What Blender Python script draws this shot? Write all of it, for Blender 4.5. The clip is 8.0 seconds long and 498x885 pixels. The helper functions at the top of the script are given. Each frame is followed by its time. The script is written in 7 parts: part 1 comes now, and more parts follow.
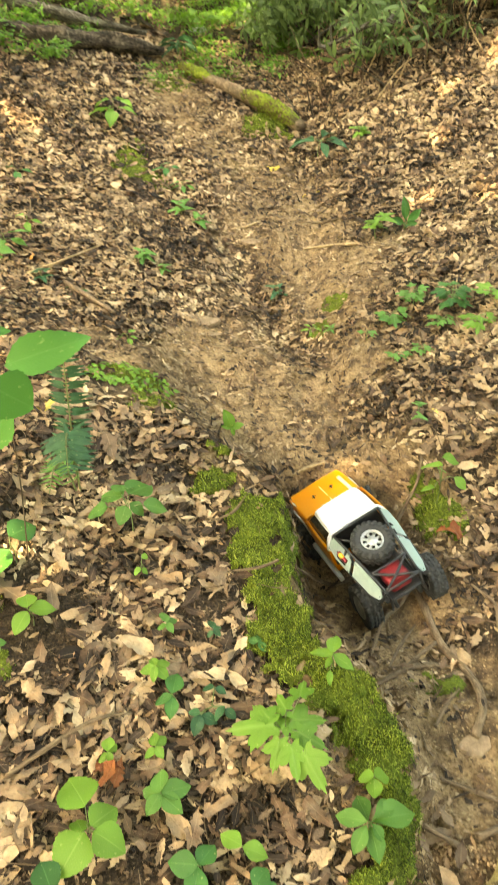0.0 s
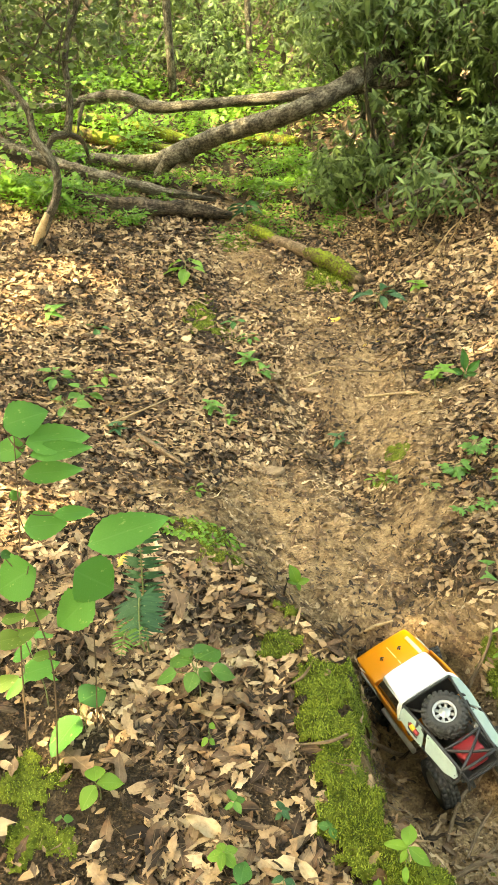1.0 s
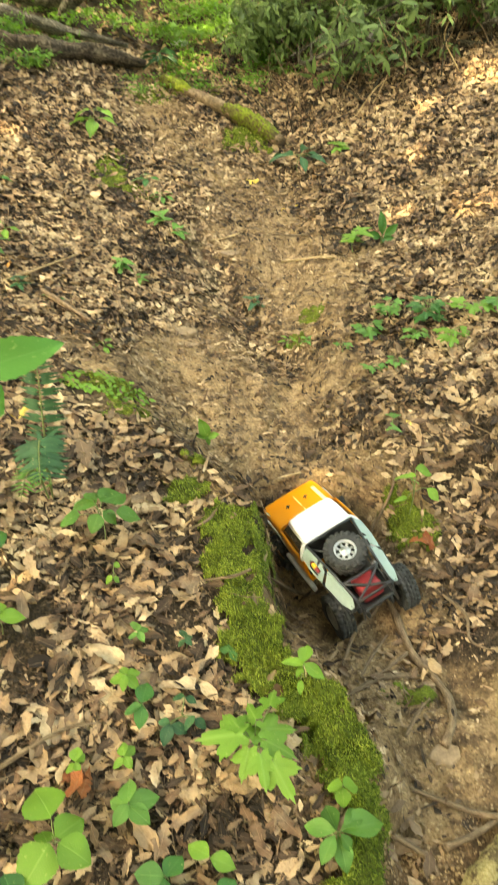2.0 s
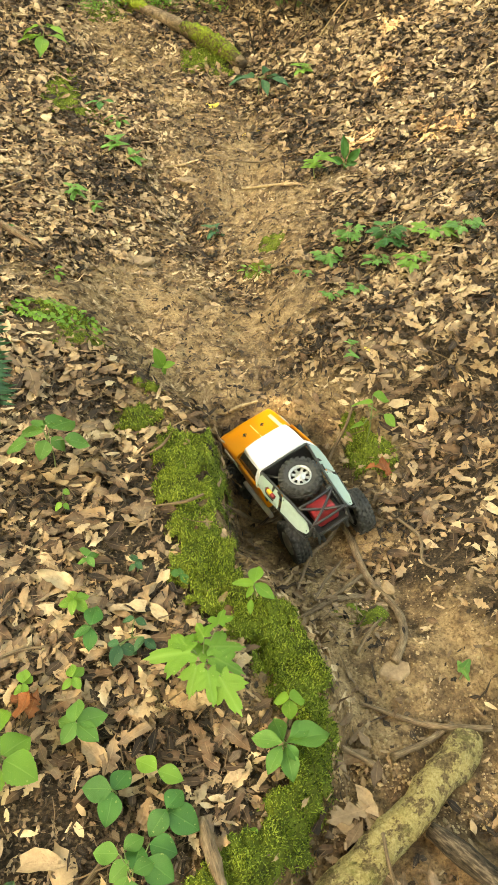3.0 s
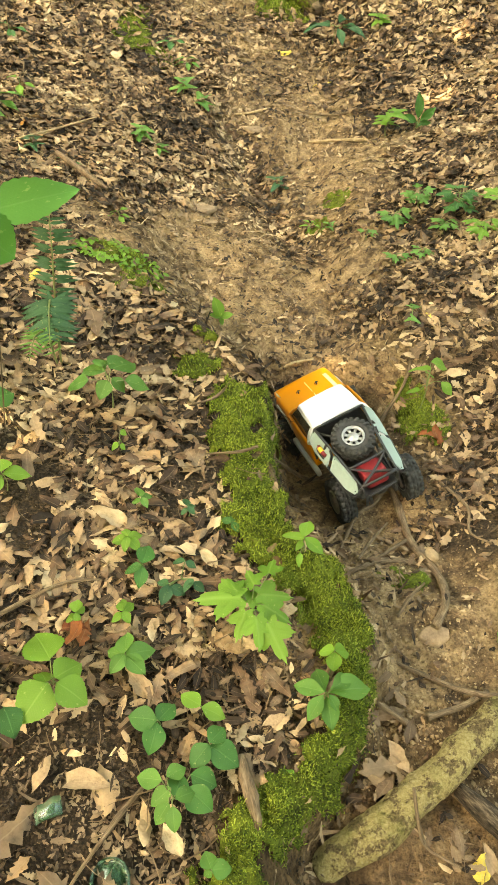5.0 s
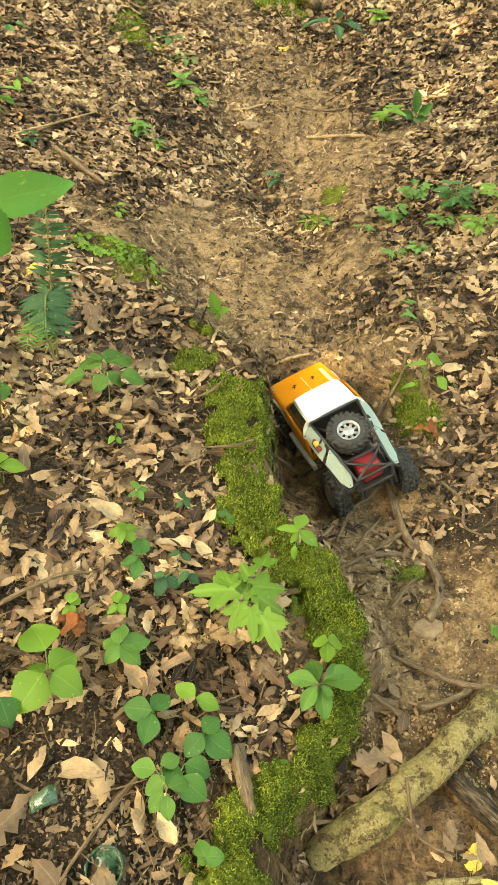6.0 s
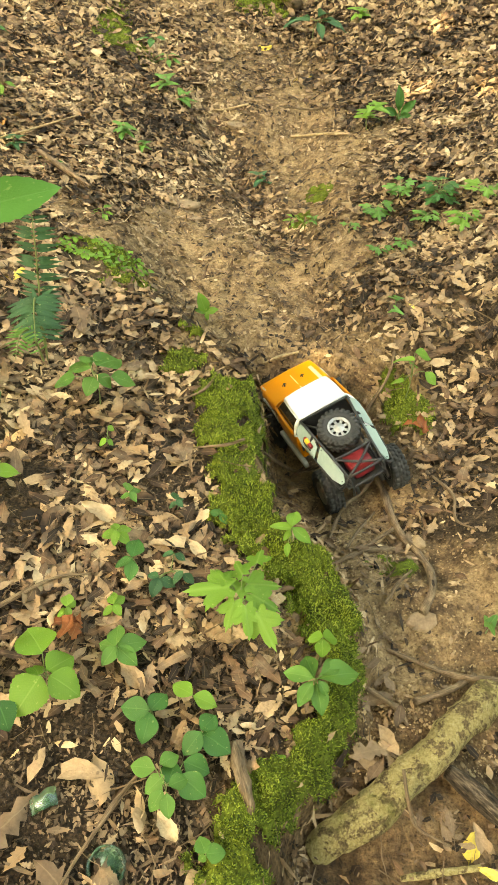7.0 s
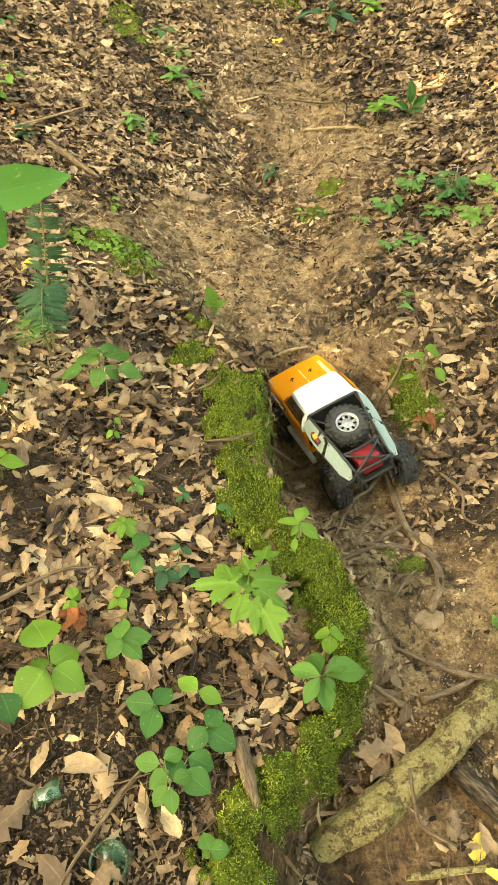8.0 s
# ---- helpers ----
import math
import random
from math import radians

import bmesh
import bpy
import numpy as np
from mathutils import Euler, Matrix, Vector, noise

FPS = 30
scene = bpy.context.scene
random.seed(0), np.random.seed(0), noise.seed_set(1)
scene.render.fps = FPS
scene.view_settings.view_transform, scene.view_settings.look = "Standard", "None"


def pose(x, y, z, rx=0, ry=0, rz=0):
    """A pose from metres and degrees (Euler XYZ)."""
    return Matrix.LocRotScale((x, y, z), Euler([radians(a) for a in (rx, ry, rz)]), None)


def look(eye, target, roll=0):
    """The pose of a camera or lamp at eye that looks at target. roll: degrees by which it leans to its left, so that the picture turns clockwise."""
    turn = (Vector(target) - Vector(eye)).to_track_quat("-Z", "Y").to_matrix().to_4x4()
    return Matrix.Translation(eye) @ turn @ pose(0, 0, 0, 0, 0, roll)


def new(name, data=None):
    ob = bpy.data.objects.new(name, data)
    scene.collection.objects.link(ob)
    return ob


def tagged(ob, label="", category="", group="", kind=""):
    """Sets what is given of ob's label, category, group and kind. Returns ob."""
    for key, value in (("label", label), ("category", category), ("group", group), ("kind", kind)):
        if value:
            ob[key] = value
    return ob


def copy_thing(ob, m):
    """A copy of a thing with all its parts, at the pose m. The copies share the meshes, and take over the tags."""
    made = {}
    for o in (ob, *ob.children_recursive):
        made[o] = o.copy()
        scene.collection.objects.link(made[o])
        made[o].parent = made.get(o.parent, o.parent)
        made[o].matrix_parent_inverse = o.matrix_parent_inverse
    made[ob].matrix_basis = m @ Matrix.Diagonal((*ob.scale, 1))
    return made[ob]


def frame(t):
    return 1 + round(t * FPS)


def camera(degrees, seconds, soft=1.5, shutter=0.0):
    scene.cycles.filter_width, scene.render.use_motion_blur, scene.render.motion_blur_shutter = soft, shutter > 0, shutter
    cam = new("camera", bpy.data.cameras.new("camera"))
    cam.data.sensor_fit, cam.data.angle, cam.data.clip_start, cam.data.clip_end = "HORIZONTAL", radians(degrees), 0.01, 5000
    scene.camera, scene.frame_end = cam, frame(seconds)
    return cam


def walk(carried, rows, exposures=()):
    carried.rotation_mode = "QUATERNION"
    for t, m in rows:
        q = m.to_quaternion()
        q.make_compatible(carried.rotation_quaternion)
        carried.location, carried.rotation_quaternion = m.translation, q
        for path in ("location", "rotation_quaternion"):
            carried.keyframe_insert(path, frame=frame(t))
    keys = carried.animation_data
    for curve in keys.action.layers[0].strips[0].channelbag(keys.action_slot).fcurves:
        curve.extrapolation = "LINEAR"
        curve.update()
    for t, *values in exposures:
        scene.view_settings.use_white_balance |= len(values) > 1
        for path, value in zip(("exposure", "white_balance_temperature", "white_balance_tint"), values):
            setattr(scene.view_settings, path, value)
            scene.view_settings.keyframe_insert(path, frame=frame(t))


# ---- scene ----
cam = camera(37.9, 8.0, soft=0.85, shutter=0.12)
PATH = [
    (0, (0.09, 0.052, 1.403), (0.132, 1.573, 0.105), -2.4),
    (0.2, (0.106, 0.07, 1.431), (0.069, 1.691, 0.261), -3.4),
    (0.3, (0.113, 0.077, 1.473), (0.053, 1.728, 0.347), -3.8),
    (0.5, (0.123, 0.081, 1.503), (0.036, 1.778, 0.447), -4.6),
    (1, (0.075, 0.074, 1.514), (-0.025, 1.791, 0.493), -5.0),
    (1.5, (0.065, 0.074, 1.504), (-0.017, 1.792, 0.483), -4.2),
    (1.8, (0.094, 0.065, 1.461), (0.092, 1.713, 0.329), -2.8),
    (2, (0.1, 0.045, 1.399), (0.202, 1.584, 0.126), -0.4),
    (2.2, (0.13, 0.036, 1.358), (0.26, 1.484, -0.016), 0.0),
    (3.3, (0.144, 0.032, 1.344), (0.318, 1.454, -0.051), 1.2),
    (3.5, (0.123, 0.027, 1.344), (0.253, 1.436, -0.069), 0.3),
    (4, (0.106, 0.023, 1.342), (0.202, 1.421, -0.085), 0.5),
    (4.5, (0.089, 0.025, 1.338), (0.162, 1.398, -0.114), 2.8),
    (6, (0.096, 0.014, 1.339), (0.18, 1.367, -0.132), 3.5),
    (6.5, (0.112, 0.007, 1.341), (0.207, 1.361, -0.128), 3.0),
    (7, (0.098, 0.008, 1.345), (0.203, 1.358, -0.126), 2.8),
    (7.5, (0.089, 0.009, 1.348), (0.19, 1.36, -0.123), 2.9),
    (8, (0.091, 0.014, 1.333), (0.185, 1.357, -0.147), 3.2),
]
walk(cam, [(t, look(eye, target, roll)) for t, eye, target, roll in PATH], [(0, 4.22, 11600, -4), (0.5, 4.25, 11800, -4), (1.0, 4.18, 11400, -5), (1.5, 4.04, 11300, -4), (2.2, 4.12, 11700, -7), (3.3, 4.08, 12200, -5), (8, 4.04, 12300, -5)])

# ---- light ----
SUN = Vector((-0.42, -0.30, 0.85)).normalized()
world = bpy.data.worlds.new("world")
scene.world = world
world.use_nodes = True
sky = world.node_tree.nodes.new("ShaderNodeTexSky")
sky.sky_type, sky.sun_disc = "NISHITA", False
sky.ozone_density, sky.dust_density = 0.3, 3.0
sky.sun_elevation, sky.sun_rotation = math.asin(SUN.z), math.atan2(SUN.x, SUN.y)
world.node_tree.links.new(sky.outputs[0], world.node_tree.nodes["Background"].inputs[0])
world.node_tree.nodes["Background"].inputs[1].default_value = 0.15
sun = new("sun", bpy.data.lights.new("sun", "SUN"))
sun.data.energy, sun.data.angle, sun.data.color = 1.25, radians(0.53), (1.0, 0.93, 0.82)
sun.matrix_world = look((0, 0, 20), Vector((0, 0, 20)) - SUN)

# ---- helpers of the scene ----
rng = np.random.default_rng(7)
TABLE = rng.random((256, 256))


def vnoise(x, y, scale, seed=0):
    """Smooth value noise between -1 and 1, with cells of the given size."""
    x, y = np.asarray(x, float) / scale + 31.7 * seed, np.asarray(y, float) / scale + 17.3 * seed
    i, j = np.floor(x).astype(int), np.floor(y).astype(int)
    u, v = x - i, y - j
    u, v = u * u * (3 - 2 * u), v * v * (3 - 2 * v)
    a, b = TABLE[i % 256, j % 256], TABLE[(i + 1) % 256, j % 256]
    c, d = TABLE[i % 256, (j + 1) % 256], TABLE[(i + 1) % 256, (j + 1) % 256]
    return 2 * ((a * (1 - u) + b * u) * (1 - v) + (c * (1 - u) + d * u) * v) - 1


def curve(v, table):
    """Smooth monotone-looking curve through (place, value) pairs."""
    xs, zs = [p for p, _ in table], [q for _, q in table]
    v = np.asarray(v, float)
    n = np.clip(np.searchsorted(xs, v) - 1, 0, len(xs) - 2)
    xa, xb = np.take(xs, n), np.take(xs, n + 1)
    u = np.clip((v - xa) / (xb - xa), 0, 1)
    u = 0.5 * u + 0.5 * u * u * (3 - 2 * u)
    return np.take(zs, n) + (np.take(zs, n + 1) - np.take(zs, n)) * u


def smooth(u):
    u = np.clip(u, 0, 1)
    return u * u * (3 - 2 * u)


FLOOR = [(-6, 0.25), (0, 0.06), (0.45, 0.03), (0.75, 0.05), (1.0, -0.05), (1.22, -0.1), (1.4, -0.1), (1.56, 0.01), (1.7, 0.03), (1.9, 0.02),
         (2.3, 0.0), (2.8, -0.03), (3.4, 0.04), (3.9, 0.14), (4.4, 0.28), (5.2, 0.42), (8, 0.8), (14, 2.0), (30, 7.0)]
EDGE = [(0, 0.19), (0.3, 0.19), (0.41, 0.27), (0.5, 0.34), (0.63, 0.385), (0.72, 0.37), (0.86, 0.31), (0.97, 0.24), (1.1, 0.22), (1.32, 0.23), (1.5, 0.1), (1.8, -0.08), (2.3, -0.1), (3.0, 0.05),
        (3.5, 0.1), (4.5, -0.1), (6, -0.3)]
RAMP = [(0, 0.09), (1.3, 0.09), (1.6, 0.25), (2.5, 0.4), (4, 0.8), (6, 1.5)]
RIGHT = [(0, 0.8), (0.7, 0.72), (1.2, 0.55), (1.5, 0.5), (2.5, 0.5), (3.5, 0.65), (5, 0.8)]


def ground_z(x, y):
    x, y = np.asarray(x, float), np.asarray(y, float)
    low = curve(y, FLOOR)
    top = np.maximum(low, 0) * 0.85 * smooth((y - 1.4) / 0.8) + 0.185 - 0.1 * smooth((y - 1.4) / 1.2) + 0.26 * np.maximum(0, -0.15 - x) * smooth((y + 0.2) / 2.2)
    z = low + (top - low) * smooth((curve(y, EDGE) - x) / curve(y, RAMP) + 0.5)
    z = z - 0.06 * np.exp(-((x - 0.39) / 0.13) ** 2 - ((y - 1.4) / 0.1) ** 2)
    z = z - 0.045 * np.exp(-((x - 0.12 - 0.26 * (3.0 - y)) / 0.08) ** 2) * smooth((y - 1.95) / 0.3) * smooth((3.3 - y) / 0.3)
    over = np.maximum(0, x - curve(y, RIGHT) + 0.12)
    return z + 0.42 * over * over / (over + 0.25) + 0.05 * smooth(over / 0.2)

PATH_MID = [(0, 0.5), (0.7, 0.5), (0.95, 0.44), (1.2, 0.42), (1.42, 0.32), (1.65, 0.22), (2.0, 0.13), (2.5, 0.44), (3.0, 0.42), (3.5, 0.3), (4.0, 0.02), (4.6, -0.15), (6, -0.2)]
PATH_HALF = [(0, 0.23), (0.7, 0.24), (0.95, 0.175), (1.2, 0.17), (1.42, 0.22), (1.65, 0.29), (2.0, 0.41), (2.5, 0.27), (3.0, 0.25), (3.5, 0.22), (4.0, 0.18), (4.6, 0.08), (5.2, 0.02)]


def bare(x, y):
    """How far the trodden earth of the trail shows: 1 bare, 0 covered."""
    off = np.abs(x - curve(y, PATH_MID) + 0.08 * vnoise(x, y, 0.25, 3)) / curve(y, PATH_HALF)
    return (1 - 0.3 * smooth((y - 2.9) / 0.5)) * smooth((y + 1.2) / 0.8) * smooth(1.45 - off + 0.6 * vnoise(x, y, 0.09, 4) + 0.35 * vnoise(x, y, 0.3, 22)) * (1 - 0.92 * np.exp(-((x - 0.12 - 0.26 * (3.0 - y)) / 0.13) ** 2) * smooth((y - 2.0) / 0.3) * smooth((3.3 - y) / 0.3))


def darkened(x, y):
    """Darkens the earth towards the hollow at the foot of the trail, with an uneven edge."""
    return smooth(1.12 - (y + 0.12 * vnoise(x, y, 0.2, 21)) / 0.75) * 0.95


def ground_top(x, y):
    """The ground with its lumps."""
    z = ground_z(x, y) + 0.012 * vnoise(x, y, 0.31, 1) + 0.006 * vnoise(x, y, 0.09, 2)
    z = z + bare(x, y) * (0.016 * vnoise(x, y, 0.13, 15) + 0.014 * np.abs(vnoise(x, y, 0.07, 16)))
    return z + bare(x, y) * (0.009 * vnoise(x, y, 0.045, 5) + 0.007 * vnoise(x, y, 0.027, 6)) + 0.1 * vnoise(x, y, 3.0, 8) * smooth((y - 6) / 4)


def ground_normal(x, y):
    e = 0.03
    n = np.stack([(ground_z(x - e, y) - ground_z(x + e, y)) / (2 * e), (ground_z(x, y - e) - ground_z(x, y + e)) / (2 * e), np.ones_like(x)], -1)
    return n / np.linalg.norm(n, axis=-1, keepdims=True)


def mesh_of(name, verts, faces, mat, uv=None, flat=False):
    """A mesh from arrays; faces is one array of quads or triangles, or a list of polygons."""
    me = bpy.data.meshes.new(name)
    verts = np.asarray(verts, float)
    if isinstance(faces, np.ndarray):
        k = faces.shape[1]
        me.vertices.add(len(verts))
        me.vertices.foreach_set("co", verts.ravel())
        me.loops.add(faces.size)
        me.loops.foreach_set("vertex_index", faces.ravel().astype(np.int32))
        me.polygons.add(len(faces))
        me.polygons.foreach_set("loop_start", np.arange(0, faces.size, k, dtype=np.int32))
        me.polygons.foreach_set("loop_total", np.full(len(faces), k, dtype=np.int32))
        index = faces.ravel()
    else:
        me.from_pydata(verts.tolist(), [], [list(f) for f in faces])
        index = np.array([v for f in faces for v in f])
    if uv is not None:
        layer = me.uv_layers.new(name="UVMap")
        layer.data.foreach_set("uv", np.asarray(uv, np.float32)[index].ravel())
    me.update(calc_edges=True)
    me.polygons.foreach_set("use_smooth", np.full(len(me.polygons), not flat))
    if mat:
        me.materials.append(mat)
    return me


def part(name, data, mat, parent=None, label="", m=None, flat=False):
    """One mesh object from (verts, faces[, uv]), a mesh or a bmesh, under a thing or a part."""
    if isinstance(data, tuple):
        data = mesh_of(name, data[0], data[1], mat, data[2] if len(data) > 2 else None, flat)
    elif isinstance(data, bmesh.types.BMesh):
        me = bpy.data.meshes.new(name)
        data.to_mesh(me)
        data.free()
        me.polygons.foreach_set("use_smooth", np.full(len(me.polygons), not flat))
        me.materials.append(mat)
        data = me
    ob = new(name, data)
    ob.parent = parent
    if m is not None:
        ob.matrix_basis = m
    return tagged(ob, label)


def thing(name, label, category, group="", kind="", m=None):
    ob = new(name)
    if m is not None:
        ob.matrix_basis = m
    return tagged(ob, label, category, group, kind)


def smoothed(points, steps=6):
    """Points along a smooth line through the given ones."""
    p = [np.array(q, float) for q in points]
    p = [2 * p[0] - p[1], *p, 2 * p[-1] - p[-2]]
    out = []
    for a, b, c, d in zip(p, p[1:], p[2:], p[3:]):
        for u in np.arange(steps) / steps:
            out.append(0.5 * (2 * b + (c - a) * u + (2 * a - 5 * b + 4 * c - d) * u * u + (3 * b - a - 3 * c + d) * u**3))
    return np.array(out + [p[-2]])


def tube(points, radii, sides=8, steps=4, rough=0.0, seed=0, wave=0.05, flatten=1.0):
    """A closed tube along a smooth line, with radii blended from end to end and uneven bark."""
    line = smoothed(points, steps)
    n = len(line)
    r = np.interp(np.linspace(0, 1, n), np.linspace(0, 1, len(radii)), radii)
    ahead = np.gradient(line, axis=0)
    ahead /= np.linalg.norm(ahead, axis=1, keepdims=True) + 1e-9
    side = np.cross(ahead, (0.11, 0.07, 1.0))
    side /= np.linalg.norm(side, axis=1, keepdims=True) + 1e-9
    top = np.cross(side, ahead)
    a = np.linspace(0, 2 * np.pi, sides, endpoint=False)
    long = np.concatenate([[0], np.cumsum(np.linalg.norm(np.diff(line, axis=0), axis=1))])
    lump = 1 + rough * (vnoise(long[:, None] + 0 * a, np.cos(a) * r[:, None] * 2 + np.sin(a) * 0.7 * r[:, None] + 0 * long[:, None], wave, seed)
                        + 0.6 * vnoise(long[:, None] * 0.6 + 0 * a, np.sin(a) * r[:, None] * 3 + 0 * long[:, None], wave * 0.4, seed + 1))
    rr = r[:, None] * lump
    v = line[:, None] + side[:, None] * (np.cos(a) * rr)[..., None] + top[:, None] * (np.sin(a) * rr * flatten)[..., None]
    verts = np.concatenate([v.reshape(-1, 3), line[:1], line[-1:]])
    k = np.arange(sides)
    q = np.concatenate([np.stack([i * sides + k, i * sides + (k + 1) % sides, (i + 1) * sides + (k + 1) % sides, (i + 1) * sides + k], 1) for i in range(n - 1)])
    faces = q.tolist() + [(n * sides, (j + 1) % sides, j) for j in range(sides)]
    faces += [(n * sides + 1, (n - 1) * sides + j, (n - 1) * sides + (j + 1) % sides) for j in range(sides)]
    uv = np.concatenate([np.stack([np.repeat(long, sides), np.tile(k / sides, n)], 1), [[0, 0], [long[-1], 0]]])
    return verts, faces, uv


def merged(*pieces):
    """Several (verts, faces) as one."""
    verts, faces, at = [], [], 0
    for v, f, *_ in pieces:
        verts.append(np.asarray(v, float))
        faces += [[i + at for i in one] for one in f]
        at += len(v)
    return np.concatenate(verts), faces


def box(x0, x1, y0, y1, z0, z1, bevel=0.0, segments=2):
    bm = bmesh.new()
    bmesh.ops.create_cube(bm, size=1)
    for v in bm.verts:
        v.co = Vector(((x0 + x1) / 2 + v.co.x * (x1 - x0), (y0 + y1) / 2 + v.co.y * (y1 - y0), (z0 + z1) / 2 + v.co.z * (z1 - z0)))
    if bevel:
        bmesh.ops.bevel(bm, geom=bm.edges[:], offset=bevel, segments=segments, affect="EDGES", profile=0.5)
    return bm


# ---- leaves as shapes ----
def leaf_grid(widths, fold=0.2, bend=0.1, curl=0.0, cols=2, skew=0.0):
    """A leaf of length 1 along y from its stalk, folded along the midrib and bent along its length. Returns verts, quads, uv."""
    n = len(widths)
    s = np.linspace(0, 1, n)
    c = np.linspace(-1, 1, cols + 1)
    w = np.asarray(widths)[:, None] * c
    x = w + skew * np.sin(np.pi * s)[:, None]
    z = fold * np.abs(w) + bend * (s * s)[:, None] * -1 + curl * np.sin(7 * s + 1)[:, None] * c * 0.12
    y = s[:, None] * np.cos(bend * 0.6) + 0 * c
    verts = np.stack([x, y, z], -1).reshape(-1, 3)
    k = cols + 1
    quads = np.array([(i * k + j, i * k + j + 1, (i + 1) * k + j + 1, (i + 1) * k + j) for i in range(n - 1) for j in range(cols)])
    uv = np.stack([np.repeat(s, k), np.tile(0.5 + 0.5 * c, n)], 1)
    return verts, quads, uv


def crumpled(shape, amount, seed, ragged=0.0):
    """The same leaf dried out: buckled, rolled in at the sides, with torn edges."""
    q = np.random.default_rng(seed)
    v, f, uv = shape[0].copy(), shape[1], shape[2]
    roll, lean, tip = q.normal(0, 0.7), q.normal(0, 0.2), q.normal(0, 0.3)
    z = v[:, 2] + roll * v[:, 0] ** 2 + lean * v[:, 0] * v[:, 1] + tip * np.maximum(0, v[:, 1] - 0.55) ** 2
    for k in range(2):
        a, b, c = q.normal(0, 4 + 3 * k, 3)
        z += amount / (1 + 0.7 * k) * np.sin(a * v[:, 0] * 1.6 + b * v[:, 1] + c)
    edge = np.abs(uv[:, 1] - 0.5) > 0.49
    v[:, 0] *= np.where(edge, 1 - ragged * q.random(len(v)), 1)
    v[:, 1] += np.where(edge, q.normal(0, 0.03, len(v)) + np.sign(v[:, 0]) * q.uniform(-0.04, 0.04), 0)
    v[:, 2] = z
    return v, f, uv


def oval(n=7, width=0.3, at=0.45, tip=1.0):
    """Half-widths of a pointed leaf, broadest at the given part of its length."""
    s = np.linspace(0, 1, n)
    u = np.where(s < at, s / at * 0.5, 0.5 + (s - at) / (1 - at) * 0.5)
    return width * np.sin(np.pi * u) ** tip + 0.003


def toothed(n=15, width=0.33, at=0.4, depth=0.08):
    return oval(n, width, at, 0.8) * (1 + depth * np.where(np.arange(n) % 2, 1, -1))


OAK = [0.02, 0.06, 0.19, 0.1, 0.27, 0.13, 0.3, 0.14, 0.2, 0.02]


def lobed_leaf(lobes=5, depth=0.5, droop=0.12, fold=0.0):
    """A maple-like leaf: pointed lobes round the end of the stalk, as a fan of quads."""
    angles = np.linspace(-2.25, 2.25, lobes)
    tips = {3: [0.75, 1, 0.75], 5: [0.5, 0.86, 1.0, 0.86, 0.5]}[lobes]
    outline = []
    for n, (a, r) in enumerate(zip(angles, tips)):
        for da, f in ((-0.34, 0.68), (-0.17, 0.84), (-0.1, 0.8), (0, 1.0), (0.1, 0.8), (0.17, 0.84), (0.34, 0.68)):
            outline.append((a + da, r * f))
        if n < lobes - 1:
            outline.append(((a + angles[n + 1]) / 2, depth * 0.86))
    p = np.array([(np.sin(a) * r, np.cos(a) * r + 0.15) for a, r in outline] + [(0.0, 0.0)])
    k = len(p)
    inner = p * 0.5 + np.array([0, 0.07])
    ring = np.concatenate([p, inner, [[0, 0.13]]])
    d = np.linalg.norm(ring - [0, 0.13], axis=1)
    z = -droop * d * d + 0.03 * np.sin(9 * ring[:, 0]) + fold * np.abs(ring[:, 0])
    verts = np.concatenate([ring, z[:, None]], 1)
    faces = [(i, (i + 1) % k, k + (i + 1) % k, k + i) for i in range(k)] + [(k + i, k + (i + 1) % k, 2 * k) for i in range(k)]
    uv = np.stack([np.clip(d, 0, 1), 0.5 + ring[:, 0] * 0.4], 1)
    return verts, faces, uv


def scattered(shape, where, normal, size, seed, tilt=0.3, lift=(0.0, 0.01), stretch=0.15):
    """Many copies of one leaf shape in one set of arrays: at the places, about square to the normals, turned at random."""
    r = np.random.default_rng(seed)
    v, q = shape[0], np.asarray(shape[1])
    n = len(where)
    up = normal + r.normal(0, tilt, (n, 3))
    up /= np.linalg.norm(up, axis=1, keepdims=True)
    a = r.uniform(0, 2 * np.pi, n)
    along = np.stack([np.cos(a), np.sin(a), np.zeros(n)], 1)
    along -= up * (along * up).sum(1, keepdims=True)
    along /= np.linalg.norm(along, axis=1, keepdims=True) + 1e-9
    side = np.cross(along, up)
    size = np.broadcast_to(size, n)
    w = r.uniform(1 - stretch, 1 + stretch, n)
    flip = np.where(r.random(n) < 0.35, -1.0, 1.0) * r.uniform(0.3, 1.5, n)
    start = where + up * r.uniform(lift[0], lift[1], n)[:, None]
    c = v - [0, 0.5, 0]
    out = start[:, None] + size[:, None, None] * (c[None, :, :1] * (side * w[:, None])[:, None] + c[None, :, 1:2] * along[:, None] + c[None, :, 2:] * (up * flip[:, None])[:, None])
    faces = q[None] + (np.arange(n) * len(v))[:, None, None]
    uv = np.tile(shape[2], (n, 1)) if len(shape) > 2 else None
    return out.reshape(-1, 3), faces.reshape(-1, q.shape[1]), uv


def gathered(name, sets, mat, flat=False):
    verts, faces, uvs, at = [], [], [], 0
    for v, f, uv in sets:
        verts.append(v)
        faces.append(f + at)
        uvs.append(uv)
        at += len(v)
    return mesh_of(name, np.concatenate(verts), np.concatenate(faces), mat, np.concatenate(uvs) if uvs[0] is not None else None, flat)


# ---- materials ----
def shader(name):
    mat = bpy.data.materials.new(name)
    mat.use_nodes = True
    nodes, links = mat.node_tree.nodes, mat.node_tree.links
    return mat, nodes, links, nodes["Principled BSDF"]


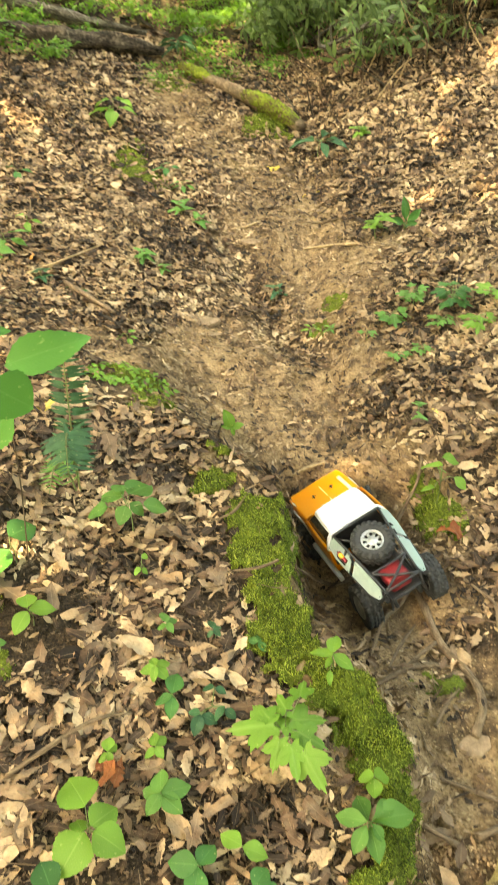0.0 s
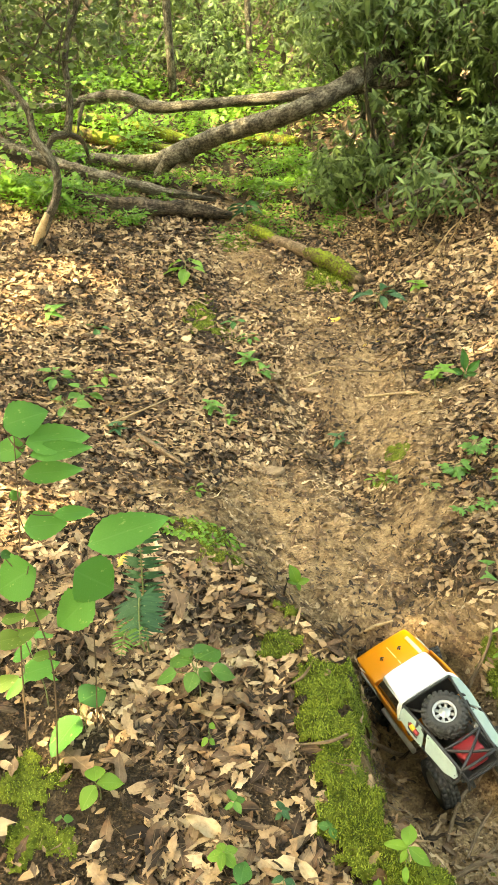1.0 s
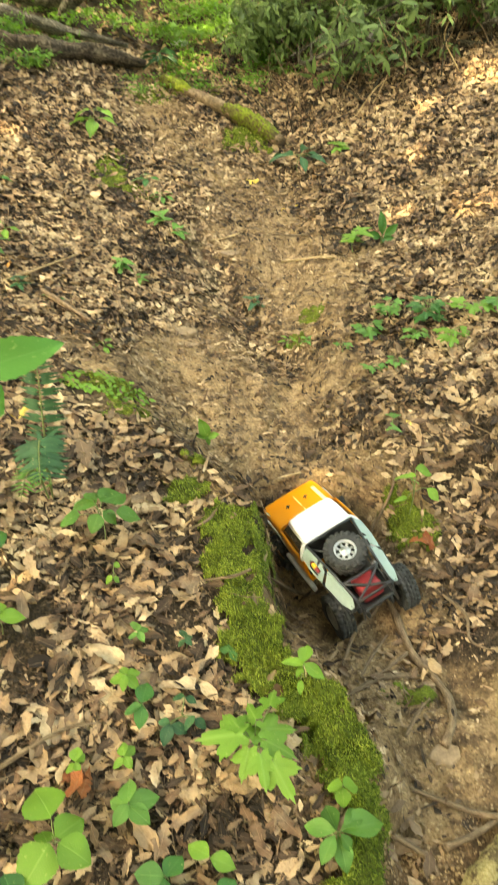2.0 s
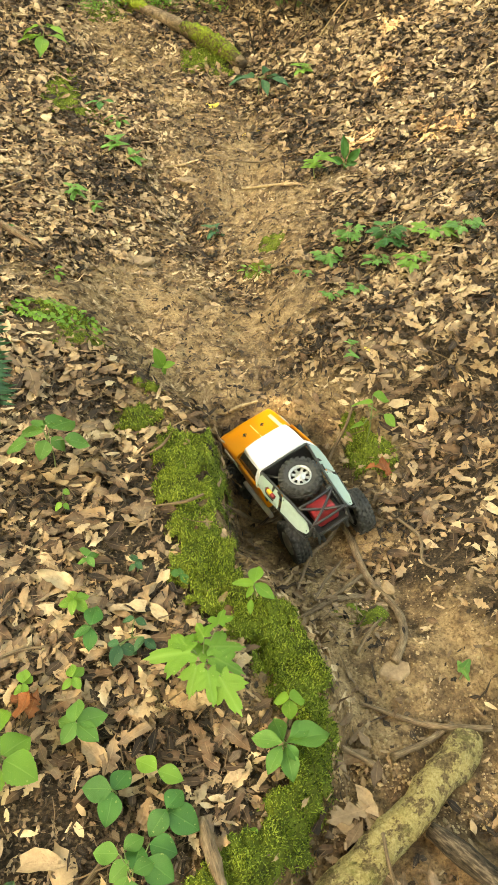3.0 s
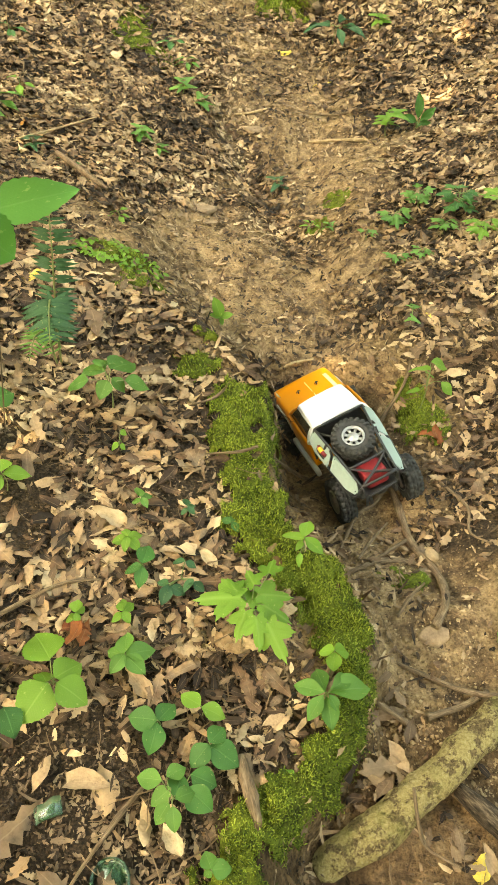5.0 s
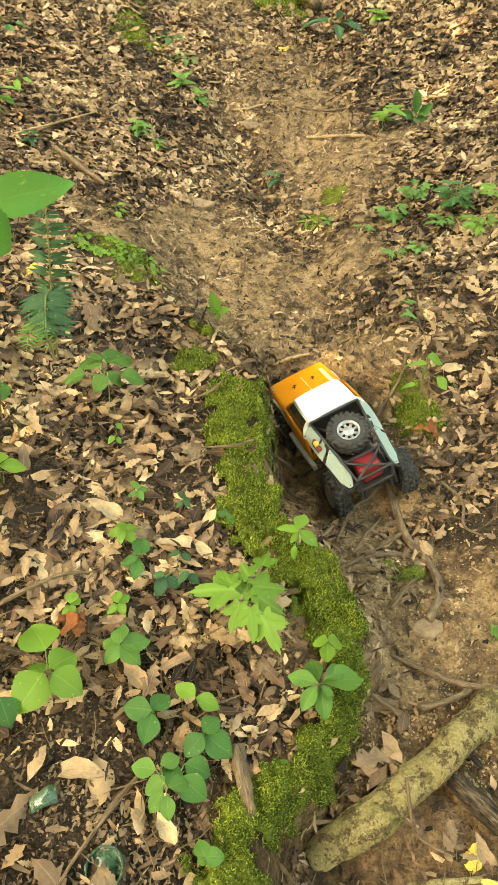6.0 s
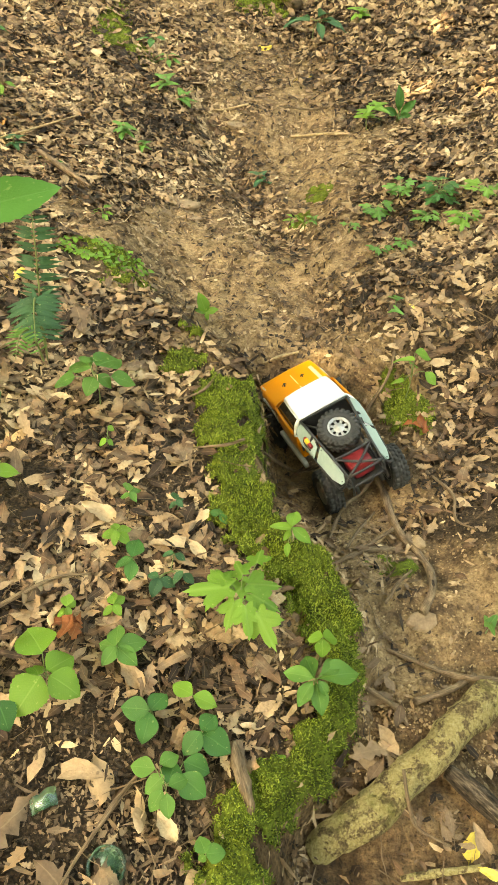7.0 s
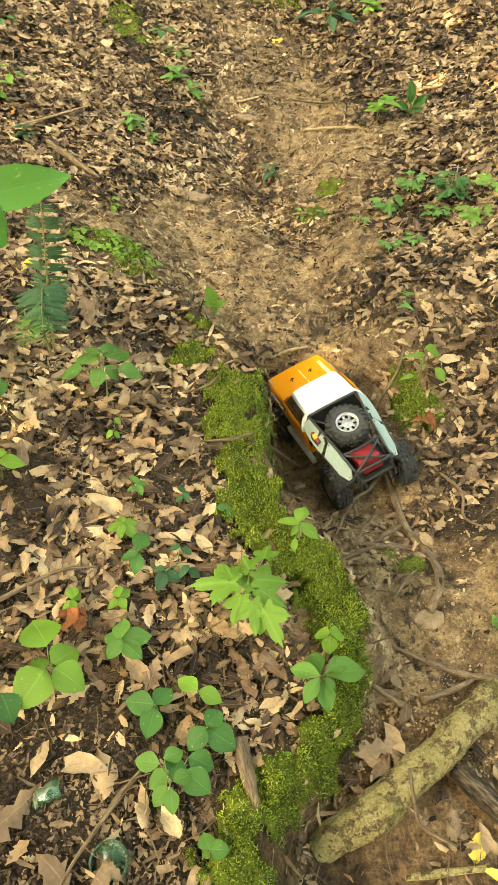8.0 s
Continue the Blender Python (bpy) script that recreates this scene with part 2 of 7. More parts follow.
def ramp(nodes, stops):
    node = nodes.new("ShaderNodeValToRGB")
    el = node.color_ramp.elements
    while len(el) < len(stops):
        el.new(0.5)
    for e, (at, colour) in zip(el, stops):
        e.position, e.color = at, (*colour, 1)
    return node


def grain(nodes, links, scale, detail=6, rough=0.6, vec=None, stretch=None):
    node = nodes.new("ShaderNodeTexNoise")
    node.inputs["Scale"].default_value, node.inputs["Detail"].default_value, node.inputs["Roughness"].default_value = scale, detail, rough
    if vec is None:
        vec = nodes.new("ShaderNodeTexCoord").outputs["Object"]
    if stretch:
        m = nodes.new("ShaderNodeMapping")
        m.inputs["Scale"].default_value = stretch
        links.new(vec, m.inputs["Vector"])
        vec = m.outputs[0]
    links.new(vec, node.inputs["Vector"])
    return node.outputs["Fac"]


def mixed(nodes, links, fac, a, b, mode="MIX"):
    node = nodes.new("ShaderNodeMix")
    node.data_type, node.blend_type = "RGBA", mode
    for value, slot in ((fac, 0), (a, 6), (b, 7)):
        if isinstance(value, (int, float)):
            node.inputs[slot].default_value = value
        elif isinstance(value, tuple):
            node.inputs[slot].default_value = (*value, 1)
        else:
            links.new(value, node.inputs[slot])
    return node.outputs[2]


def bumped(nodes, links, bsdf, height, strength, distance):
    node = nodes.new("ShaderNodeBump")
    node.inputs["Strength"].default_value, node.inputs["Distance"].default_value = strength, distance
    links.new(height, node.inputs["Height"])
    links.new(node.outputs[0], bsdf.inputs["Normal"])


def surface(name, stops, scale, fine, rough=0.8, bump=0.4, depth=0.004, metal=0.0, stretch=None, spec=0.5, island=0.0, along=False):
    """A mottled surface: colour stops over noise at two scales, with relief."""
    mat, nodes, links, bsdf = shader(name)
    if along:
        # ridges that run along a stem: its length and its round
        uv = nodes.new("ShaderNodeTexCoord").outputs["UV"]
        big, small = grain(nodes, links, 1, vec=uv, stretch=(scale, 5, 1)), grain(nodes, links, 1, 5, vec=uv, stretch=(fine, 26, 1))
    else:
        big, small = grain(nodes, links, scale, stretch=stretch), grain(nodes, links, fine, 4, stretch=stretch)
    blend = nodes.new("ShaderNodeMath")
    blend.operation = "MULTIPLY_ADD"
    blend.inputs[1].default_value = 0.45
    links.new(small, blend.inputs[0])
    half = nodes.new("ShaderNodeMath")
    half.operation = "MULTIPLY"
    half.inputs[1].default_value = 0.55
    links.new(big, half.inputs[0])
    links.new(half.outputs[0], blend.inputs[2])
    fac = blend.outputs[0]
    if island:
        geo, add = nodes.new("ShaderNodeNewGeometry"), nodes.new("ShaderNodeMath")
        add.operation, add.inputs[1].default_value = "MULTIPLY_ADD", island
        links.new(geo.outputs["Random Per Island"], add.inputs[0])
        links.new(fac, add.inputs[2])
        off = nodes.new("ShaderNodeMath")
        off.operation, off.inputs[1].default_value = "SUBTRACT", island / 2
        links.new(add.outputs[0], off.inputs[0])
        fac = off.outputs[0]
    tone = ramp(nodes, stops)
    links.new(fac, tone.inputs[0])
    links.new(tone.outputs[0], bsdf.inputs["Base Color"])
    bsdf.inputs["Roughness"].default_value, bsdf.inputs["Metallic"].default_value = rough, metal
    bsdf.inputs["Specular IOR Level"].default_value = spec
    if bump:
        bumped(nodes, links, bsdf, fac, bump, depth)
    return mat


def leaf_mat(name, dark, light, vein, rough=0.45, lucent=0.35, source="Random Per Island", veins=9.0):
    """A living leaf: midrib and side veins, mottling, light that comes through."""
    mat, nodes, links, bsdf = shader(name)
    uv = nodes.new("ShaderNodeTexCoord").outputs["UV"]
    sep = nodes.new("ShaderNodeSeparateXYZ")
    links.new(uv, sep.inputs[0])

    def calc(op, a, b=0.0):
        node = nodes.new("ShaderNodeMath")
        node.operation = op
        for slot, value in enumerate((a, b)):
            if isinstance(value, (int, float)):
                node.inputs[slot].default_value = value
            else:
                links.new(value, node.inputs[slot])
        return node.outputs[0]

    off = calc("ABSOLUTE", calc("SUBTRACT", sep.outputs[1], 0.5))
    rib = calc("SUBTRACT", 1.0, calc("MULTIPLY", off, 28.0))
    wave = calc("SINE", calc("MULTIPLY", calc("SUBTRACT", sep.outputs[0], calc("MULTIPLY", off, 0.45)), 2 * math.pi * veins))
    side = calc("MULTIPLY", calc("SUBTRACT", calc("POWER", calc("ABSOLUTE", wave), 0.3), 0.72), -2.2)
    lines = calc("MAXIMUM", calc("MAXIMUM", rib, calc("MULTIPLY", side, 0.35)), 0.0)
    if source == "object":
        pick = nodes.new("ShaderNodeObjectInfo").outputs["Random"]
    else:
        pick = nodes.new("ShaderNodeNewGeometry").outputs["Random Per Island"]
    patchy = grain(nodes, links, 35, 4)
    tone = mixed(nodes, links, calc("ADD", calc("MULTIPLY", pick, 0.75), calc("MULTIPLY", calc("SUBTRACT", patchy, 0.35), 0.6)), dark, light)
    tone = mixed(nodes, links, calc("MINIMUM", calc("MULTIPLY", lines, 0.5), 0.6), tone, vein)
    if source == "object":
        eaten = nodes.new("ShaderNodeMapRange")
        eaten.inputs["From Min"].default_value, eaten.inputs["From Max"].default_value, eaten.inputs["To Max"].default_value = 0.64, 0.7, 0.6
        offset = nodes.new("ShaderNodeVectorMath")
        offset.operation = "ADD"
        links.new(nodes.new("ShaderNodeTexCoord").outputs["Object"], offset.inputs[0])
        links.new(calc("MULTIPLY", pick, 40.0), offset.inputs[1])
        links.new(grain(nodes, links, 7, 3, 0.6, offset.outputs[0]), eaten.inputs["Value"])
        tone = mixed(nodes, links, eaten.outputs[0], tone, tuple(0.55 * c + 0.5 * k for c, k in zip(light, (0.5, 0.5, 0.2))))
    links.new(tone, bsdf.inputs["Base Color"])
    bsdf.inputs["Roughness"].default_value, bsdf.inputs["Specular IOR Level"].default_value = rough, 0.3
    bumped(nodes, links, bsdf, calc("SUBTRACT", patchy, calc("MULTIPLY", lines, 0.6)), 0.35, 0.002)
    trans, mix = nodes.new("ShaderNodeBsdfTranslucent"), nodes.new("ShaderNodeMixShader")
    links.new(mixed(nodes, links, 0.5, tone, light), trans.inputs["Color"])
    mix.inputs[0].default_value = lucent
    links.new(bsdf.outputs[0], mix.inputs[1])
    links.new(trans.outputs[0], mix.inputs[2])
    links.new(mix.outputs[0], nodes["Material Output"].inputs["Surface"])
    return mat


def dead_leaf_mat(name, stops, source="island"):
    """Dry leaf litter: every leaf its own brown, with spots and a paler rib."""
    mat, nodes, links, bsdf = shader(name)
    if source == "object":
        pick = nodes.new("ShaderNodeObjectInfo").outputs["Random"]
    else:
        pick = nodes.new("ShaderNodeNewGeometry").outputs["Random Per Island"]
    tone = ramp(nodes, stops)
    if source != "object":
        # damp and dry stretches of the litter
        patch = mixed(nodes, links, 0.4, grain(nodes, links, 5, 3, 0.5), grain(nodes, links, 17, 2, 0.5))
        add, scale = nodes.new("ShaderNodeMath"), nodes.new("ShaderNodeMath")
        scale.operation, scale.inputs[1].default_value, scale.inputs[2].default_value = "MULTIPLY_ADD", 2.4, -1.13
        add.operation, add.inputs[1].default_value = "MULTIPLY_ADD", 0.86
        links.new(patch, scale.inputs[0])
        links.new(pick, add.inputs[0])
        links.new(scale.outputs[0], add.inputs[2])
        pick = add.outputs[0]
    links.new(pick, tone.inputs[0])
    uv, sep = nodes.new("ShaderNodeTexCoord").outputs["UV"], nodes.new("ShaderNodeSeparateXYZ")
    links.new(uv, sep.inputs[0])
    vein = nodes.new("ShaderNodeTexWave")
    vein.inputs["Scale"].default_value, vein.inputs["Distortion"].default_value = 2.6, 1.2
    links.new(uv, vein.inputs["Vector"])
    rib = ramp(nodes, [(0.455, (0, 0, 0)), (0.49, (1, 1, 1)), (0.51, (1, 1, 1)), (0.545, (0, 0, 0))])
    links.new(sep.outputs[1], rib.inputs[0])
    unit = 0.06 if source == "object" else 1.0
    spots, fine = grain(nodes, links, 75 * unit, 6, 0.7), grain(nodes, links, 240 * unit, 3)
    shade = ramp(nodes, [(0.28, (0.5, 0.47, 0.45)), (0.44, (0.88, 0.87, 0.86)), (0.56, (1.0, 1.0, 1.0)), (0.74, (1.22, 1.2, 1.16))])
    links.new(spots, shade.inputs[0])
    colour = mixed(nodes, links, 1.0, tone.outputs[0], shade.outputs[0], "MULTIPLY")
    colour = mixed(nodes, links, 0.05, colour, mixed(nodes, links, vein.outputs["Fac"], (0.5, 0.45, 0.4), (1.2, 1.15, 1.05)), "MULTIPLY")
    colour = mixed(nodes, links, mixed(nodes, links, 0.2, (0, 0, 0), rib.outputs[0]), colour, (0.42, 0.3, 0.18))
    links.new(colour, bsdf.inputs["Base Color"])
    bsdf.inputs["Roughness"].default_value, bsdf.inputs["Specular IOR Level"].default_value = 0.7, 0.25
    wrinkle = grain(nodes, links, 105 * unit, 3, 0.5)
    bumped(nodes, links, bsdf, mixed(nodes, links, 0.75, fine, wrinkle), 0.6, 0.005)
    return mat


def plain(name, colour, rough=0.5, metal=0.0, speck=0.12, scale=60, spec=0.5, coat=0.0):
    """Paint, rubber, plastic or metal with faint dirt and wear."""
    mat, nodes, links, bsdf = shader(name)
    fac = grain(nodes, links, scale, 6, 0.7)
    tone = ramp(nodes, [(0.3, tuple(c * (1 - speck) for c in colour)), (0.6, colour), (0.85, tuple(min(1, c * (1 + speck * 0.5) + 0.01) for c in colour))])
    links.new(fac, tone.inputs[0])
    links.new(tone.outputs[0], bsdf.inputs["Base Color"])
    gloss = nodes.new("ShaderNodeMapRange")
    gloss.inputs["To Min"].default_value, gloss.inputs["To Max"].default_value = rough * 0.75, min(1, rough * 1.3)
    links.new(fac, gloss.inputs["Value"])
    links.new(gloss.outputs[0], bsdf.inputs["Roughness"])
    bsdf.inputs["Metallic"].default_value, bsdf.inputs["Specular IOR Level"].default_value = metal, spec
    bsdf.inputs["Coat Weight"].default_value = coat
    return mat


def soil_mat():
    """Trodden clay on the trail, dark leaf mould beside it: the share is an attribute of the ground."""
    mat, nodes, links, bsdf = shader("soil")
    pos = nodes.new("ShaderNodeTexCoord").outputs["Object"]
    big, mid, fine = grain(nodes, links, 4.5, 6, 0.6, pos), grain(nodes, links, 28, 6, 0.65, pos), grain(nodes, links, 170, 4, 0.7, pos)
    clay = ramp(nodes, [(0.37, (0.075, 0.045, 0.024)), (0.46, (0.19, 0.119, 0.063)), (0.54, (0.345, 0.226, 0.12)), (0.65, (0.495, 0.341, 0.19))])
    links.new(mixed(nodes, links, 0.62, big, mid), clay.inputs[0])
    mould = ramp(nodes, [(0.32, (0.011, 0.007, 0.004)), (0.5, (0.044, 0.028, 0.016)), (0.7, (0.135, 0.088, 0.05))])
    links.new(mixed(nodes, links, 0.5, mid, fine), mould.inputs[0])
    att = nodes.new("ShaderNodeAttribute")
    att.attribute_name = "bare"
    tone = mixed(nodes, links, att.outputs["Fac"], mould.outputs[0], clay.outputs[0])
    # The earth's colour is multiplied darker by its place along the trail.
    darkening = nodes.new("ShaderNodeAttribute")
    darkening.attribute_name = "darkened"
    tone = mixed(nodes, links, darkening.outputs["Fac"], tone, mixed(nodes, links, 1.0, tone, (0.42, 0.37, 0.33), "MULTIPLY"))
    speck = ramp(nodes, [(0.34, (0.45, 0.42, 0.39)), (0.45, (0.88, 0.87, 0.86)), (0.55, (1.04, 1.04, 1.04)), (0.68, (1.35, 1.32, 1.26))])
    links.new(fine, speck.inputs[0])
    links.new(mixed(nodes, links, 1.0, tone, speck.outputs[0], "MULTIPLY"), bsdf.inputs["Base Color"])
    bsdf.inputs["Roughness"].default_value, bsdf.inputs["Specular IOR Level"].default_value = 0.9, 0.25
    bumped(nodes, links, bsdf, mixed(nodes, links, 0.4, mid, fine), 1.0, 0.022)
    return mat


def lichen_mat():
    """Brown bark under a flaking crust of pale lichen, with a film of green moss."""
    mat, nodes, links, bsdf = shader("lichen_bark")
    pos = nodes.new("ShaderNodeTexCoord").outputs["Object"]
    crust, film, fine = grain(nodes, links, 32, 9, 0.75, pos), grain(nodes, links, 9, 6, 0.65, pos), grain(nodes, links, 190, 4, 0.7, pos)
    bark = ramp(nodes, [(0.38, (0.07, 0.046, 0.023)), (0.62, (0.21, 0.15, 0.075))])
    links.new(fine, bark.inputs[0])
    pale = ramp(nodes, [(0.36, (0.25, 0.195, 0.083)), (0.5, (0.36, 0.283, 0.12)), (0.64, (0.46, 0.375, 0.19))])
    links.new(fine, pale.inputs[0])
    where = ramp(nodes, [(0.45, (0, 0, 0)), (0.5, (1, 1, 1))])
    links.new(crust, where.inputs[0])
    green = ramp(nodes, [(0.52, (0, 0, 0)), (0.66, (0.75, 0.75, 0.75))])
    links.new(film, green.inputs[0])
    tone = mixed(nodes, links, where.outputs[0], bark.outputs[0], pale.outputs[0])
    tone = mixed(nodes, links, green.outputs[0], tone, (0.15, 0.155, 0.04))
    links.new(tone, bsdf.inputs["Base Color"])
    bsdf.inputs["Roughness"].default_value, bsdf.inputs["Specular IOR Level"].default_value = 0.95, 0.2
    bumped(nodes, links, bsdf, mixed(nodes, links, 0.35, crust, fine), 1.0, 0.02)
    return mat


SOIL = soil_mat()
LITTER = dead_leaf_mat("dry_leaves", [(0.0, (0.016, 0.009, 0.005)), (0.2, (0.044, 0.025, 0.014)), (0.36, (0.14, 0.078, 0.042)), (0.48, (0.18, 0.122, 0.076)), (0.62, (0.3, 0.182, 0.095)), (0.76, (0.335, 0.23, 0.137)), (0.9, (0.44, 0.293, 0.166)), (1.0, (0.54, 0.39, 0.238))])
MULCH = dead_leaf_mat("rotted_leaves", [(0.0, (0.015, 0.009, 0.006)), (0.4, (0.055, 0.034, 0.02)), (0.75, (0.125, 0.08, 0.047)), (1.0, (0.25, 0.17, 0.105))])
PALE_LEAF = dead_leaf_mat("pale_dry_leaf", [(0.0, (0.28, 0.185, 0.105)), (0.5, (0.38, 0.265, 0.155)), (1.0, (0.49, 0.37, 0.23))], "object")
BROWN_LEAF = dead_leaf_mat("brown_dry_leaf", [(0.0, (0.1, 0.063, 0.038)), (0.5, (0.2, 0.13, 0.078)), (1.0, (0.36, 0.245, 0.145))], "object")
RUST_LEAF = dead_leaf_mat("rust_leaf", [(0.0, (0.14, 0.042, 0.018)), (1.0, (0.28, 0.092, 0.032))], "object")
YELLOW_LEAF = dead_leaf_mat("yellow_leaf", [(0.0, (0.6, 0.42, 0.07)), (1.0, (0.72, 0.55, 0.14))], "object")
ORANGE_LEAF = dead_leaf_mat("orange_leaf", [(0.0, (0.6, 0.25, 0.06)), (1.0, (0.7, 0.34, 0.1))], "object")
BRIGHT = leaf_mat("bright_leaf", (0.11, 0.235, 0.03), (0.2, 0.36, 0.055), (0.26, 0.42, 0.1), source="object")
MIDGREEN = leaf_mat("mid_green_leaf", (0.07, 0.18, 0.036), (0.145, 0.3, 0.064), (0.2, 0.36, 0.1), source="object")
BROAD = leaf_mat("broad_leaf", (0.075, 0.24, 0.045), (0.13, 0.35, 0.07), (0.15, 0.34, 0.09), rough=0.65, source="object", lucent=0.3)
LIME = leaf_mat("lime_leaf", (0.1, 0.185, 0.032), (0.17, 0.27, 0.05), (0.22, 0.31, 0.08), source="object", lucent=0.3)
DEEP = leaf_mat("deep_green_leaf", (0.03, 0.1, 0.022), (0.06, 0.18, 0.036), (0.11, 0.25, 0.07), source="object", lucent=0.22)
TEAL = leaf_mat("blue_green_leaf", (0.02, 0.072, 0.028), (0.045, 0.125, 0.046), (0.08, 0.17, 0.07), source="object", lucent=0.2)
RHODO = leaf_mat("leathery_leaf", (0.025, 0.048, 0.012), (0.215, 0.31, 0.095), (0.2, 0.28, 0.09), rough=0.5, lucent=0.25)
SHRUB = leaf_mat("shrub_leaf", (0.024, 0.042, 0.012), (0.145, 0.205, 0.055), (0.17, 0.22, 0.07), rough=0.6, lucent=0.3)
FRESH = leaf_mat("undergrowth_leaf", (0.06, 0.155, 0.02), (0.21, 0.38, 0.054), (0.25, 0.4, 0.085), lucent=0.38)
CROWN = leaf_mat("crown_leaf", (0.07, 0.13, 0.035), (0.14, 0.24, 0.06), (0.16, 0.26, 0.08), lucent=0.4)
STALK = plain("green_stalk", (0.16, 0.2, 0.06), 0.6, scale=200, speck=0.3)
RED_STALK = plain("woody_stalk", (0.13, 0.08, 0.045), 0.7, scale=200, speck=0.3)
MOSS = surface("moss", [(0.32, (0.02, 0.024, 0.005)), (0.44, (0.07, 0.085, 0.011)), (0.56, (0.12, 0.15, 0.02)), (0.72, (0.2, 0.215, 0.04))], 22, 160, 0.95, 1.0, 0.008, spec=0.2)
MOSS_TUFT = surface("moss_tuft", [(0.32, (0.03, 0.05, 0.01)), (0.45, (0.115, 0.165, 0.024)), (0.57, (0.225, 0.285, 0.042)), (0.74, (0.345, 0.385, 0.075))], 13, 90, 0.9, 0.0, spec=0.2, island=0.45)
BARK = surface("grey_bark", [(0.36, (0.018, 0.014, 0.01)), (0.45, (0.06, 0.05, 0.036)), (0.54, (0.155, 0.134, 0.098)), (0.66, (0.34, 0.31, 0.24))], 14, 70, 0.9, 1.0, 0.022, spec=0.2, along=True)
DARK_WOOD = surface("rotten_wood", [(0.4, (0.01, 0.008, 0.005)), (0.5, (0.06, 0.043, 0.029)), (0.62, (0.22, 0.168, 0.115))], 10, 55, 0.9, 1.0, 0.012, spec=0.2, along=True)
MOSSY_BARK = surface("mossy_bark", [(0.38, (0.04, 0.03, 0.018)), (0.46, (0.09, 0.07, 0.026)), (0.53, (0.13, 0.16, 0.02)), (0.66, (0.27, 0.31, 0.04))], 6, 80, 0.95, 0.8, 0.012, spec=0.2)
LICHEN_LOG = lichen_mat()
ROOT = surface("root_bark", [(0.36, (0.045, 0.029, 0.017)), (0.52, (0.18, 0.12, 0.07)), (0.7, (0.37, 0.27, 0.165))], 25, 60, 0.85, 0.8, 0.005, spec=0.3, along=True)
PEELED = surface("peeled_wood", [(0.35, (0.2, 0.13, 0.07)), (0.52, (0.4, 0.28, 0.15)), (0.75, (0.56, 0.42, 0.25))], 20, 140, 0.8, 0.5, 0.004, spec=0.3)
STONE = surface("stone", [(0.3, (0.12, 0.075, 0.042)), (0.5, (0.24, 0.157, 0.09)), (0.75, (0.36, 0.25, 0.15))], 30, 180, 0.85, 0.6, 0.004)
CLOD = surface("clods", [(0.2, (0.12, 0.075, 0.042)), (0.5, (0.29, 0.192, 0.105)), (0.8, (0.48, 0.345, 0.2))], 30, 200, 0.95, 0.5, 0.003, spec=0.2, island=0.5)

# ---- ground ----
def lines(lo, hi, step, far):
    core = np.arange(lo, hi + step / 2, step)
    grow = step * np.cumsum(1.13 ** np.arange(1, 200))
    grow = grow[grow < far]
    return np.concatenate([lo - grow[::-1], core, hi + grow])


gx, gy = lines(-1.5, 1.7, 0.0135, 70), lines(0.0, 5.0, 0.0135, 70)
GX, GY = np.meshgrid(gx, gy)
verts = np.stack([GX, GY, ground_top(GX, GY)], -1).reshape(-1, 3)
nx, ny = len(gx), len(gy)
at = (np.arange(ny - 1)[:, None] * nx + np.arange(nx - 1)).ravel()
me = mesh_of("ground", verts, np.stack([at, at + 1, at + nx + 1, at + nx], 1), SOIL)
me.attributes.new("bare", "FLOAT", "POINT").data.foreach_set("value", (bare(GX, GY) ** 0.5).ravel().astype(np.float32))
me.attributes.new("darkened", "FLOAT", "POINT").data.foreach_set("value", np.clip(darkened(GX, GY), 0, 1).ravel().astype(np.float32))
ground = tagged(new("ground", me), "sloping forest floor of brown earth with a trodden clay trail", "ground", kind="structure")


def spot(x, y, up=0.0):
    return np.array([x, y, float(ground_top(x, y)) + up])


# ---- leaf litter ----
r = np.random.default_rng(11)
MOSS_SPOTS = [(0.155, 1.21, 0.085, 0.075), (0.15, 1.1, 0.085, 0.065), (0.145, 0.99, 0.065, 0.075), (0.155, 0.9, 0.065, 0.065), (0.18, 0.82, 0.065, 0.06), (0.26, 0.75, 0.065, 0.05), (0.3, 0.68, 0.075, 0.055),
              (0.31, 0.61, 0.06, 0.055), (0.325, 0.545, 0.045, 0.05), (0.3, 0.475, 0.045, 0.05), (0.255, 0.43, 0.05, 0.045), (0.205, 0.375, 0.06, 0.05), (0.15, 0.32, 0.06, 0.05), (0.135, 0.25, 0.075, 0.06)]


def mossy(x, y):
    m = np.zeros_like(x)
    for a, b, c, d in MOSS_SPOTS + [(0.03, 1.34, 0.06, 0.05), (-0.24, 1.75, 0.1, 0.1), (-0.3, 3.55, 0.09, 0.16), (0.65, 1.35, 0.07, 0.09), (-0.45, 0.9, 0.09, 0.09)]:
        m = np.maximum(m, 1.25 - np.sqrt(((x - a) / c) ** 2 + ((y - b) / d) ** 2))
    return np.clip(m * 2, 0, 1)


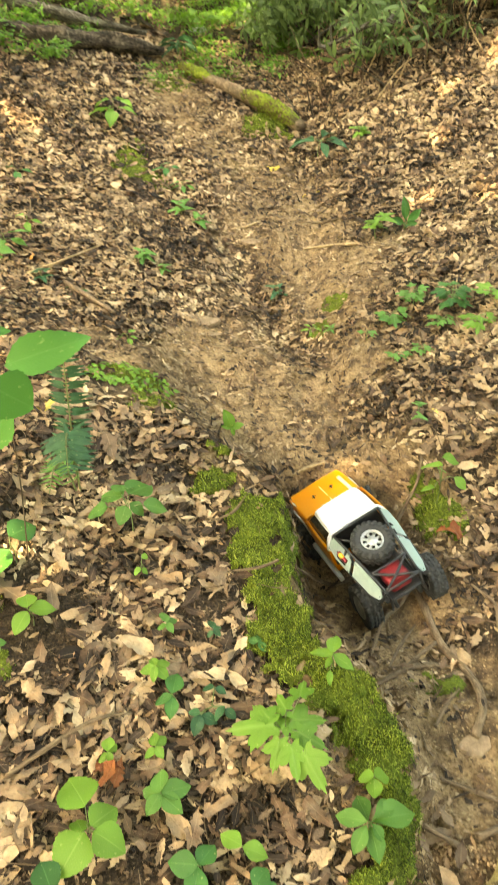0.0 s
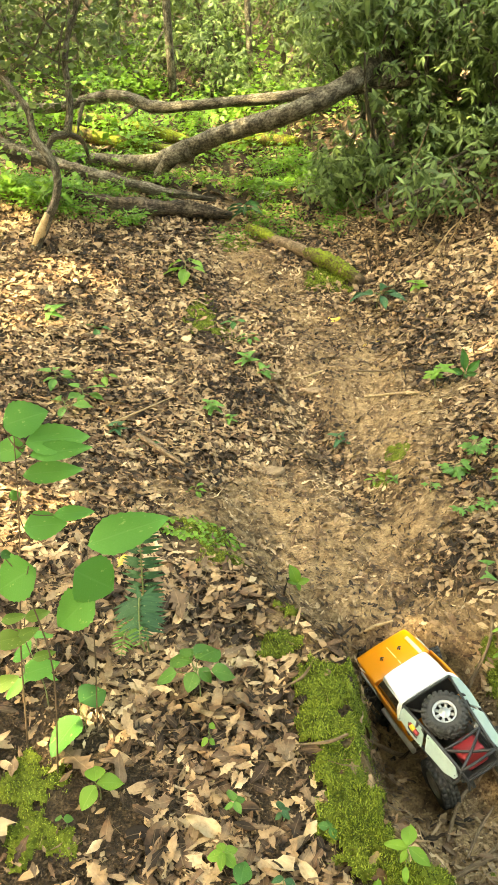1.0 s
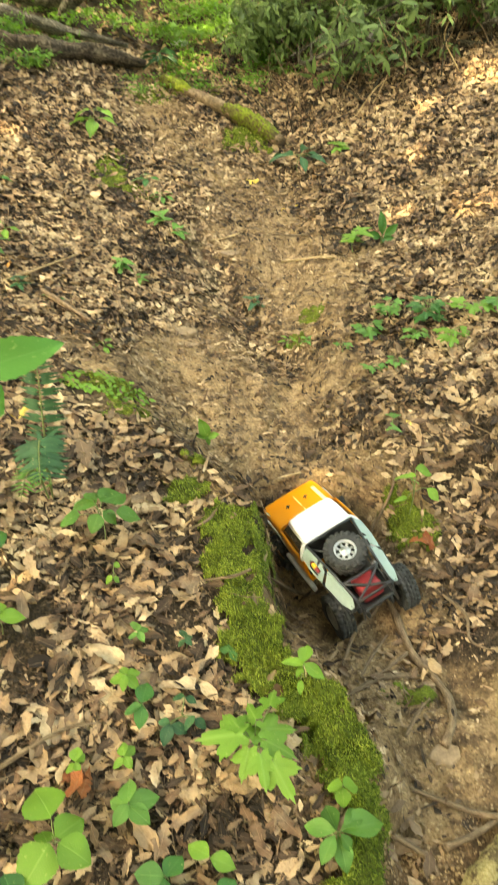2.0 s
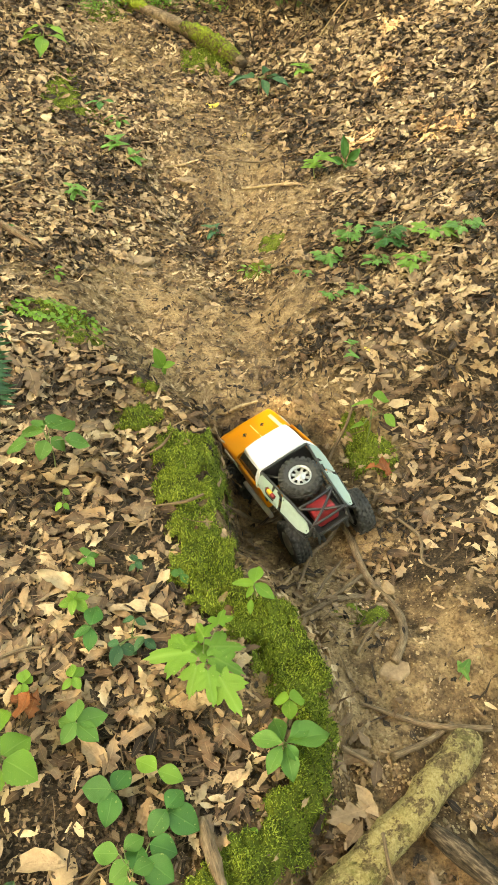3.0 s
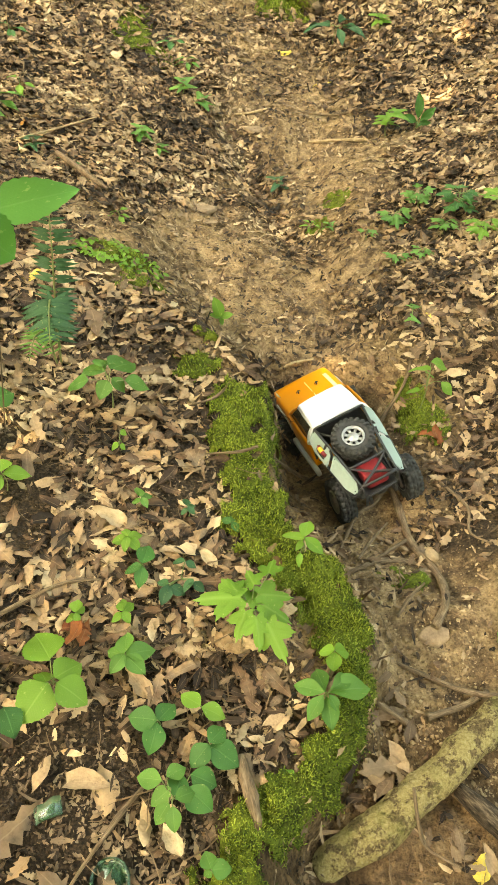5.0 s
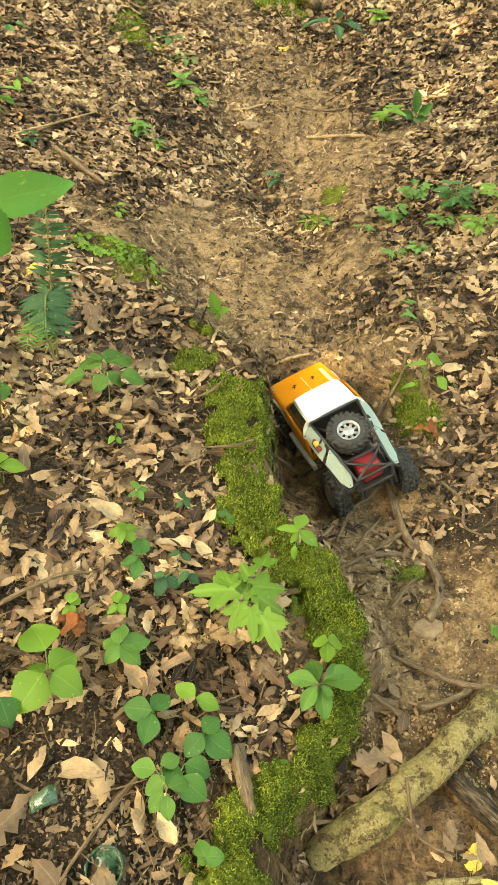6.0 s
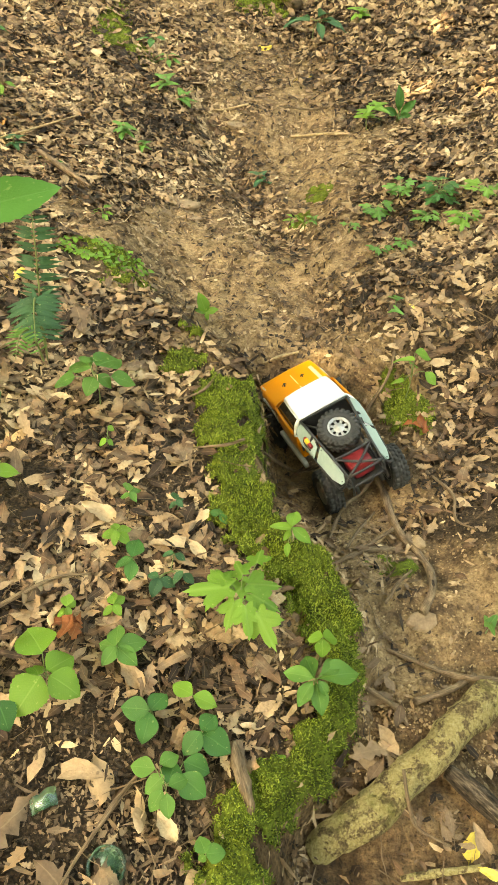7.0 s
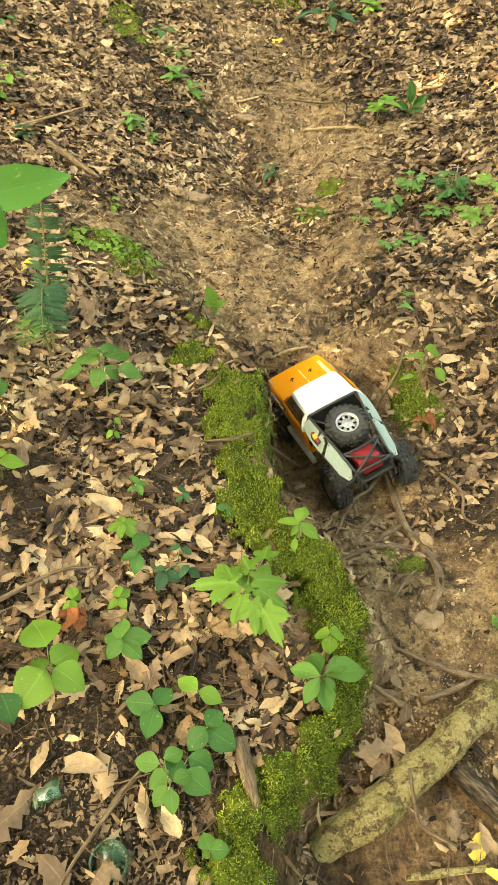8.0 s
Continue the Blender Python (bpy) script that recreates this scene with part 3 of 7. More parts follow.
def litter_places(count, lo, hi, seed, thin=0.84, swept=0.9):
    q = np.random.default_rng(seed)
    y = q.uniform(lo, hi, count)
    x = q.uniform(-0.85, 1.0, count) * (0.95 + 0.38 * np.maximum(y, 0.3)) + 0.05
    keep = q.random(count) > np.maximum(np.maximum(thin * bare(x, y) ** 0.8, 0.86 * mossy(x, y)), swept * smooth((0.66 - y) / 0.3) * np.maximum(smooth(1.5 - x * 8), 0.8 * smooth((x - 0.38) / 0.08)))
    keep &= q.random(count) > 0.85 * smooth((1.35 - y) / 0.3) * smooth((vnoise(x, y, 0.16, 27) + 0.25 * vnoise(x, y, 0.05, 28) + 0.1) / 0.35)
    keep &= ~((np.abs(x - 0.42) < 0.1) & (np.abs(y - 1.2) < 0.16))
    x, y = x[keep], y[keep]
    return np.stack([x, y, ground_top(x, y)], 1), ground_normal(x, y)


SHAPES = [leaf_grid(OAK, 0.35, 0.15, 0.5), leaf_grid(OAK, -0.3, -0.2, 0.8), leaf_grid(OAK, 0.8, 0.3, 1.0), leaf_grid(oval(9, 0.24), 0.3, 0.2, 0.6, 4),
          leaf_grid(oval(9, 0.28, 0.4), 0.5, -0.25, 0.9, 4), leaf_grid(oval(9, 0.33, 0.5), -0.3, 0.3, 0.7, 4), leaf_grid([0.1, 0.3, 0.22, 0.34, 0.12], 0.3, 0.2, 1.2), leaf_grid([0.22, 0.14, 0.3, 0.08], 0.6, -0.3, 1.4)]
SHAPES = [crumpled(s, 0.035, 400 + n, 0.25) for n, s in enumerate(SHAPES)]
LOBED = [0.012, 0.04, 0.13, 0.1, 0.2, 0.13, 0.25, 0.17, 0.22, 0.13, 0.1, 0.008]
FINE = []
for n in range(16):
    q = np.random.default_rng(410 + n)
    if n < 8:
        # oak: uneven lobes on a narrow middle
        widths = np.array(LOBED) * q.uniform(0.7, 1.2, len(LOBED))
    elif n < 12:
        # beech and chestnut: pointed ovals
        widths = oval(7, q.uniform(0.17, 0.26), q.uniform(0.38, 0.55), 0.85)
    else:
        # torn halves
        widths = np.concatenate([oval(8, q.uniform(0.2, 0.3), 0.5, 0.8)[2:6], [0.03]]) * q.uniform(0.7, 1.2, 5)
    FINE.append(crumpled(leaf_grid(widths, q.normal(0.1, 0.14), q.normal(0.06, 0.1), 0.35, 2, q.normal(0, 0.05)), 0.03, 410 + n, 0.3))
COARSE = [crumpled(leaf_grid([0.02, 0.22, 0.11, 0.29, 0.14, 0.01], 0.2, 0.1, 0.4), 0.05, 440 + n, 0.25) for n in range(5)] + [crumpled(leaf_grid(oval(5, 0.15 + 0.04 * n), 0.25, 0.1, 0.5), 0.06, 450 + n, 0.2) for n in range(4)]
FAR = [crumpled(leaf_grid([0.04, 0.26, 0.2, 0.02], 0.25, 0.1, 0.5, 1), 0.07, 445 + n, 0.3) for n in range(6)]
sets, rest = [], []
for shapes, lo, hi, total, size in ((FINE, -0.3, 1.7, 23000, 0.031), (COARSE, 1.7, 3.2, 30000, 0.03), (FAR, 3.2, 5.0, 44000, 0.031), (FAR, 5.0, 8.5, 6000, 0.06)):
    for n, shape in enumerate(shapes):
        where, normal = litter_places(total // len(shapes), lo, hi, 100 + n * 10 + int(lo * 3 + 3))
        scale = size * np.exp(np.random.default_rng(n).normal(0, 0.45, len(where))).clip(0.35, 2.1) * (1 - 0.4 * bare(where[:, 0], where[:, 1]))
        (sets if shapes is FINE else rest).append(scattered(shape, where, normal, scale * (1 - 0.3 * smooth((0.6 - where[:, 1]) / 0.3)), 200 + n, 0.18 if shapes is FINE else 0.17, (0.001, 0.018)))
tagged(new("leaf_litter", gathered("leaf_litter", sets, LITTER)), "thick layer of curled dry brown oak and beech leaves", "leaf litter", kind="stuff")
tagged(new("leaf_litter", gathered("leaf_litter", rest, LITTER, flat=True)), "crumpled dry brown leaves covering the slopes beside the trail", "leaf litter", kind="stuff")

# the same litter farther to both sides and behind
q = np.random.default_rng(19)
x, y = q.uniform(-4.6, 4.6, 40000), q.uniform(-2.6, 8.0, 40000)
out = ((np.abs(x - 0.12) > 0.8 * (0.95 + 0.38 * np.maximum(y, 0.3)) + q.uniform(-0.12, 0.3, 40000)) | (y < -0.2)) & (q.random(40000) > 0.9 * bare(x, y))
x, y = x[out], y[out]
where, normal = np.stack([x, y, ground_top(x, y)], 1), ground_normal(x, y)
sets = []
for n in range(4):
    shape = crumpled(leaf_grid([0.06, 0.27, 0.05], 0.2, 0.1, 0, 1), 0.06, 460 + n, 0.3)
    sets.append(scattered(shape, where[n::4], normal[n::4], np.exp(q.normal(-2.85, 0.35, len(where[n::4]))), 470 + n, 0.25, (0.002, 0.02)))
tagged(new("leaf_litter", gathered("leaf_litter", sets, LITTER, flat=True)), "dry brown leaves on the forest floor beyond the trail", "leaf litter", kind="stuff")

# small broken bits of leaf over litter and trail
sets, mulch = [], []
CRUMBS = [leaf_grid([0.1, 0.32, 0.06], 0.2, 0.3, 0, 1), leaf_grid([0.04, 0.075, 0.02], 0.2, 0.5, 0, 1), leaf_grid([0.05, 0.3, 0.1], 0.2, -0.3, 0, 1), leaf_grid([0.05, 0.2, 0.16], 0.2, 0.3, 0, 1)]
for n, shape in enumerate(CRUMBS):
    where, normal = litter_places(11000, -0.1, 1.9, 310 + n, 0.93, 0.0)
    mulch.append(scattered(shape, where, normal, np.random.default_rng(n).uniform(0.005, 0.02, len(where)) * (2.2 if n == 1 else 1), 330 + n, 0.5, (0.0, 0.006)))
    where, normal = litter_places(12000, 0.0, 4.6, 300 + n, 0.25, 0.75)
    sets.append(scattered(shape, where, normal, np.random.default_rng(n).uniform(0.006, 0.026, len(where)) * (2.2 if n == 1 else 1), 320 + n, 0.4, (0.0, 0.006)))
q = np.random.default_rng(23)
x, y = q.uniform(-0.66, 0.24, 24000), 0.05 + 1.3 * q.random(24000) ** 1.1
keep = (mossy(x, y) < 0.3) & (q.random(24000) < 0.35 + 0.65 * smooth((0.95 - y) / 0.4))
x, y = x[keep], y[keep]
where, normal = np.stack([x, y, ground_top(x, y)], 1), ground_normal(x, y)
for n in range(3):
    mulch.append(scattered(CRUMBS[(0, 2, 3)[n]], where[n::3], normal[n::3], q.uniform(0.003, 0.011, len(where[n::3])), 350 + n, 0.4, (0.001, 0.007)))
tagged(new("leaf_mulch", gathered("leaf_mulch", mulch, MULCH)), "dark rotted bits of leaf between the dry leaves", "leaf litter", kind="stuff")
tagged(new("leaf_fragments", gathered("leaf_fragments", sets, LITTER)), "crumbled bits of dry leaf strewn over the earth", "leaf litter", kind="stuff")

# clods and grit on the trail
q = np.random.default_rng(5)
GRIT = 16000
y = 0.42 + 4.2 * q.random(GRIT) ** 1.6
x = curve(y, PATH_MID) + q.normal(0, 0.6, GRIT) * curve(y, PATH_HALF) * 1.2
c = np.array([(1, 0, 0), (-1, 0, 0), (0, 1, 0), (0, -1, 0), (0, 0, 0.7), (0, 0, -0.7)], float)
f = np.array([(0, 2, 4), (2, 1, 4), (1, 3, 4), (3, 0, 4), (2, 0, 5), (1, 2, 5), (3, 1, 5), (0, 3, 5)])
size = np.exp(q.normal(-6.15, 0.5, GRIT))
turn = q.uniform(0, 6.28, GRIT)
cc = c[None] * q.uniform(0.6, 1.3, (GRIT, 6, 1))
cx = cc[..., 0] * np.cos(turn)[:, None] - cc[..., 1] * np.sin(turn)[:, None]
cy = cc[..., 0] * np.sin(turn)[:, None] + cc[..., 1] * np.cos(turn)[:, None]
grit = np.stack([cx, cy, cc[..., 2]], -1) * size[:, None, None] + np.stack([x, y, ground_top(x, y)], -1)[:, None]
tagged(new("grit", mesh_of("grit", grit.reshape(-1, 3), (f[None] + 6 * np.arange(GRIT)[:, None, None]).reshape(-1, 3), CLOD)), "small clods and grit lying on the clay trail", "gravel", kind="stuff")

# pale pebbles washed together beside the log
q = np.random.default_rng(8)
PEBBLES = 190
x, y = q.normal(0.405, 0.035, PEBBLES), q.normal(0.535, 0.02, PEBBLES)
size = np.exp(q.normal(-5.75, 0.35, PEBBLES))
cc = c[None] * q.uniform(0.7, 1.2, (PEBBLES, 6, 1))
pebbles = cc * size[:, None, None] + np.stack([x, y, ground_top(x, y) + 0.002], -1)[:, None]
tagged(new("pebbles", mesh_of("pebbles", pebbles.reshape(-1, 3), (f[None] + 6 * np.arange(PEBBLES)[:, None, None]).reshape(-1, 3), CLOD)), "pale pebbles washed together beside the log", "gravel", kind="stuff")

# thin twigs in the litter
q = np.random.default_rng(6)
where, normal = litter_places(9500, 0.1, 4.6, 40, 0.5, 0.2)
stick = np.array([(-1, -0.5, 0), (0, -0.5, 1.6), (1, -0.5, 0), (-1, 0, 0.4), (0.3, 0, 2.1), (1.2, 0, 0.4), (-0.7, 0.5, 0), (0, 0.5, 1.3), (0.7, 0.5, 0)], float) * (0.013, 1, 0.013) + np.repeat([(0, 0, 0), (0.055, 0, 0), (0, 0, 0)], 3, axis=0)
stickf = np.array([(0, 1, 4, 3), (1, 2, 5, 4), (3, 4, 7, 6), (4, 5, 8, 7)])
v, fc, _ = scattered((stick + (0, 0.5, 0), stickf), where, normal, np.exp(q.normal(-3.3, 0.42, len(where))), 41, 0.12, (0.003, 0.018))
tagged(new("twig_litter", mesh_of("twig_litter", v, fc, ROOT)), "thin brown twigs scattered among the dry leaves", "twigs", kind="stuff")


# ---- single leaves on the ground ----
def dead_leaf(x, y, size, turn, mat, shape=0, label="curled dry brown leaf on the forest floor", up=0.016, tilt=(8, -6)):
    data = mesh_of("dead_leaf", *SHAPES[shape][:2], mat, SHAPES[shape][2])
    m = Matrix.Translation(spot(x, y, up)) @ pose(0, 0, 0, tilt[0], tilt[1], turn) @ Matrix.Diagonal((size, size, size, 1)) @ Matrix.Translation((0, -0.5, 0))
    ob = tagged(new("dead_leaf", data), label, "leaf", "single dead leaves")
    ob.matrix_basis = m
    return ob


PALE = "pale tan dry leaf lying on the litter"
RUSTY = "crumpled rust-red dead leaf on the litter"
YELLOW = "yellow fallen leaf on the trail"
dead_leaf(0.07, 0.79, 0.06, 35, PALE_LEAF, 3, PALE)
dead_leaf(-0.155, 0.638, 0.052, 80, RUST_LEAF, 2, RUSTY, 0.024)
dead_leaf(-0.135, 0.625, 0.055, 170, RUST_LEAF, 1, RUSTY, 0.026)
dead_leaf(-0.148, 0.622, 0.045, -40, RUST_LEAF, 7, RUSTY, 0.03)
dead_leaf(0.622, 1.285, 0.055, 60, RUST_LEAF, 2, RUSTY, 0.024)
dead_leaf(0.645, 1.275, 0.055, 150, RUST_LEAF, 1, RUSTY, 0.028)
dead_leaf(0.635, 1.27, 0.045, 20, RUST_LEAF, 7, RUSTY, 0.034)
dead_leaf(0.41, 1.14, 0.04, 100, ORANGE_LEAF, 3, "orange dead leaf on damp earth")
dead_leaf(0.36, 3.66, 0.08, 70, YELLOW_LEAF, 5, YELLOW)
dead_leaf(0.53, 3.41, 0.09, 100, YELLOW_LEAF, 5, YELLOW)
dead_leaf(0.515, 0.3, 0.055, 160, YELLOW_LEAF, 5, "spotted yellow leaf beside the log")
dead_leaf(0.53, 0.262, 0.04, 60, YELLOW_LEAF, 3, "spotted yellow leaf beside the log")
dead_leaf(0.56, 0.92, 0.045, 20, PALE_LEAF, 5, PALE, 0.03)
dead_leaf(0.19, 0.81, 0.07, -25, PALE_LEAF, 5, PALE)
dead_leaf(-0.035, 0.54, 0.06, 40, PALE_LEAF, 4, PALE)
dead_leaf(-0.08, 0.38, 0.09, 15, PALE_LEAF, 5, PALE)
dead_leaf(-0.11, 0.95, 0.08, 20, PALE_LEAF, 5, PALE)
dead_leaf(-0.12, 0.87, 0.07, 70, PALE_LEAF, 4, PALE)
dead_leaf(0.04, 1.03, 0.075, 30, BROWN_LEAF, 0, "lobed brown oak leaf on the litter")
dead_leaf(-0.05, 1.17, 0.1, 75, BROWN_LEAF, 0, "large brown oak leaf on the litter")
dead_leaf(0.371, 0.452, 0.08, 100, BROWN_LEAF, 0, "large grey-brown leaf with a dark hole beside the log", 0.022)
dead_leaf(-0.2, 0.32, 0.11, 140, BROWN_LEAF, 1, "large grey-brown lobed leaf on bare earth")
dead_leaf(0.03, 0.31, 0.05, 30, PALE_LEAF, 4, PALE)
dead_leaf(-0.53, 0.83, 0.14, -60, PALE_LEAF, 0, "large pale lobed oak leaf")
dead_leaf(-0.62, 2.58, 0.07, 30, ORANGE_LEAF, 5, "orange fallen leaf among seedlings")
dead_leaf(-0.38, 1.0, 0.1, 55, BROWN_LEAF, 0, "large brown lobed oak leaf")
dead_leaf(0.66, 1.62, 0.035, 30, YELLOW_LEAF, 3, "small yellow leaf on the litter")
dead_leaf(-0.4, 1.6, 0.06, 120, YELLOW_LEAF, 5, "yellow fallen leaf behind the fern")
q = np.random.default_rng(77)
near = [mesh_of("dead_leaf", s[0], s[1], m, s[2]) for s in FINE for m in (PALE_LEAF, *[BROWN_LEAF] * 5)]
made = 0
while made < 130:
    x, y = q.uniform(-0.6, 0.85), q.uniform(0.15, 1.9)
    if (y < 0.55 and x < 0.1 and q.random() < 0.8) or bare(np.array(x), np.array(y)) > 0.35 or mossy(np.array([x]), np.array([y]))[0] > 0.3 or (abs(x - 0.42) < 0.16 and abs(y - 1.22) < 0.26):
        continue
    size = 0.046 * math.exp(q.normal(0, 0.25))
    ob = tagged(new("dead_leaf", near[int(q.integers(len(near)))]), "curled dry leaf lying loose on the litter", "leaf", "single dead leaves")
    n = Vector(ground_normal(np.array(x), np.array(y)))
    ob.matrix_basis = Matrix.Translation(spot(x, y, q.uniform(0.012, 0.022))) @ n.to_track_quat("Z", "Y").to_matrix().to_4x4() @ pose(0, 0, 0, q.normal(0, 10), q.normal(0, 10), q.uniform(0, 360)) @ Matrix.Diagonal((size, size, size, 1)) @ Matrix.Translation((0, -0.5, 0))
    made += 1

for n in range(26):
    x, y = (q.uniform(0.33, 0.43), q.uniform(0.4, 0.6)) if n < 16 else (q.uniform(0.42, 0.62), q.uniform(0.3, 0.42))
    size = 0.042 * math.exp(q.normal(0, 0.25))
    ob = tagged(new("dead_leaf", near[1 + 6 * int(q.integers(len(near) // 6))]), "curled brown leaf caught beside the log", "leaf", "single dead leaves")
    ob.matrix_basis = Matrix.Translation(spot(x, y, q.uniform(0.006, 0.02))) @ pose(0, 0, 0, q.normal(0, 18), q.normal(0, 18), q.uniform(0, 360)) @ Matrix.Diagonal((size, size, size, 1)) @ Matrix.Translation((0, -0.5, 0))


# ---- moss ----
def moss_patch(spots, label, seed, density=240000, tall=0.006, mat=MOSS_TUFT, thick=1.0):
    """A low cushion that follows the ground, with many fine upright shoots."""
    q = np.random.default_rng(seed)
    root = thing("moss_patch", label, "moss", "moss patches")
    xs, ys = [], []
    for a, b, c, d in spots:
        n = int(density * 4 * c * d)
        x, y = q.uniform(-1.15, 1.15, n) * c + a, q.uniform(-1.15, 1.15, n) * d + b
        inside = ((x - a) / c) ** 2 + ((y - b) / d) ** 2 < 0.95 + 0.75 * vnoise(x, y, 0.04, seed) + 0.5 * vnoise(x, y, 0.015, seed + 9)
        xs.append(x[inside])
        ys.append(y[inside])
    x, y = np.concatenate(xs), np.concatenate(ys)
    n = len(x)

    def shape_of(x, y):
        inside = np.full(x.shape, -1.0)
        for a, b, c, d in spots:
            inside = np.maximum(inside, 0.95 - ((x - a) / c) ** 2 - ((y - b) / d) ** 2 + 0.75 * vnoise(x, y, 0.04, seed) + 0.5 * vnoise(x, y, 0.015, seed + 9))
        rise = thick * smooth(inside / 0.5) * (0.006 + 0.007 * (vnoise(x, y, 0.05, seed + 3) + 1) + 0.006 * (vnoise(x, y, 0.024, seed + 2) + 1) + 0.003 * vnoise(x, y, 0.012, seed + 4))
        return inside, ground_top(x, y) + rise

    base = np.stack([x, y, shape_of(x, y)[1] - 0.001], 1)
    up = 0.3 * ground_normal(x, y) + (0, 0, 0.7) + q.normal(0, 0.5, (n, 3))
    up /= np.linalg.norm(up, axis=1, keepdims=True)
    a = q.uniform(0, 6.28, n)
    side = np.stack([np.cos(a), np.sin(a), 0 * a], 1)
    h = (tall * np.exp(q.normal(0, 0.35, n)))[:, None]
    w = (0.0008 * q.uniform(0.7, 1.5, n))[:, None]
    tip, mid = base + up * h, base + up * h * 0.55
    quad = np.stack([base - side * w * 0.6, base + side * w * 0.6, mid + side * w, mid - side * w, mid - side * w, mid + side * w, tip + side * 0.0002, tip - side * 0.0002], 1)
    tagged(part("shoot_carpet", (quad.reshape(-1, 3), np.arange(n * 8).reshape(-1, 4)), mat, root), kind="stuff")
    # cushion under the shoots
    step = 0.006
    xs = np.arange(min(a - c * 1.3 for a, _, c, _ in spots), max(a + c * 1.3 for a, _, c, _ in spots), step)
    ys = np.arange(min(b - d * 1.3 for _, b, _, d in spots), max(b + d * 1.3 for _, b, _, d in spots), step)
    X, Y = np.meshgrid(xs, ys)
    inside, Z = shape_of(X, Y)
    i = (np.arange(len(ys) - 1)[:, None] * len(xs) + np.arange(len(xs) - 1)).ravel()
    quads = np.stack([i, i + 1, i + len(xs) + 1, i + len(xs)], 1)
    quads = quads[(inside.ravel()[quads] > 0).all(1)]
    used, index = np.unique(quads, return_inverse=True)
    part("cushion", (np.stack([X, Y, Z], -1).reshape(-1, 3)[used] - (0, 0, 0.0005), index.reshape(-1, 4)), MOSS, root)
    return root


moss_patch(MOSS_SPOTS[:3], "thick yellow-green moss on the crest of the bank", 21)
moss_patch(MOSS_SPOTS[3:6], "thick yellow-green moss along the bank's edge", 22)
moss_patch(MOSS_SPOTS[6:9], "dense green moss on the bank beside seedlings", 23)
moss_patch(MOSS_SPOTS[9:], "dense green moss on the low bank beside a log", 24)
moss_patch([(0.03, 1.34, 0.055, 0.045), (0.08, 1.46, 0.05, 0.04)], "small moss cushions above the bank", 25, 150000)
moss_patch([(-0.2, 1.8, 0.11, 0.06), (-0.13, 1.68, 0.07, 0.05)], "thin moss patch at the trail's edge", 26, 100000, 0.005, thick=0.3)
moss_patch([(-0.32, 3.6, 0.09, 0.18), (-0.2, 3.45, 0.07, 0.08)], "dull green moss on the leafy slope", 27, 60000, thick=0.4)
moss_patch([(0.63, 1.37, 0.07, 0.1), (0.6, 1.42, 0.05, 0.06)], "green moss round the foot of a seedling", 28, 150000, thick=0.55)
moss_patch([(-0.47, 0.97, 0.07, 0.08), (-0.44, 0.85, 0.1, 0.06)], "flat moss patch among dry leaves", 29, 120000, 0.004, thick=0.35)
moss_patch([(0.5, 2.42, 0.06, 0.05), (0.42, 2.3, 0.04, 0.05)], "faint moss on bare clay", 30, 30000, 0.003, thick=0.15)
moss_patch([(0.34, 4.06, 0.11, 0.1), (0.42, 3.98, 0.08, 0.08)], "thick moss at the foot of the mossy log", 31, 70000, 0.013)
moss_patch([(-0.2, 4.42, 0.16, 0.09), (0.0, 4.55, 0.12, 0.1), (0.2, 4.6, 0.1, 0.12)], "thin film of green moss on earth near the logs", 33, 16000, 0.012, thick=0.2)
moss_patch([(0.5, 0.86, 0.06, 0.04)], "thin moss between exposed roots", 32, 50000, 0.004, thick=0.25)


# ---- wood on the ground ----
def wood(name, label, category, points, radii, mat, sides=12, rough=0.12, seed=0, group="", extra=(), wave=0.05, steps=6):
    root = thing(name, label, category, group)
    part("trunk" if category in ("tree", "log") else "stem", tube(points, radii, sides, steps, rough, seed, wave), mat, root)
    for n, (pts, rad) in enumerate(extra):
        part("branch", tube(pts, rad, max(6, sides - 4), 5, rough, seed + n + 1, wave), mat, root)
    return root


def on_ground(points, up):
    return [spot(x, y, up) for x, y in points]


wood("fallen_log", "short thick log with yellow lichen and peeling bark", "log", [spot(0.622, 0.562, 0.026), spot(0.6, 0.545, 0.03), spot(0.5, 0.463, 0.03), spot(0.4, 0.39, 0.02), spot(0.33, 0.345, 0.006), spot(0.26, 0.31, -0.02)],
     [0.021, 0.0295, 0.031, 0.0315, 0.031, 0.027], LICHEN_LOG, 40, 0.18, 3, wave=0.035, steps=22)
wood("rotten_branch", "dark damp rotten branch beside the lichen log", "branch", on_ground([(0.505, 0.425), (0.545, 0.375), (0.62, 0.3)], 0.015), [0.013, 0.02, 0.018], DARK_WOOD, 16, 0.2, 5)
wood("peeled_stick", "pale peeled stick on the trail floor", "stick", on_ground([(0.39, 0.262), (0.45, 0.268), (0.52, 0.272)], 0.012), [0.005, 0.0065, 0.005], LICHEN_LOG, 10, 0.15, 6)
wood("twig", "thin crooked grey twig leaning on the log", "twig", [spot(0.405, 0.4, 0.095), spot(0.41, 0.355, 0.06), spot(0.43, 0.33, 0.03), spot(0.475, 0.3, 0.02)], [0.003, 0.0035, 0.002], ROOT, 6, 0.1, 7)
wood("dead_stub", "weathered reddish-grey wood stub in the moss", "stub", [spot(0.128, 0.425, 0.01), spot(0.135, 0.39, 0.022), spot(0.145, 0.35, 0.02), spot(0.152, 0.322, 0.008)], [0.005, 0.009, 0.01, 0.006], ROOT, 14, 0.4, 8, wave=0.015)
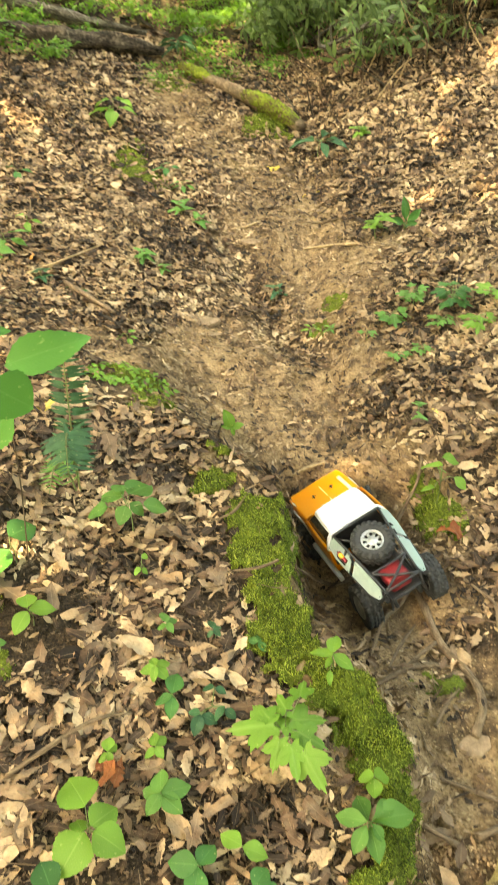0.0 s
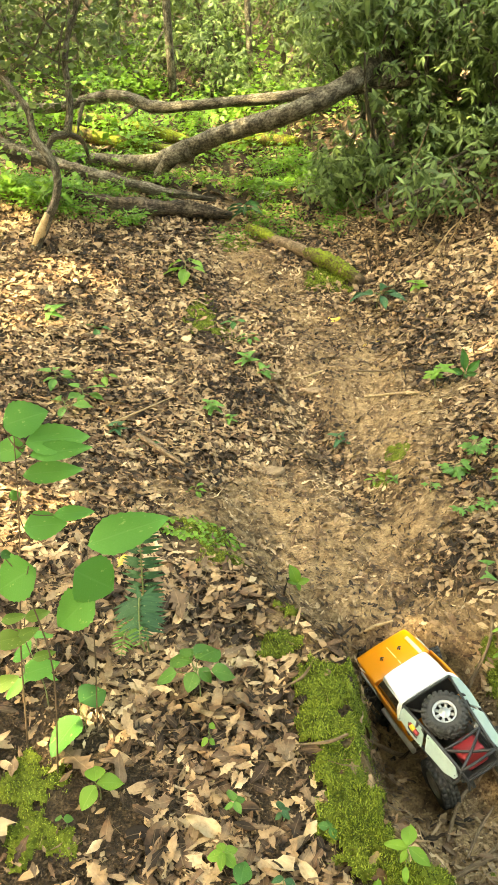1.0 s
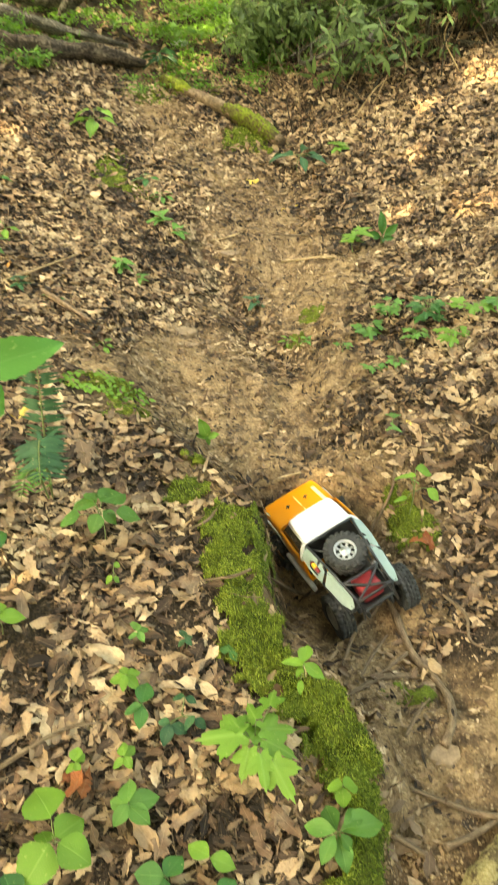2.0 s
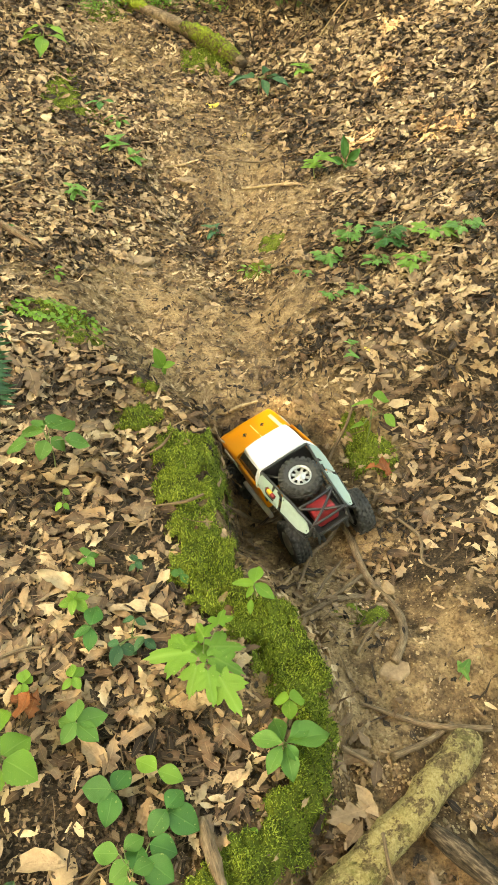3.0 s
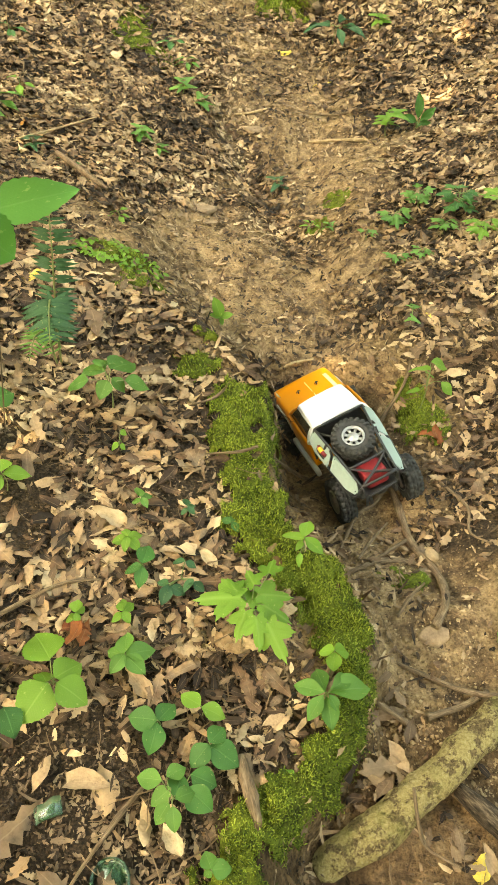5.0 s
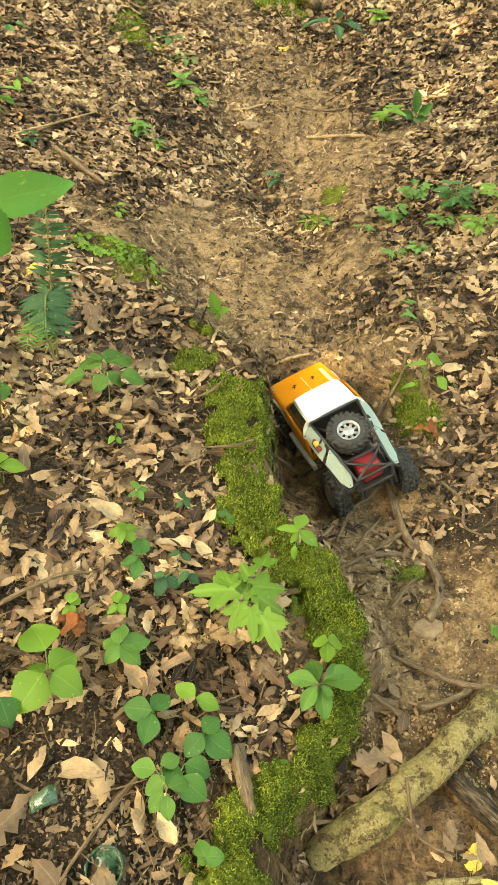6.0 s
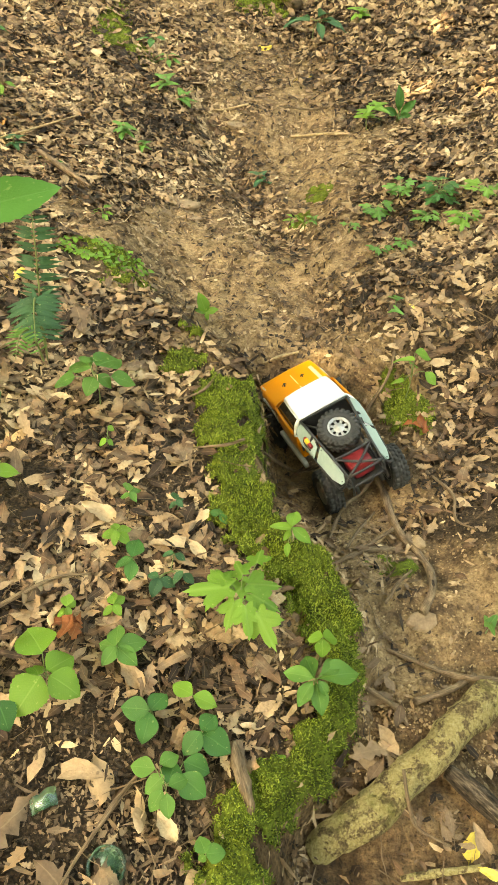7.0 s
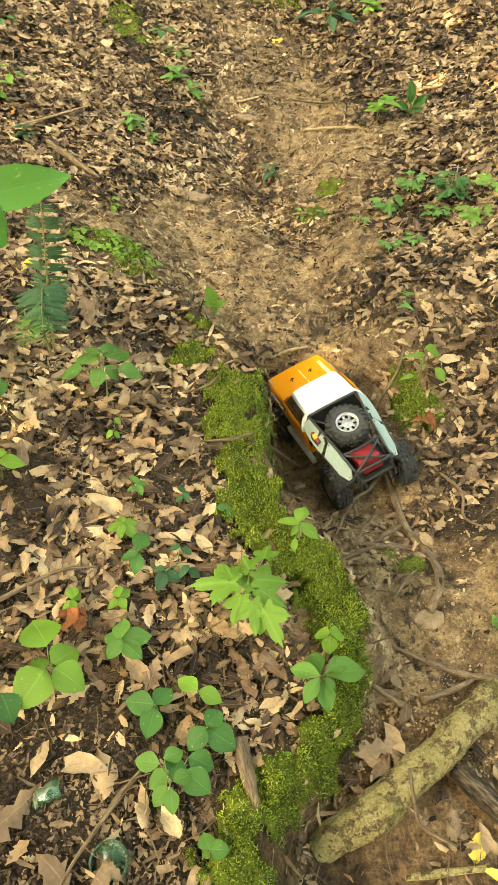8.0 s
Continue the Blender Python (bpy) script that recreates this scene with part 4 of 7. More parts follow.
wood("stick", "bent brown stick on bare earth", "stick", on_ground([(-0.011, 0.39), (-0.045, 0.347), (-0.062, 0.32), (-0.1, 0.262), (-0.13, 0.2)], 0.014), [0.003, 0.004, 0.0036, 0.003, 0.0025], ROOT, 8, 0.2, 9)
wood("stick", "dark brown stick lying across dry leaves", "stick", on_ground([(-0.32, 0.63), (-0.24, 0.69), (-0.18, 0.725), (-0.12, 0.735)], 0.018), [0.0045, 0.0045, 0.0035, 0.002], ROOT, 8, 0.15, 10)
wood("stick", "thin twig sticking out of the mossy bank", "stick", [spot(0.12, 1.28, 0.02), spot(0.08, 1.22, 0.025), spot(0.02, 1.195, 0.02)], [0.0025, 0.0035, 0.002], ROOT, 8, 0.15, 11)
wood("stick", "thin twig lying over the mossy bank", "stick", [spot(0.17, 1.06, 0.03), spot(0.13, 1.045, 0.03), spot(0.06, 1.05, 0.02)], [0.003, 0.0038, 0.002], ROOT, 8, 0.15, 12)
wood("stick", "long pale stick half sunk in the trail", "stick", on_ground([(0.44, 2.965), (0.55, 2.9), (0.652, 2.817)], 0.004), [0.004, 0.008, 0.005], PEELED, 10, 0.3, 13)
wood("stick", "thin stick lying across the upper trail", "stick", on_ground([(0.4, 3.15), (0.55, 3.11), (0.73, 3.045), (0.99, 2.926)], 0.014), [0.003, 0.005, 0.005, 0.003], ROOT, 8, 0.12, 14)
wood("stick", "short crooked stick across the clay", "stick", on_ground([(0.13, 3.12), (0.2, 3.135), (0.27, 3.152)], 0.01), [0.004, 0.006, 0.005], PEELED, 8, 0.2, 24)
wood("stick", "thin stick in the leaf litter", "stick", on_ground([(-0.6, 2.42), (-0.5, 2.55), (-0.38, 2.72)], 0.03), [0.003, 0.004, 0.002], PEELED, 8, 0.1, 15)
wood("stick", "bark-brown stick in the leaf litter", "stick", on_ground([(-0.47, 2.4), (-0.36, 2.28), (-0.28, 2.2)], 0.025), [0.009, 0.01, 0.006], ROOT, 8, 0.12, 16)
wood("stick", "thin pale stick across the clay", "stick", on_ground([(0.245, 1.53), (0.293, 1.544), (0.345, 1.556)], 0.01), [0.003, 0.0045, 0.003], PEELED, 8, 0.2, 17)
wood("stick", "curved twig beside the trail", "stick", on_ground([(0.62, 1.13), (0.66, 1.04), (0.65, 0.97), (0.68, 0.92)], 0.015), [0.004, 0.0035, 0.003, 0.002], ROOT, 8, 0.2, 18)

ROOTS = thing("tree_root", "bare brown tree roots exposed across the trail", "root")
for n, (pts, rad) in enumerate([
        ([(0.49, 1.39), (0.51, 1.24), (0.52, 1.11), (0.53, 0.98), (0.565, 0.87), (0.555, 0.79), (0.51, 0.72)], [0.008, 0.011, 0.012, 0.012, 0.012, 0.012, 0.011]),
        ([(0.22, 1.17), (0.32, 1.22), (0.4, 1.235), (0.48, 1.24)], [0.004, 0.008, 0.009, 0.006]),
        ([(0.36, 0.96), (0.41, 1.05), (0.47, 1.12), (0.57, 1.25)], [0.004, 0.007, 0.008, 0.006]),
        ([(0.36, 0.875), (0.44, 0.905), (0.52, 0.91), (0.56, 0.88)], [0.007, 0.011, 0.01, 0.006]),
        ([(0.44, 0.74), (0.48, 0.78), (0.52, 0.83)], [0.005, 0.006, 0.004]),
        ([(0.44, 0.645), (0.55, 0.6), (0.66, 0.58)], [0.005, 0.008, 0.009]),
        ([(0.47, 0.535), (0.54, 0.565), (0.6, 0.6)], [0.008, 0.009, 0.006]),
        ([(0.38, 0.56), (0.42, 0.53), (0.45, 0.5)], [0.006, 0.009, 0.006]),
        ([(0.64, 1.9), (0.6, 1.5), (0.52, 1.38)], [0.003, 0.006, 0.007])]):
    part("root", tube([p + rng.normal(0, 0.004, 3) for p in on_ground(pts, 0.004 if n == 3 else 0.011)], [w * (0.66 if n == 3 else 0.72) for w in rad], 12, 8, 0.28, 40 + n, 0.02), ROOT, ROOTS)
for pts, rad in (([(0.395, 0.91), (0.44, 0.985), (0.49, 1.05)], [0.003, 0.004, 0.002]), ([(0.42, 0.9), (0.47, 0.945), (0.52, 0.985)], [0.003, 0.0045, 0.004])):
    wood("stick", "pale broken stick lying on the roots", "stick", on_ground(pts, 0.012), rad, ROOT, 8, 0.15, 19)
q = np.random.default_rng(3)
fringe = thing("root_fringe", "fine dry rootlets hanging from the bank's edge", "root", kind="stuff")
pieces = []
for n in range(34):
    y = q.uniform(0.9, 1.36)
    x = float(curve(y, EDGE)) + q.uniform(-0.03, 0.02)
    a = spot(x, y, 0.004)
    pieces.append(tube([a, a + q.normal(0, 0.012, 3) + (0.012, 0, -0.012), a + q.normal(0, 0.015, 3) + (0.02, 0, -0.035)], [0.0009, 0.0008, 0.0004], 4, 3)[:2])
tagged(part("rootlets", merged(*pieces), DARK_WOOD, fringe), kind="stuff")


def stone(x, y, sx, sy, sz, turn, label, mat=STONE, seed=0):
    bm = bmesh.new()
    bmesh.ops.create_icosphere(bm, subdivisions=3, radius=1)
    for v in bm.verts:
        p = v.co.copy()
        f = 1 + 0.22 * noise.noise(p * 1.3 + Vector((seed, 0, 0))) + 0.08 * noise.noise(p * 4)
        v.co = Vector((p.x * sx * f * (1.25 - 0.45 * abs(p.y)), p.y * sy * f, max(min(p.z, 0.42), -0.6) * sz * f))
    ob = tagged(part("stone", bm, mat), label, "stone")
    ob.matrix_basis = Matrix.Translation(spot(x, y, sz * 0.25)) @ pose(0, 0, 0, 4, 5, turn)
    return ob


stone(0.515, 0.704, 0.032, 0.021, 0.014, 8, "flat brown stone at the end of a root", seed=1)
stone(0.02, 2.36, 0.04, 0.028, 0.025, 20, "rounded tan stone on the trail", seed=2)
stone(0.22, 3.02, 0.04, 0.025, 0.014, 10, "flat tan stone on the upper trail", seed=3)
stone(0.03, 2.28, 0.035, 0.016, 0.008, 0, "flat tan stone set in the trail", seed=4)
stone(0.02, 5.2, 0.045, 0.04, 0.04, 0, "whitish stone among undergrowth", plain("white_stone", (0.5, 0.51, 0.48), 0.7), 5)


def glass_shard(x, y, turn, label, radius, sweep):
    """A curved piece of a broken bottle."""
    v, f, n = [], [], 12
    for i in range(n + 1):
        a = radians(-sweep / 2 + sweep * i / n)
        cut = 0.022 + 0.009 * i / n + 0.0015 * math.sin(i * 0.9)
        for rr, zz in ((radius, 0.004 * i / n), (radius, cut), (radius - 0.003, cut - 0.001), (radius - 0.003, 0.004 * i / n)):
            v.append((rr * math.sin(a), zz, rr * math.cos(a) - radius * 0.75))
    for i in range(n):
        for j in range(4):
            f.append((4 * i + j, 4 * i + (j + 1) % 4, 4 * i + 4 + (j + 1) % 4, 4 * i + 4 + j))
    f += [(0, 1, 2, 3), (4 * n + 3, 4 * n + 2, 4 * n + 1, 4 * n)]
    ob = tagged(part("glass_shard", (v, f), GLASS), label, "glass")
    ob.matrix_basis = Matrix.Translation(spot(x, y, 0.008)) @ pose(0, 0, 0, 6, -8, turn)
    return ob


GLASS, nodes, links, bsdf = shader("green_bottle_glass")
bsdf.inputs["Transmission Weight"].default_value, bsdf.inputs["Roughness"].default_value, bsdf.inputs["IOR"].default_value = 0.7, 0.06, 1.5
tint = ramp(nodes, [(0.3, (0.07, 0.17, 0.1)), (0.7, (0.14, 0.29, 0.18))])
links.new(grain(nodes, links, 60, 4), tint.inputs[0])
links.new(tint.outputs[0], bsdf.inputs["Base Color"])
glass_shard(-0.148, 0.338, 15, "pale green broken bottle glass on bare earth", 0.03, 85)
v, f, n = [], [], 32
PROFILE = [(0.001, 0.006), (0.012, 0.005), (0.019, 0.001), (0.023, 0.0), (0.027, 0.003), (0.0275, 0.014), (0.0255, 0.014), (0.0245, 0.005), (0.02, 0.004), (0.012, 0.008), (0.001, 0.009)]
for i in range(n):
    v += [(r * math.cos(2 * math.pi * i / n), r * math.sin(2 * math.pi * i / n), z + (0.004 * math.sin(i * 0.9) if z > 0.01 and r > 0.02 else 0)) for r, z in PROFILE]
k = len(PROFILE)
f = [(i * k + j, (i + 1) % n * k + j, (i + 1) % n * k + j + 1, i * k + j + 1) for i in range(n) for j in range(k - 1)]
bottom = tagged(part("bottle_bottom", (v, f), GLASS), "pale green round bottle bottom half buried in earth", "glass")
bottom.matrix_basis = Matrix.Translation(spot(-0.05, 0.265, -0.002)) @ pose(0, 0, 0, 14, -10, 0)

# ---- fallen trees and saplings ----
log = wood("mossy_log", "slim brown fallen log with bright yellow-green moss", "log", [(-0.06, 4.58, 0.35), (0.12, 4.4, 0.315), (0.28, 4.25, 0.275), (0.43, 4.1, 0.24), (0.54, 3.98, 0.18)], [0.026, 0.03, 0.035, 0.036, 0.03], ROOT, 18, 0.2, 50,
           extra=[([(0.2, 4.32, 0.28), (0.3, 4.36, 0.27), (0.42, 4.38, 0.26)], [0.014, 0.012, 0.006])])
for pts, rad in (([(-0.08, 4.6, 0.358), (0.02, 4.5, 0.342), (0.11, 4.41, 0.322)], [0.03, 0.034, 0.012]), ([(0.22, 4.305, 0.292), (0.3, 4.23, 0.275), (0.42, 4.105, 0.247), (0.54, 3.98, 0.187)], [0.012, 0.036, 0.041, 0.034])):
    part("moss", tube(pts, rad, 20, 10, 0.4, 51, 0.03), MOSSY_BARK, log, "thick yellow-green moss")
wood("fallen_tree", "grey fallen tree trunk with a fork", "tree", [(1.5, 5.7, 1.45), (0.95, 5.2, 1.25), (0.55, 4.85, 1.09), (0.3, 4.78, 1.0), (0.07, 4.85, 0.93), (-0.18, 4.95, 0.87), (-0.45, 5.05, 0.78), (-0.7, 5.15, 0.7), (-1.06, 5.27, 0.725), (-1.37, 5.15, 0.8), (-1.7, 5.15, 0.9), (-2.2, 5.2, 1.05)],
     [0.065, 0.062, 0.06, 0.058, 0.056, 0.056, 0.056, 0.052, 0.036, 0.032, 0.03, 0.028], BARK, 18, 0.14, 51,
     extra=[([(-0.42, 5.04, 0.78), (-0.57, 5.06, 0.72), (-0.68, 5.1, 0.58)], [0.06, 0.05, 0.035]), ([(-0.6, 5.12, 0.72), (-0.9, 5.25, 0.66), (-1.1, 5.3, 0.6)], [0.04, 0.03, 0.02])])
wood("fallen_tree", "long grey limb lying across the clearing", "tree", [(1.0, 4.9, 1.1), (0.59, 5.0, 1.06), (0.36, 5.1, 1.04), (0.11, 5.2, 1.02), (-0.19, 5.3, 1.01), (-0.45, 5.35, 1.0), (-0.69, 5.4, 1.01), (-0.91, 5.45, 1.09), (-1.16, 5.5, 1.07), (-1.39, 5.5, 1.04), (-1.74, 5.5, 1.07), (-2.3, 5.5, 1.02)],
     [0.042, 0.04, 0.036, 0.036, 0.034, 0.034, 0.038, 0.036, 0.034, 0.032, 0.03, 0.028], BARK, 14, 0.14, 54,
     extra=[([(-0.78, 5.4, 1.03), (-0.83, 5.36, 0.98), (-0.9, 5.33, 0.95)], [0.016, 0.012, 0.008]), ([(-1.16, 5.48, 1.06), (-1.2, 5.42, 0.96), (-1.22, 5.4, 0.88)], [0.014, 0.011, 0.006])])
wood("fallen_log", "thin dark fallen log across the slope", "log", [(-1.8, 5.1, 0.93), (-1.51, 5.03, 0.84), (-1.25, 4.95, 0.76), (-0.93, 4.87, 0.66), (-0.61, 4.85, 0.57), (-0.28, 4.9, 0.48)], [0.03, 0.032, 0.034, 0.034, 0.03, 0.012], BARK, 12, 0.25, 55)
wood("fallen_log", "dark split rotten log above the trail", "log", [(-1.22, 4.62, 0.68), (-1.02, 4.58, 0.615), (-0.76, 4.57, 0.545), (-0.46, 4.68, 0.485), (-0.18, 4.74, 0.415)], [0.015, 0.028, 0.045, 0.048, 0.022], DARK_WOOD, 16, 0.4, 56)
for pts in ([(-1.4, 5.78, 0.87), (-0.9, 5.72, 0.73), (-0.5, 5.85, 0.63)], [(-1.5, 6.1, 0.94), (-0.82, 6.1, 0.77), (-0.3, 5.98, 0.6)], [(-0.3, 6.2, 0.62), (0.0, 6.2, 0.64), (0.35, 6.15, 0.6)]):
    wood("mossy_log", "far fallen log covered in green moss", "log", pts, [0.04, 0.05, 0.035], MOSSY_BARK, 12, 0.2, 57)
sapling = wood("crooked_sapling", "crooked thin grey-brown sapling with a pale peeled foot", "tree", [(-1.26, 3.94, 0.42), (-1.16, 3.98, 0.58), (-1.07, 4.0, 0.72), (-1.03, 4.02, 0.85), (-1.07, 4.05, 0.95), (-1.13, 4.1, 1.03), (-1.15, 4.15, 1.15), (-1.22, 4.2, 1.25), (-1.3, 4.25, 1.33), (-1.6, 4.4, 1.5)],
               [0.03, 0.026, 0.023, 0.021, 0.024, 0.02, 0.017, 0.016, 0.015, 0.01], BARK, 12, 0.18, 60,
               extra=[([(-1.08, 4.06, 0.96), (-1.03, 4.1, 1.03), (-0.97, 4.15, 1.04), (-0.94, 4.2, 1.18), (-0.94, 4.25, 1.36), (-0.9, 4.3, 1.5), (-0.85, 4.35, 1.62), (-0.75, 4.45, 2.0)], [0.016, 0.018, 0.021, 0.018, 0.016, 0.015, 0.014, 0.012]),
                      ([(-0.97, 4.15, 1.04), (-0.91, 4.2, 0.98), (-0.91, 4.3, 0.85)], [0.014, 0.011, 0.006])])
part("peeled_bark", tube([(-1.205, 3.95, 0.515), (-1.165, 3.97, 0.58), (-1.11, 3.985, 0.67)], [0.018, 0.0268, 0.018], 12, 4, 0.12, 64), PEELED, sapling, "pale peeled wood")
wood("grape_vine", "thin bent bare stem hanging in the bushes", "vine", [(0.95, 4.3, 0.95), (0.9, 4.3, 0.8), (0.84, 4.28, 0.69), (0.74, 4.25, 0.61)], [0.003, 0.0035, 0.003, 0.002], ROOT, 6, 0.1, 66)
wood("dead_branch", "straight dead branch leaning in the bushes", "branch", [(1.3, 4.3, 0.82), (0.91, 4.35, 0.66), (0.62, 4.4, 0.5)], [0.007, 0.006, 0.004], BARK, 8, 0.12, 67)

# ---- seedlings and small plants ----
UNIT = {"ovate": leaf_grid(oval(11, 0.5, 0.42, 0.85), 0.12, 0.18, 0.25, 4), "heart": leaf_grid(toothed(19, 0.5, 0.34, 0.035), 0.1, 0.2, 0.25, 4),
        "ellipse": leaf_grid(oval(11, 0.5, 0.5), 0.2, 0.22, 0.3, 4), "maple": lobed_leaf(5), "tri": lobed_leaf(3, 0.45)}
LEAF_DATA = {}


def leaf_data(kind, mat):
    if (kind, mat.name) not in LEAF_DATA:
        v, f, uv = UNIT[kind]
        LEAF_DATA[kind, mat.name] = mesh_of("leaf", v, f, mat, uv)
    return LEAF_DATA[kind, mat.name]


def leaf_between(root, kind, mat, a, b, aspect, up=(0, -0.15, 1)):
    """A leaf part with its stalk end at a and its tip at b."""
    a, b = Vector(a), Vector(b)
    y = (b - a).normalized()
    z = (Vector(up) - y * y.dot(Vector(up))).normalized()
    x = y.cross(z)
    size = (b - a).length
    if kind in ("maple", "tri"):
        size, aspect = size / 1.15, 0.76
    m = Matrix((x * size * aspect, y * size, z * size)).transposed().to_4x4()
    m.translation = a
    ob = new("leaf", leaf_data(kind, mat))
    ob.parent, ob.matrix_basis = root, m
    return ob


def plant(name, label, mat, kind, aspect, x, y, tall, leaves, stalk=None):
    """A seedling: a stem at (x, y) and leaves, each from its stalk end to its tip as seen from above."""
    root = thing(name, label, "seedling", "seedlings on the forest floor")
    foot = spot(x, y, -0.005)
    top = np.array([x, y, foot[2] + tall])
    part("stem", tube([foot, foot * 0.5 + top * 0.5 + (0.004, 0.003, 0), top], [0.0016, 0.0013, 0.001], 6, 3), stalk or STALK, root)
    for n, (ax, ay, bx, by) in enumerate(leaves):
        a = np.array([ax, ay, top[2] - 0.004 * (n % 3)])
        b = np.array([bx, by, top[2] - tall * 0.15 - 0.005 * ((n * 7) % 3)])
        if np.linalg.norm(a - top) > 0.006:
            part("leaf_stalk", tube([top - (0, 0, tall * 0.3), (top + a) / 2 - (0, 0, tall * 0.08), a], [0.001, 0.0009, 0.0008], 5, 3), stalk or STALK, root)
        tilt = rng.normal(0, 0.18, 2)
        leaf_between(root, kind, mat, a, b, aspect, (tilt[0], -0.1 + tilt[1], 1))
    return root


plant("seedling", "slender seedling with oval bright green leaves on the moss", BRIGHT, "ovate", 0.5, 0.245, 0.791, 0.07, [(0.247, 0.797, 0.260, 0.851), (0.247, 0.797, 0.207, 0.819), (0.247, 0.797, 0.230, 0.782), (0.247, 0.797, 0.282, 0.769), (0.238, 0.766, 0.233, 0.743)])
plant("maple_seedling", "small maple seedling with lobed bright green leaves", BRIGHT, "maple", 1, 0.146, 0.646, 0.11, [(0.126, 0.646, 0.045, 0.654), (0.171, 0.6, 0.198, 0.538), (0.159, 0.656, 0.222, 0.664), (0.175, 0.692, 0.186, 0.737), (0.135, 0.622, 0.118, 0.575), (0.165, 0.636, 0.215, 0.612), (0.152, 0.61, 0.158, 0.556), (0.15, 0.672, 0.136, 0.716), (0.139, 0.640, 0.170, 0.689), (0.121, 0.657, 0.098, 0.696)])
plant("seedling", "five-leaved bright green seedling in dry leaves", BRIGHT, "ovate", .6, -0.076, 0.803, 0.06, [(-0.076, 0.803, -0.087, 0.829), (-0.076, 0.803, -0.050, 0.820), (-0.076, 0.803, -0.110, 0.805), (-0.076, 0.803, -0.082, 0.775), (-0.076, 0.803, -0.052, 0.781)])
plant("seedling", "three-leaved dark green seedling in dry leaves", DEEP, "ovate", .65, -0.046, 0.751, 0.05, [(-0.046, 0.751, -0.038, 0.803), (-0.046, 0.751, -0.080, 0.743), (-0.046, 0.751, -0.050, 0.713)])
plant("seedling", "low dark blue-green seedling in dry leaves", TEAL, "ovate", .65, 0.023, 0.734, 0.04, [(0.003, 0.717, -0.020, 0.726), (0.003, 0.717, -0.009, 0.682), (0.003, 0.717, 0.034, 0.706), (0.029, 0.767, 0.005, 0.767), (0.029, 0.767, 0.051, 0.759), (0.046, 0.727, 0.066, 0.711), (0.046, 0.727, 0.026, 0.706)])
plant("seedling", "tiny dark green seedling beside the moss", DEEP, "ovate", .65, 0.115, 0.861, 0.03, [(0.115, 0.861, 0.093, 0.869), (0.115, 0.861, 0.118, 0.885), (0.115, 0.861, 0.133, 0.875), (0.115, 0.861, 0.128, 0.840)])
plant("seedling", "small heart-leaved seedling on the litter", BRIGHT, "heart", .8, -0.121, 1.067, 0.05, [(-0.121, 1.088, -0.107, 1.082), (-0.122, 1.056, -0.137, 1.044), (-0.120, 1.056, -0.106, 1.050)])
plant("seedling", "small mid-green seedling in dry leaves", MIDGREEN, "ovate", .6, -0.062, 0.912, 0.04, [(-0.062, 0.912, -0.074, 0.946), (-0.062, 0.912, -0.041, 0.928), (-0.062, 0.912, -0.086, 0.907), (-0.062, 0.912, -0.048, 0.891)])
plant("seedling", "small blue-green seedling in dry leaves", TEAL, "ovate", .6, 0.029, 0.894, 0.04, [(0.029, 0.894, 0.021, 0.921), (0.029, 0.894, 0.045, 0.907), (0.029, 0.894, 0.014, 0.885), (0.029, 0.894, 0.043, 0.879)])
plant("seedling", "small bright seedling beside a rust-red leaf", BRIGHT, "ovate", .65, -0.151, 0.653, 0.05, [(-0.151, 0.653, -0.154, 0.687), (-0.151, 0.653, -0.139, 0.675), (-0.151, 0.653, -0.171, 0.645), (-0.151, 0.653, -0.144, 0.636)])
plant("seedling", "small pale green seedling in dry leaves", BRIGHT, "ovate", .65, -0.073, 0.663, 0.04, [(-0.073, 0.663, -0.081, 0.693), (-0.073, 0.663, -0.057, 0.689), (-0.073, 0.663, -0.095, 0.652), (-0.073, 0.663, -0.059, 0.643)])
plant("seedling", "five-leaved pale green seedling in dry leaves", MIDGREEN, "ovate", .65, -0.060, 0.576, 0.06, [(-0.060, 0.576, -0.065, 0.624), (-0.060, 0.576, -0.010, 0.595), (-0.060, 0.576, -0.095, 0.593), (-0.060, 0.576, -0.082, 0.546), (-0.060, 0.576, -0.024, 0.549)])
plant("seedling", "broad-leaved bright green seedling on bare earth", BRIGHT, "heart", .9, -0.164, 0.520, 0.10, [(-0.169, 0.547, -0.208, 0.608), (-0.158, 0.519, -0.122, 0.556), (-0.168, 0.514, -0.206, 0.457), (-0.153, 0.510, -0.103, 0.485), (-0.170, 0.512, -0.185, 0.542)])
plant("seedling", "broad-leaved deep green seedling on bare earth", DEEP, "heart", .9, -0.229, 0.479, 0.08, [(-0.229, 0.479, -0.206, 0.438)])
plant("seedling", "three-leaved deep green vine seedling", DEEP, "ovate", .75, 0.000, 0.468, 0.05, [(-0.000, 0.468, -0.049, 0.477), (-0.000, 0.468, 0.025, 0.503), (-0.000, 0.468, -0.010, 0.422)])
plant("seedling", "two-leaved bright green seedling", BRIGHT, "ovate", .7, 0.066, 0.490, 0.05, [(0.066, 0.490, 0.032, 0.515), (0.066, 0.490, 0.107, 0.478)])
plant("seedling", "three-leaved deep green vine seedling", DEEP, "ovate", .8, 0.080, 0.429, 0.06, [(0.080, 0.429, 0.104, 0.459), (0.080, 0.429, 0.052, 0.399), (0.080, 0.429, 0.127, 0.403)])
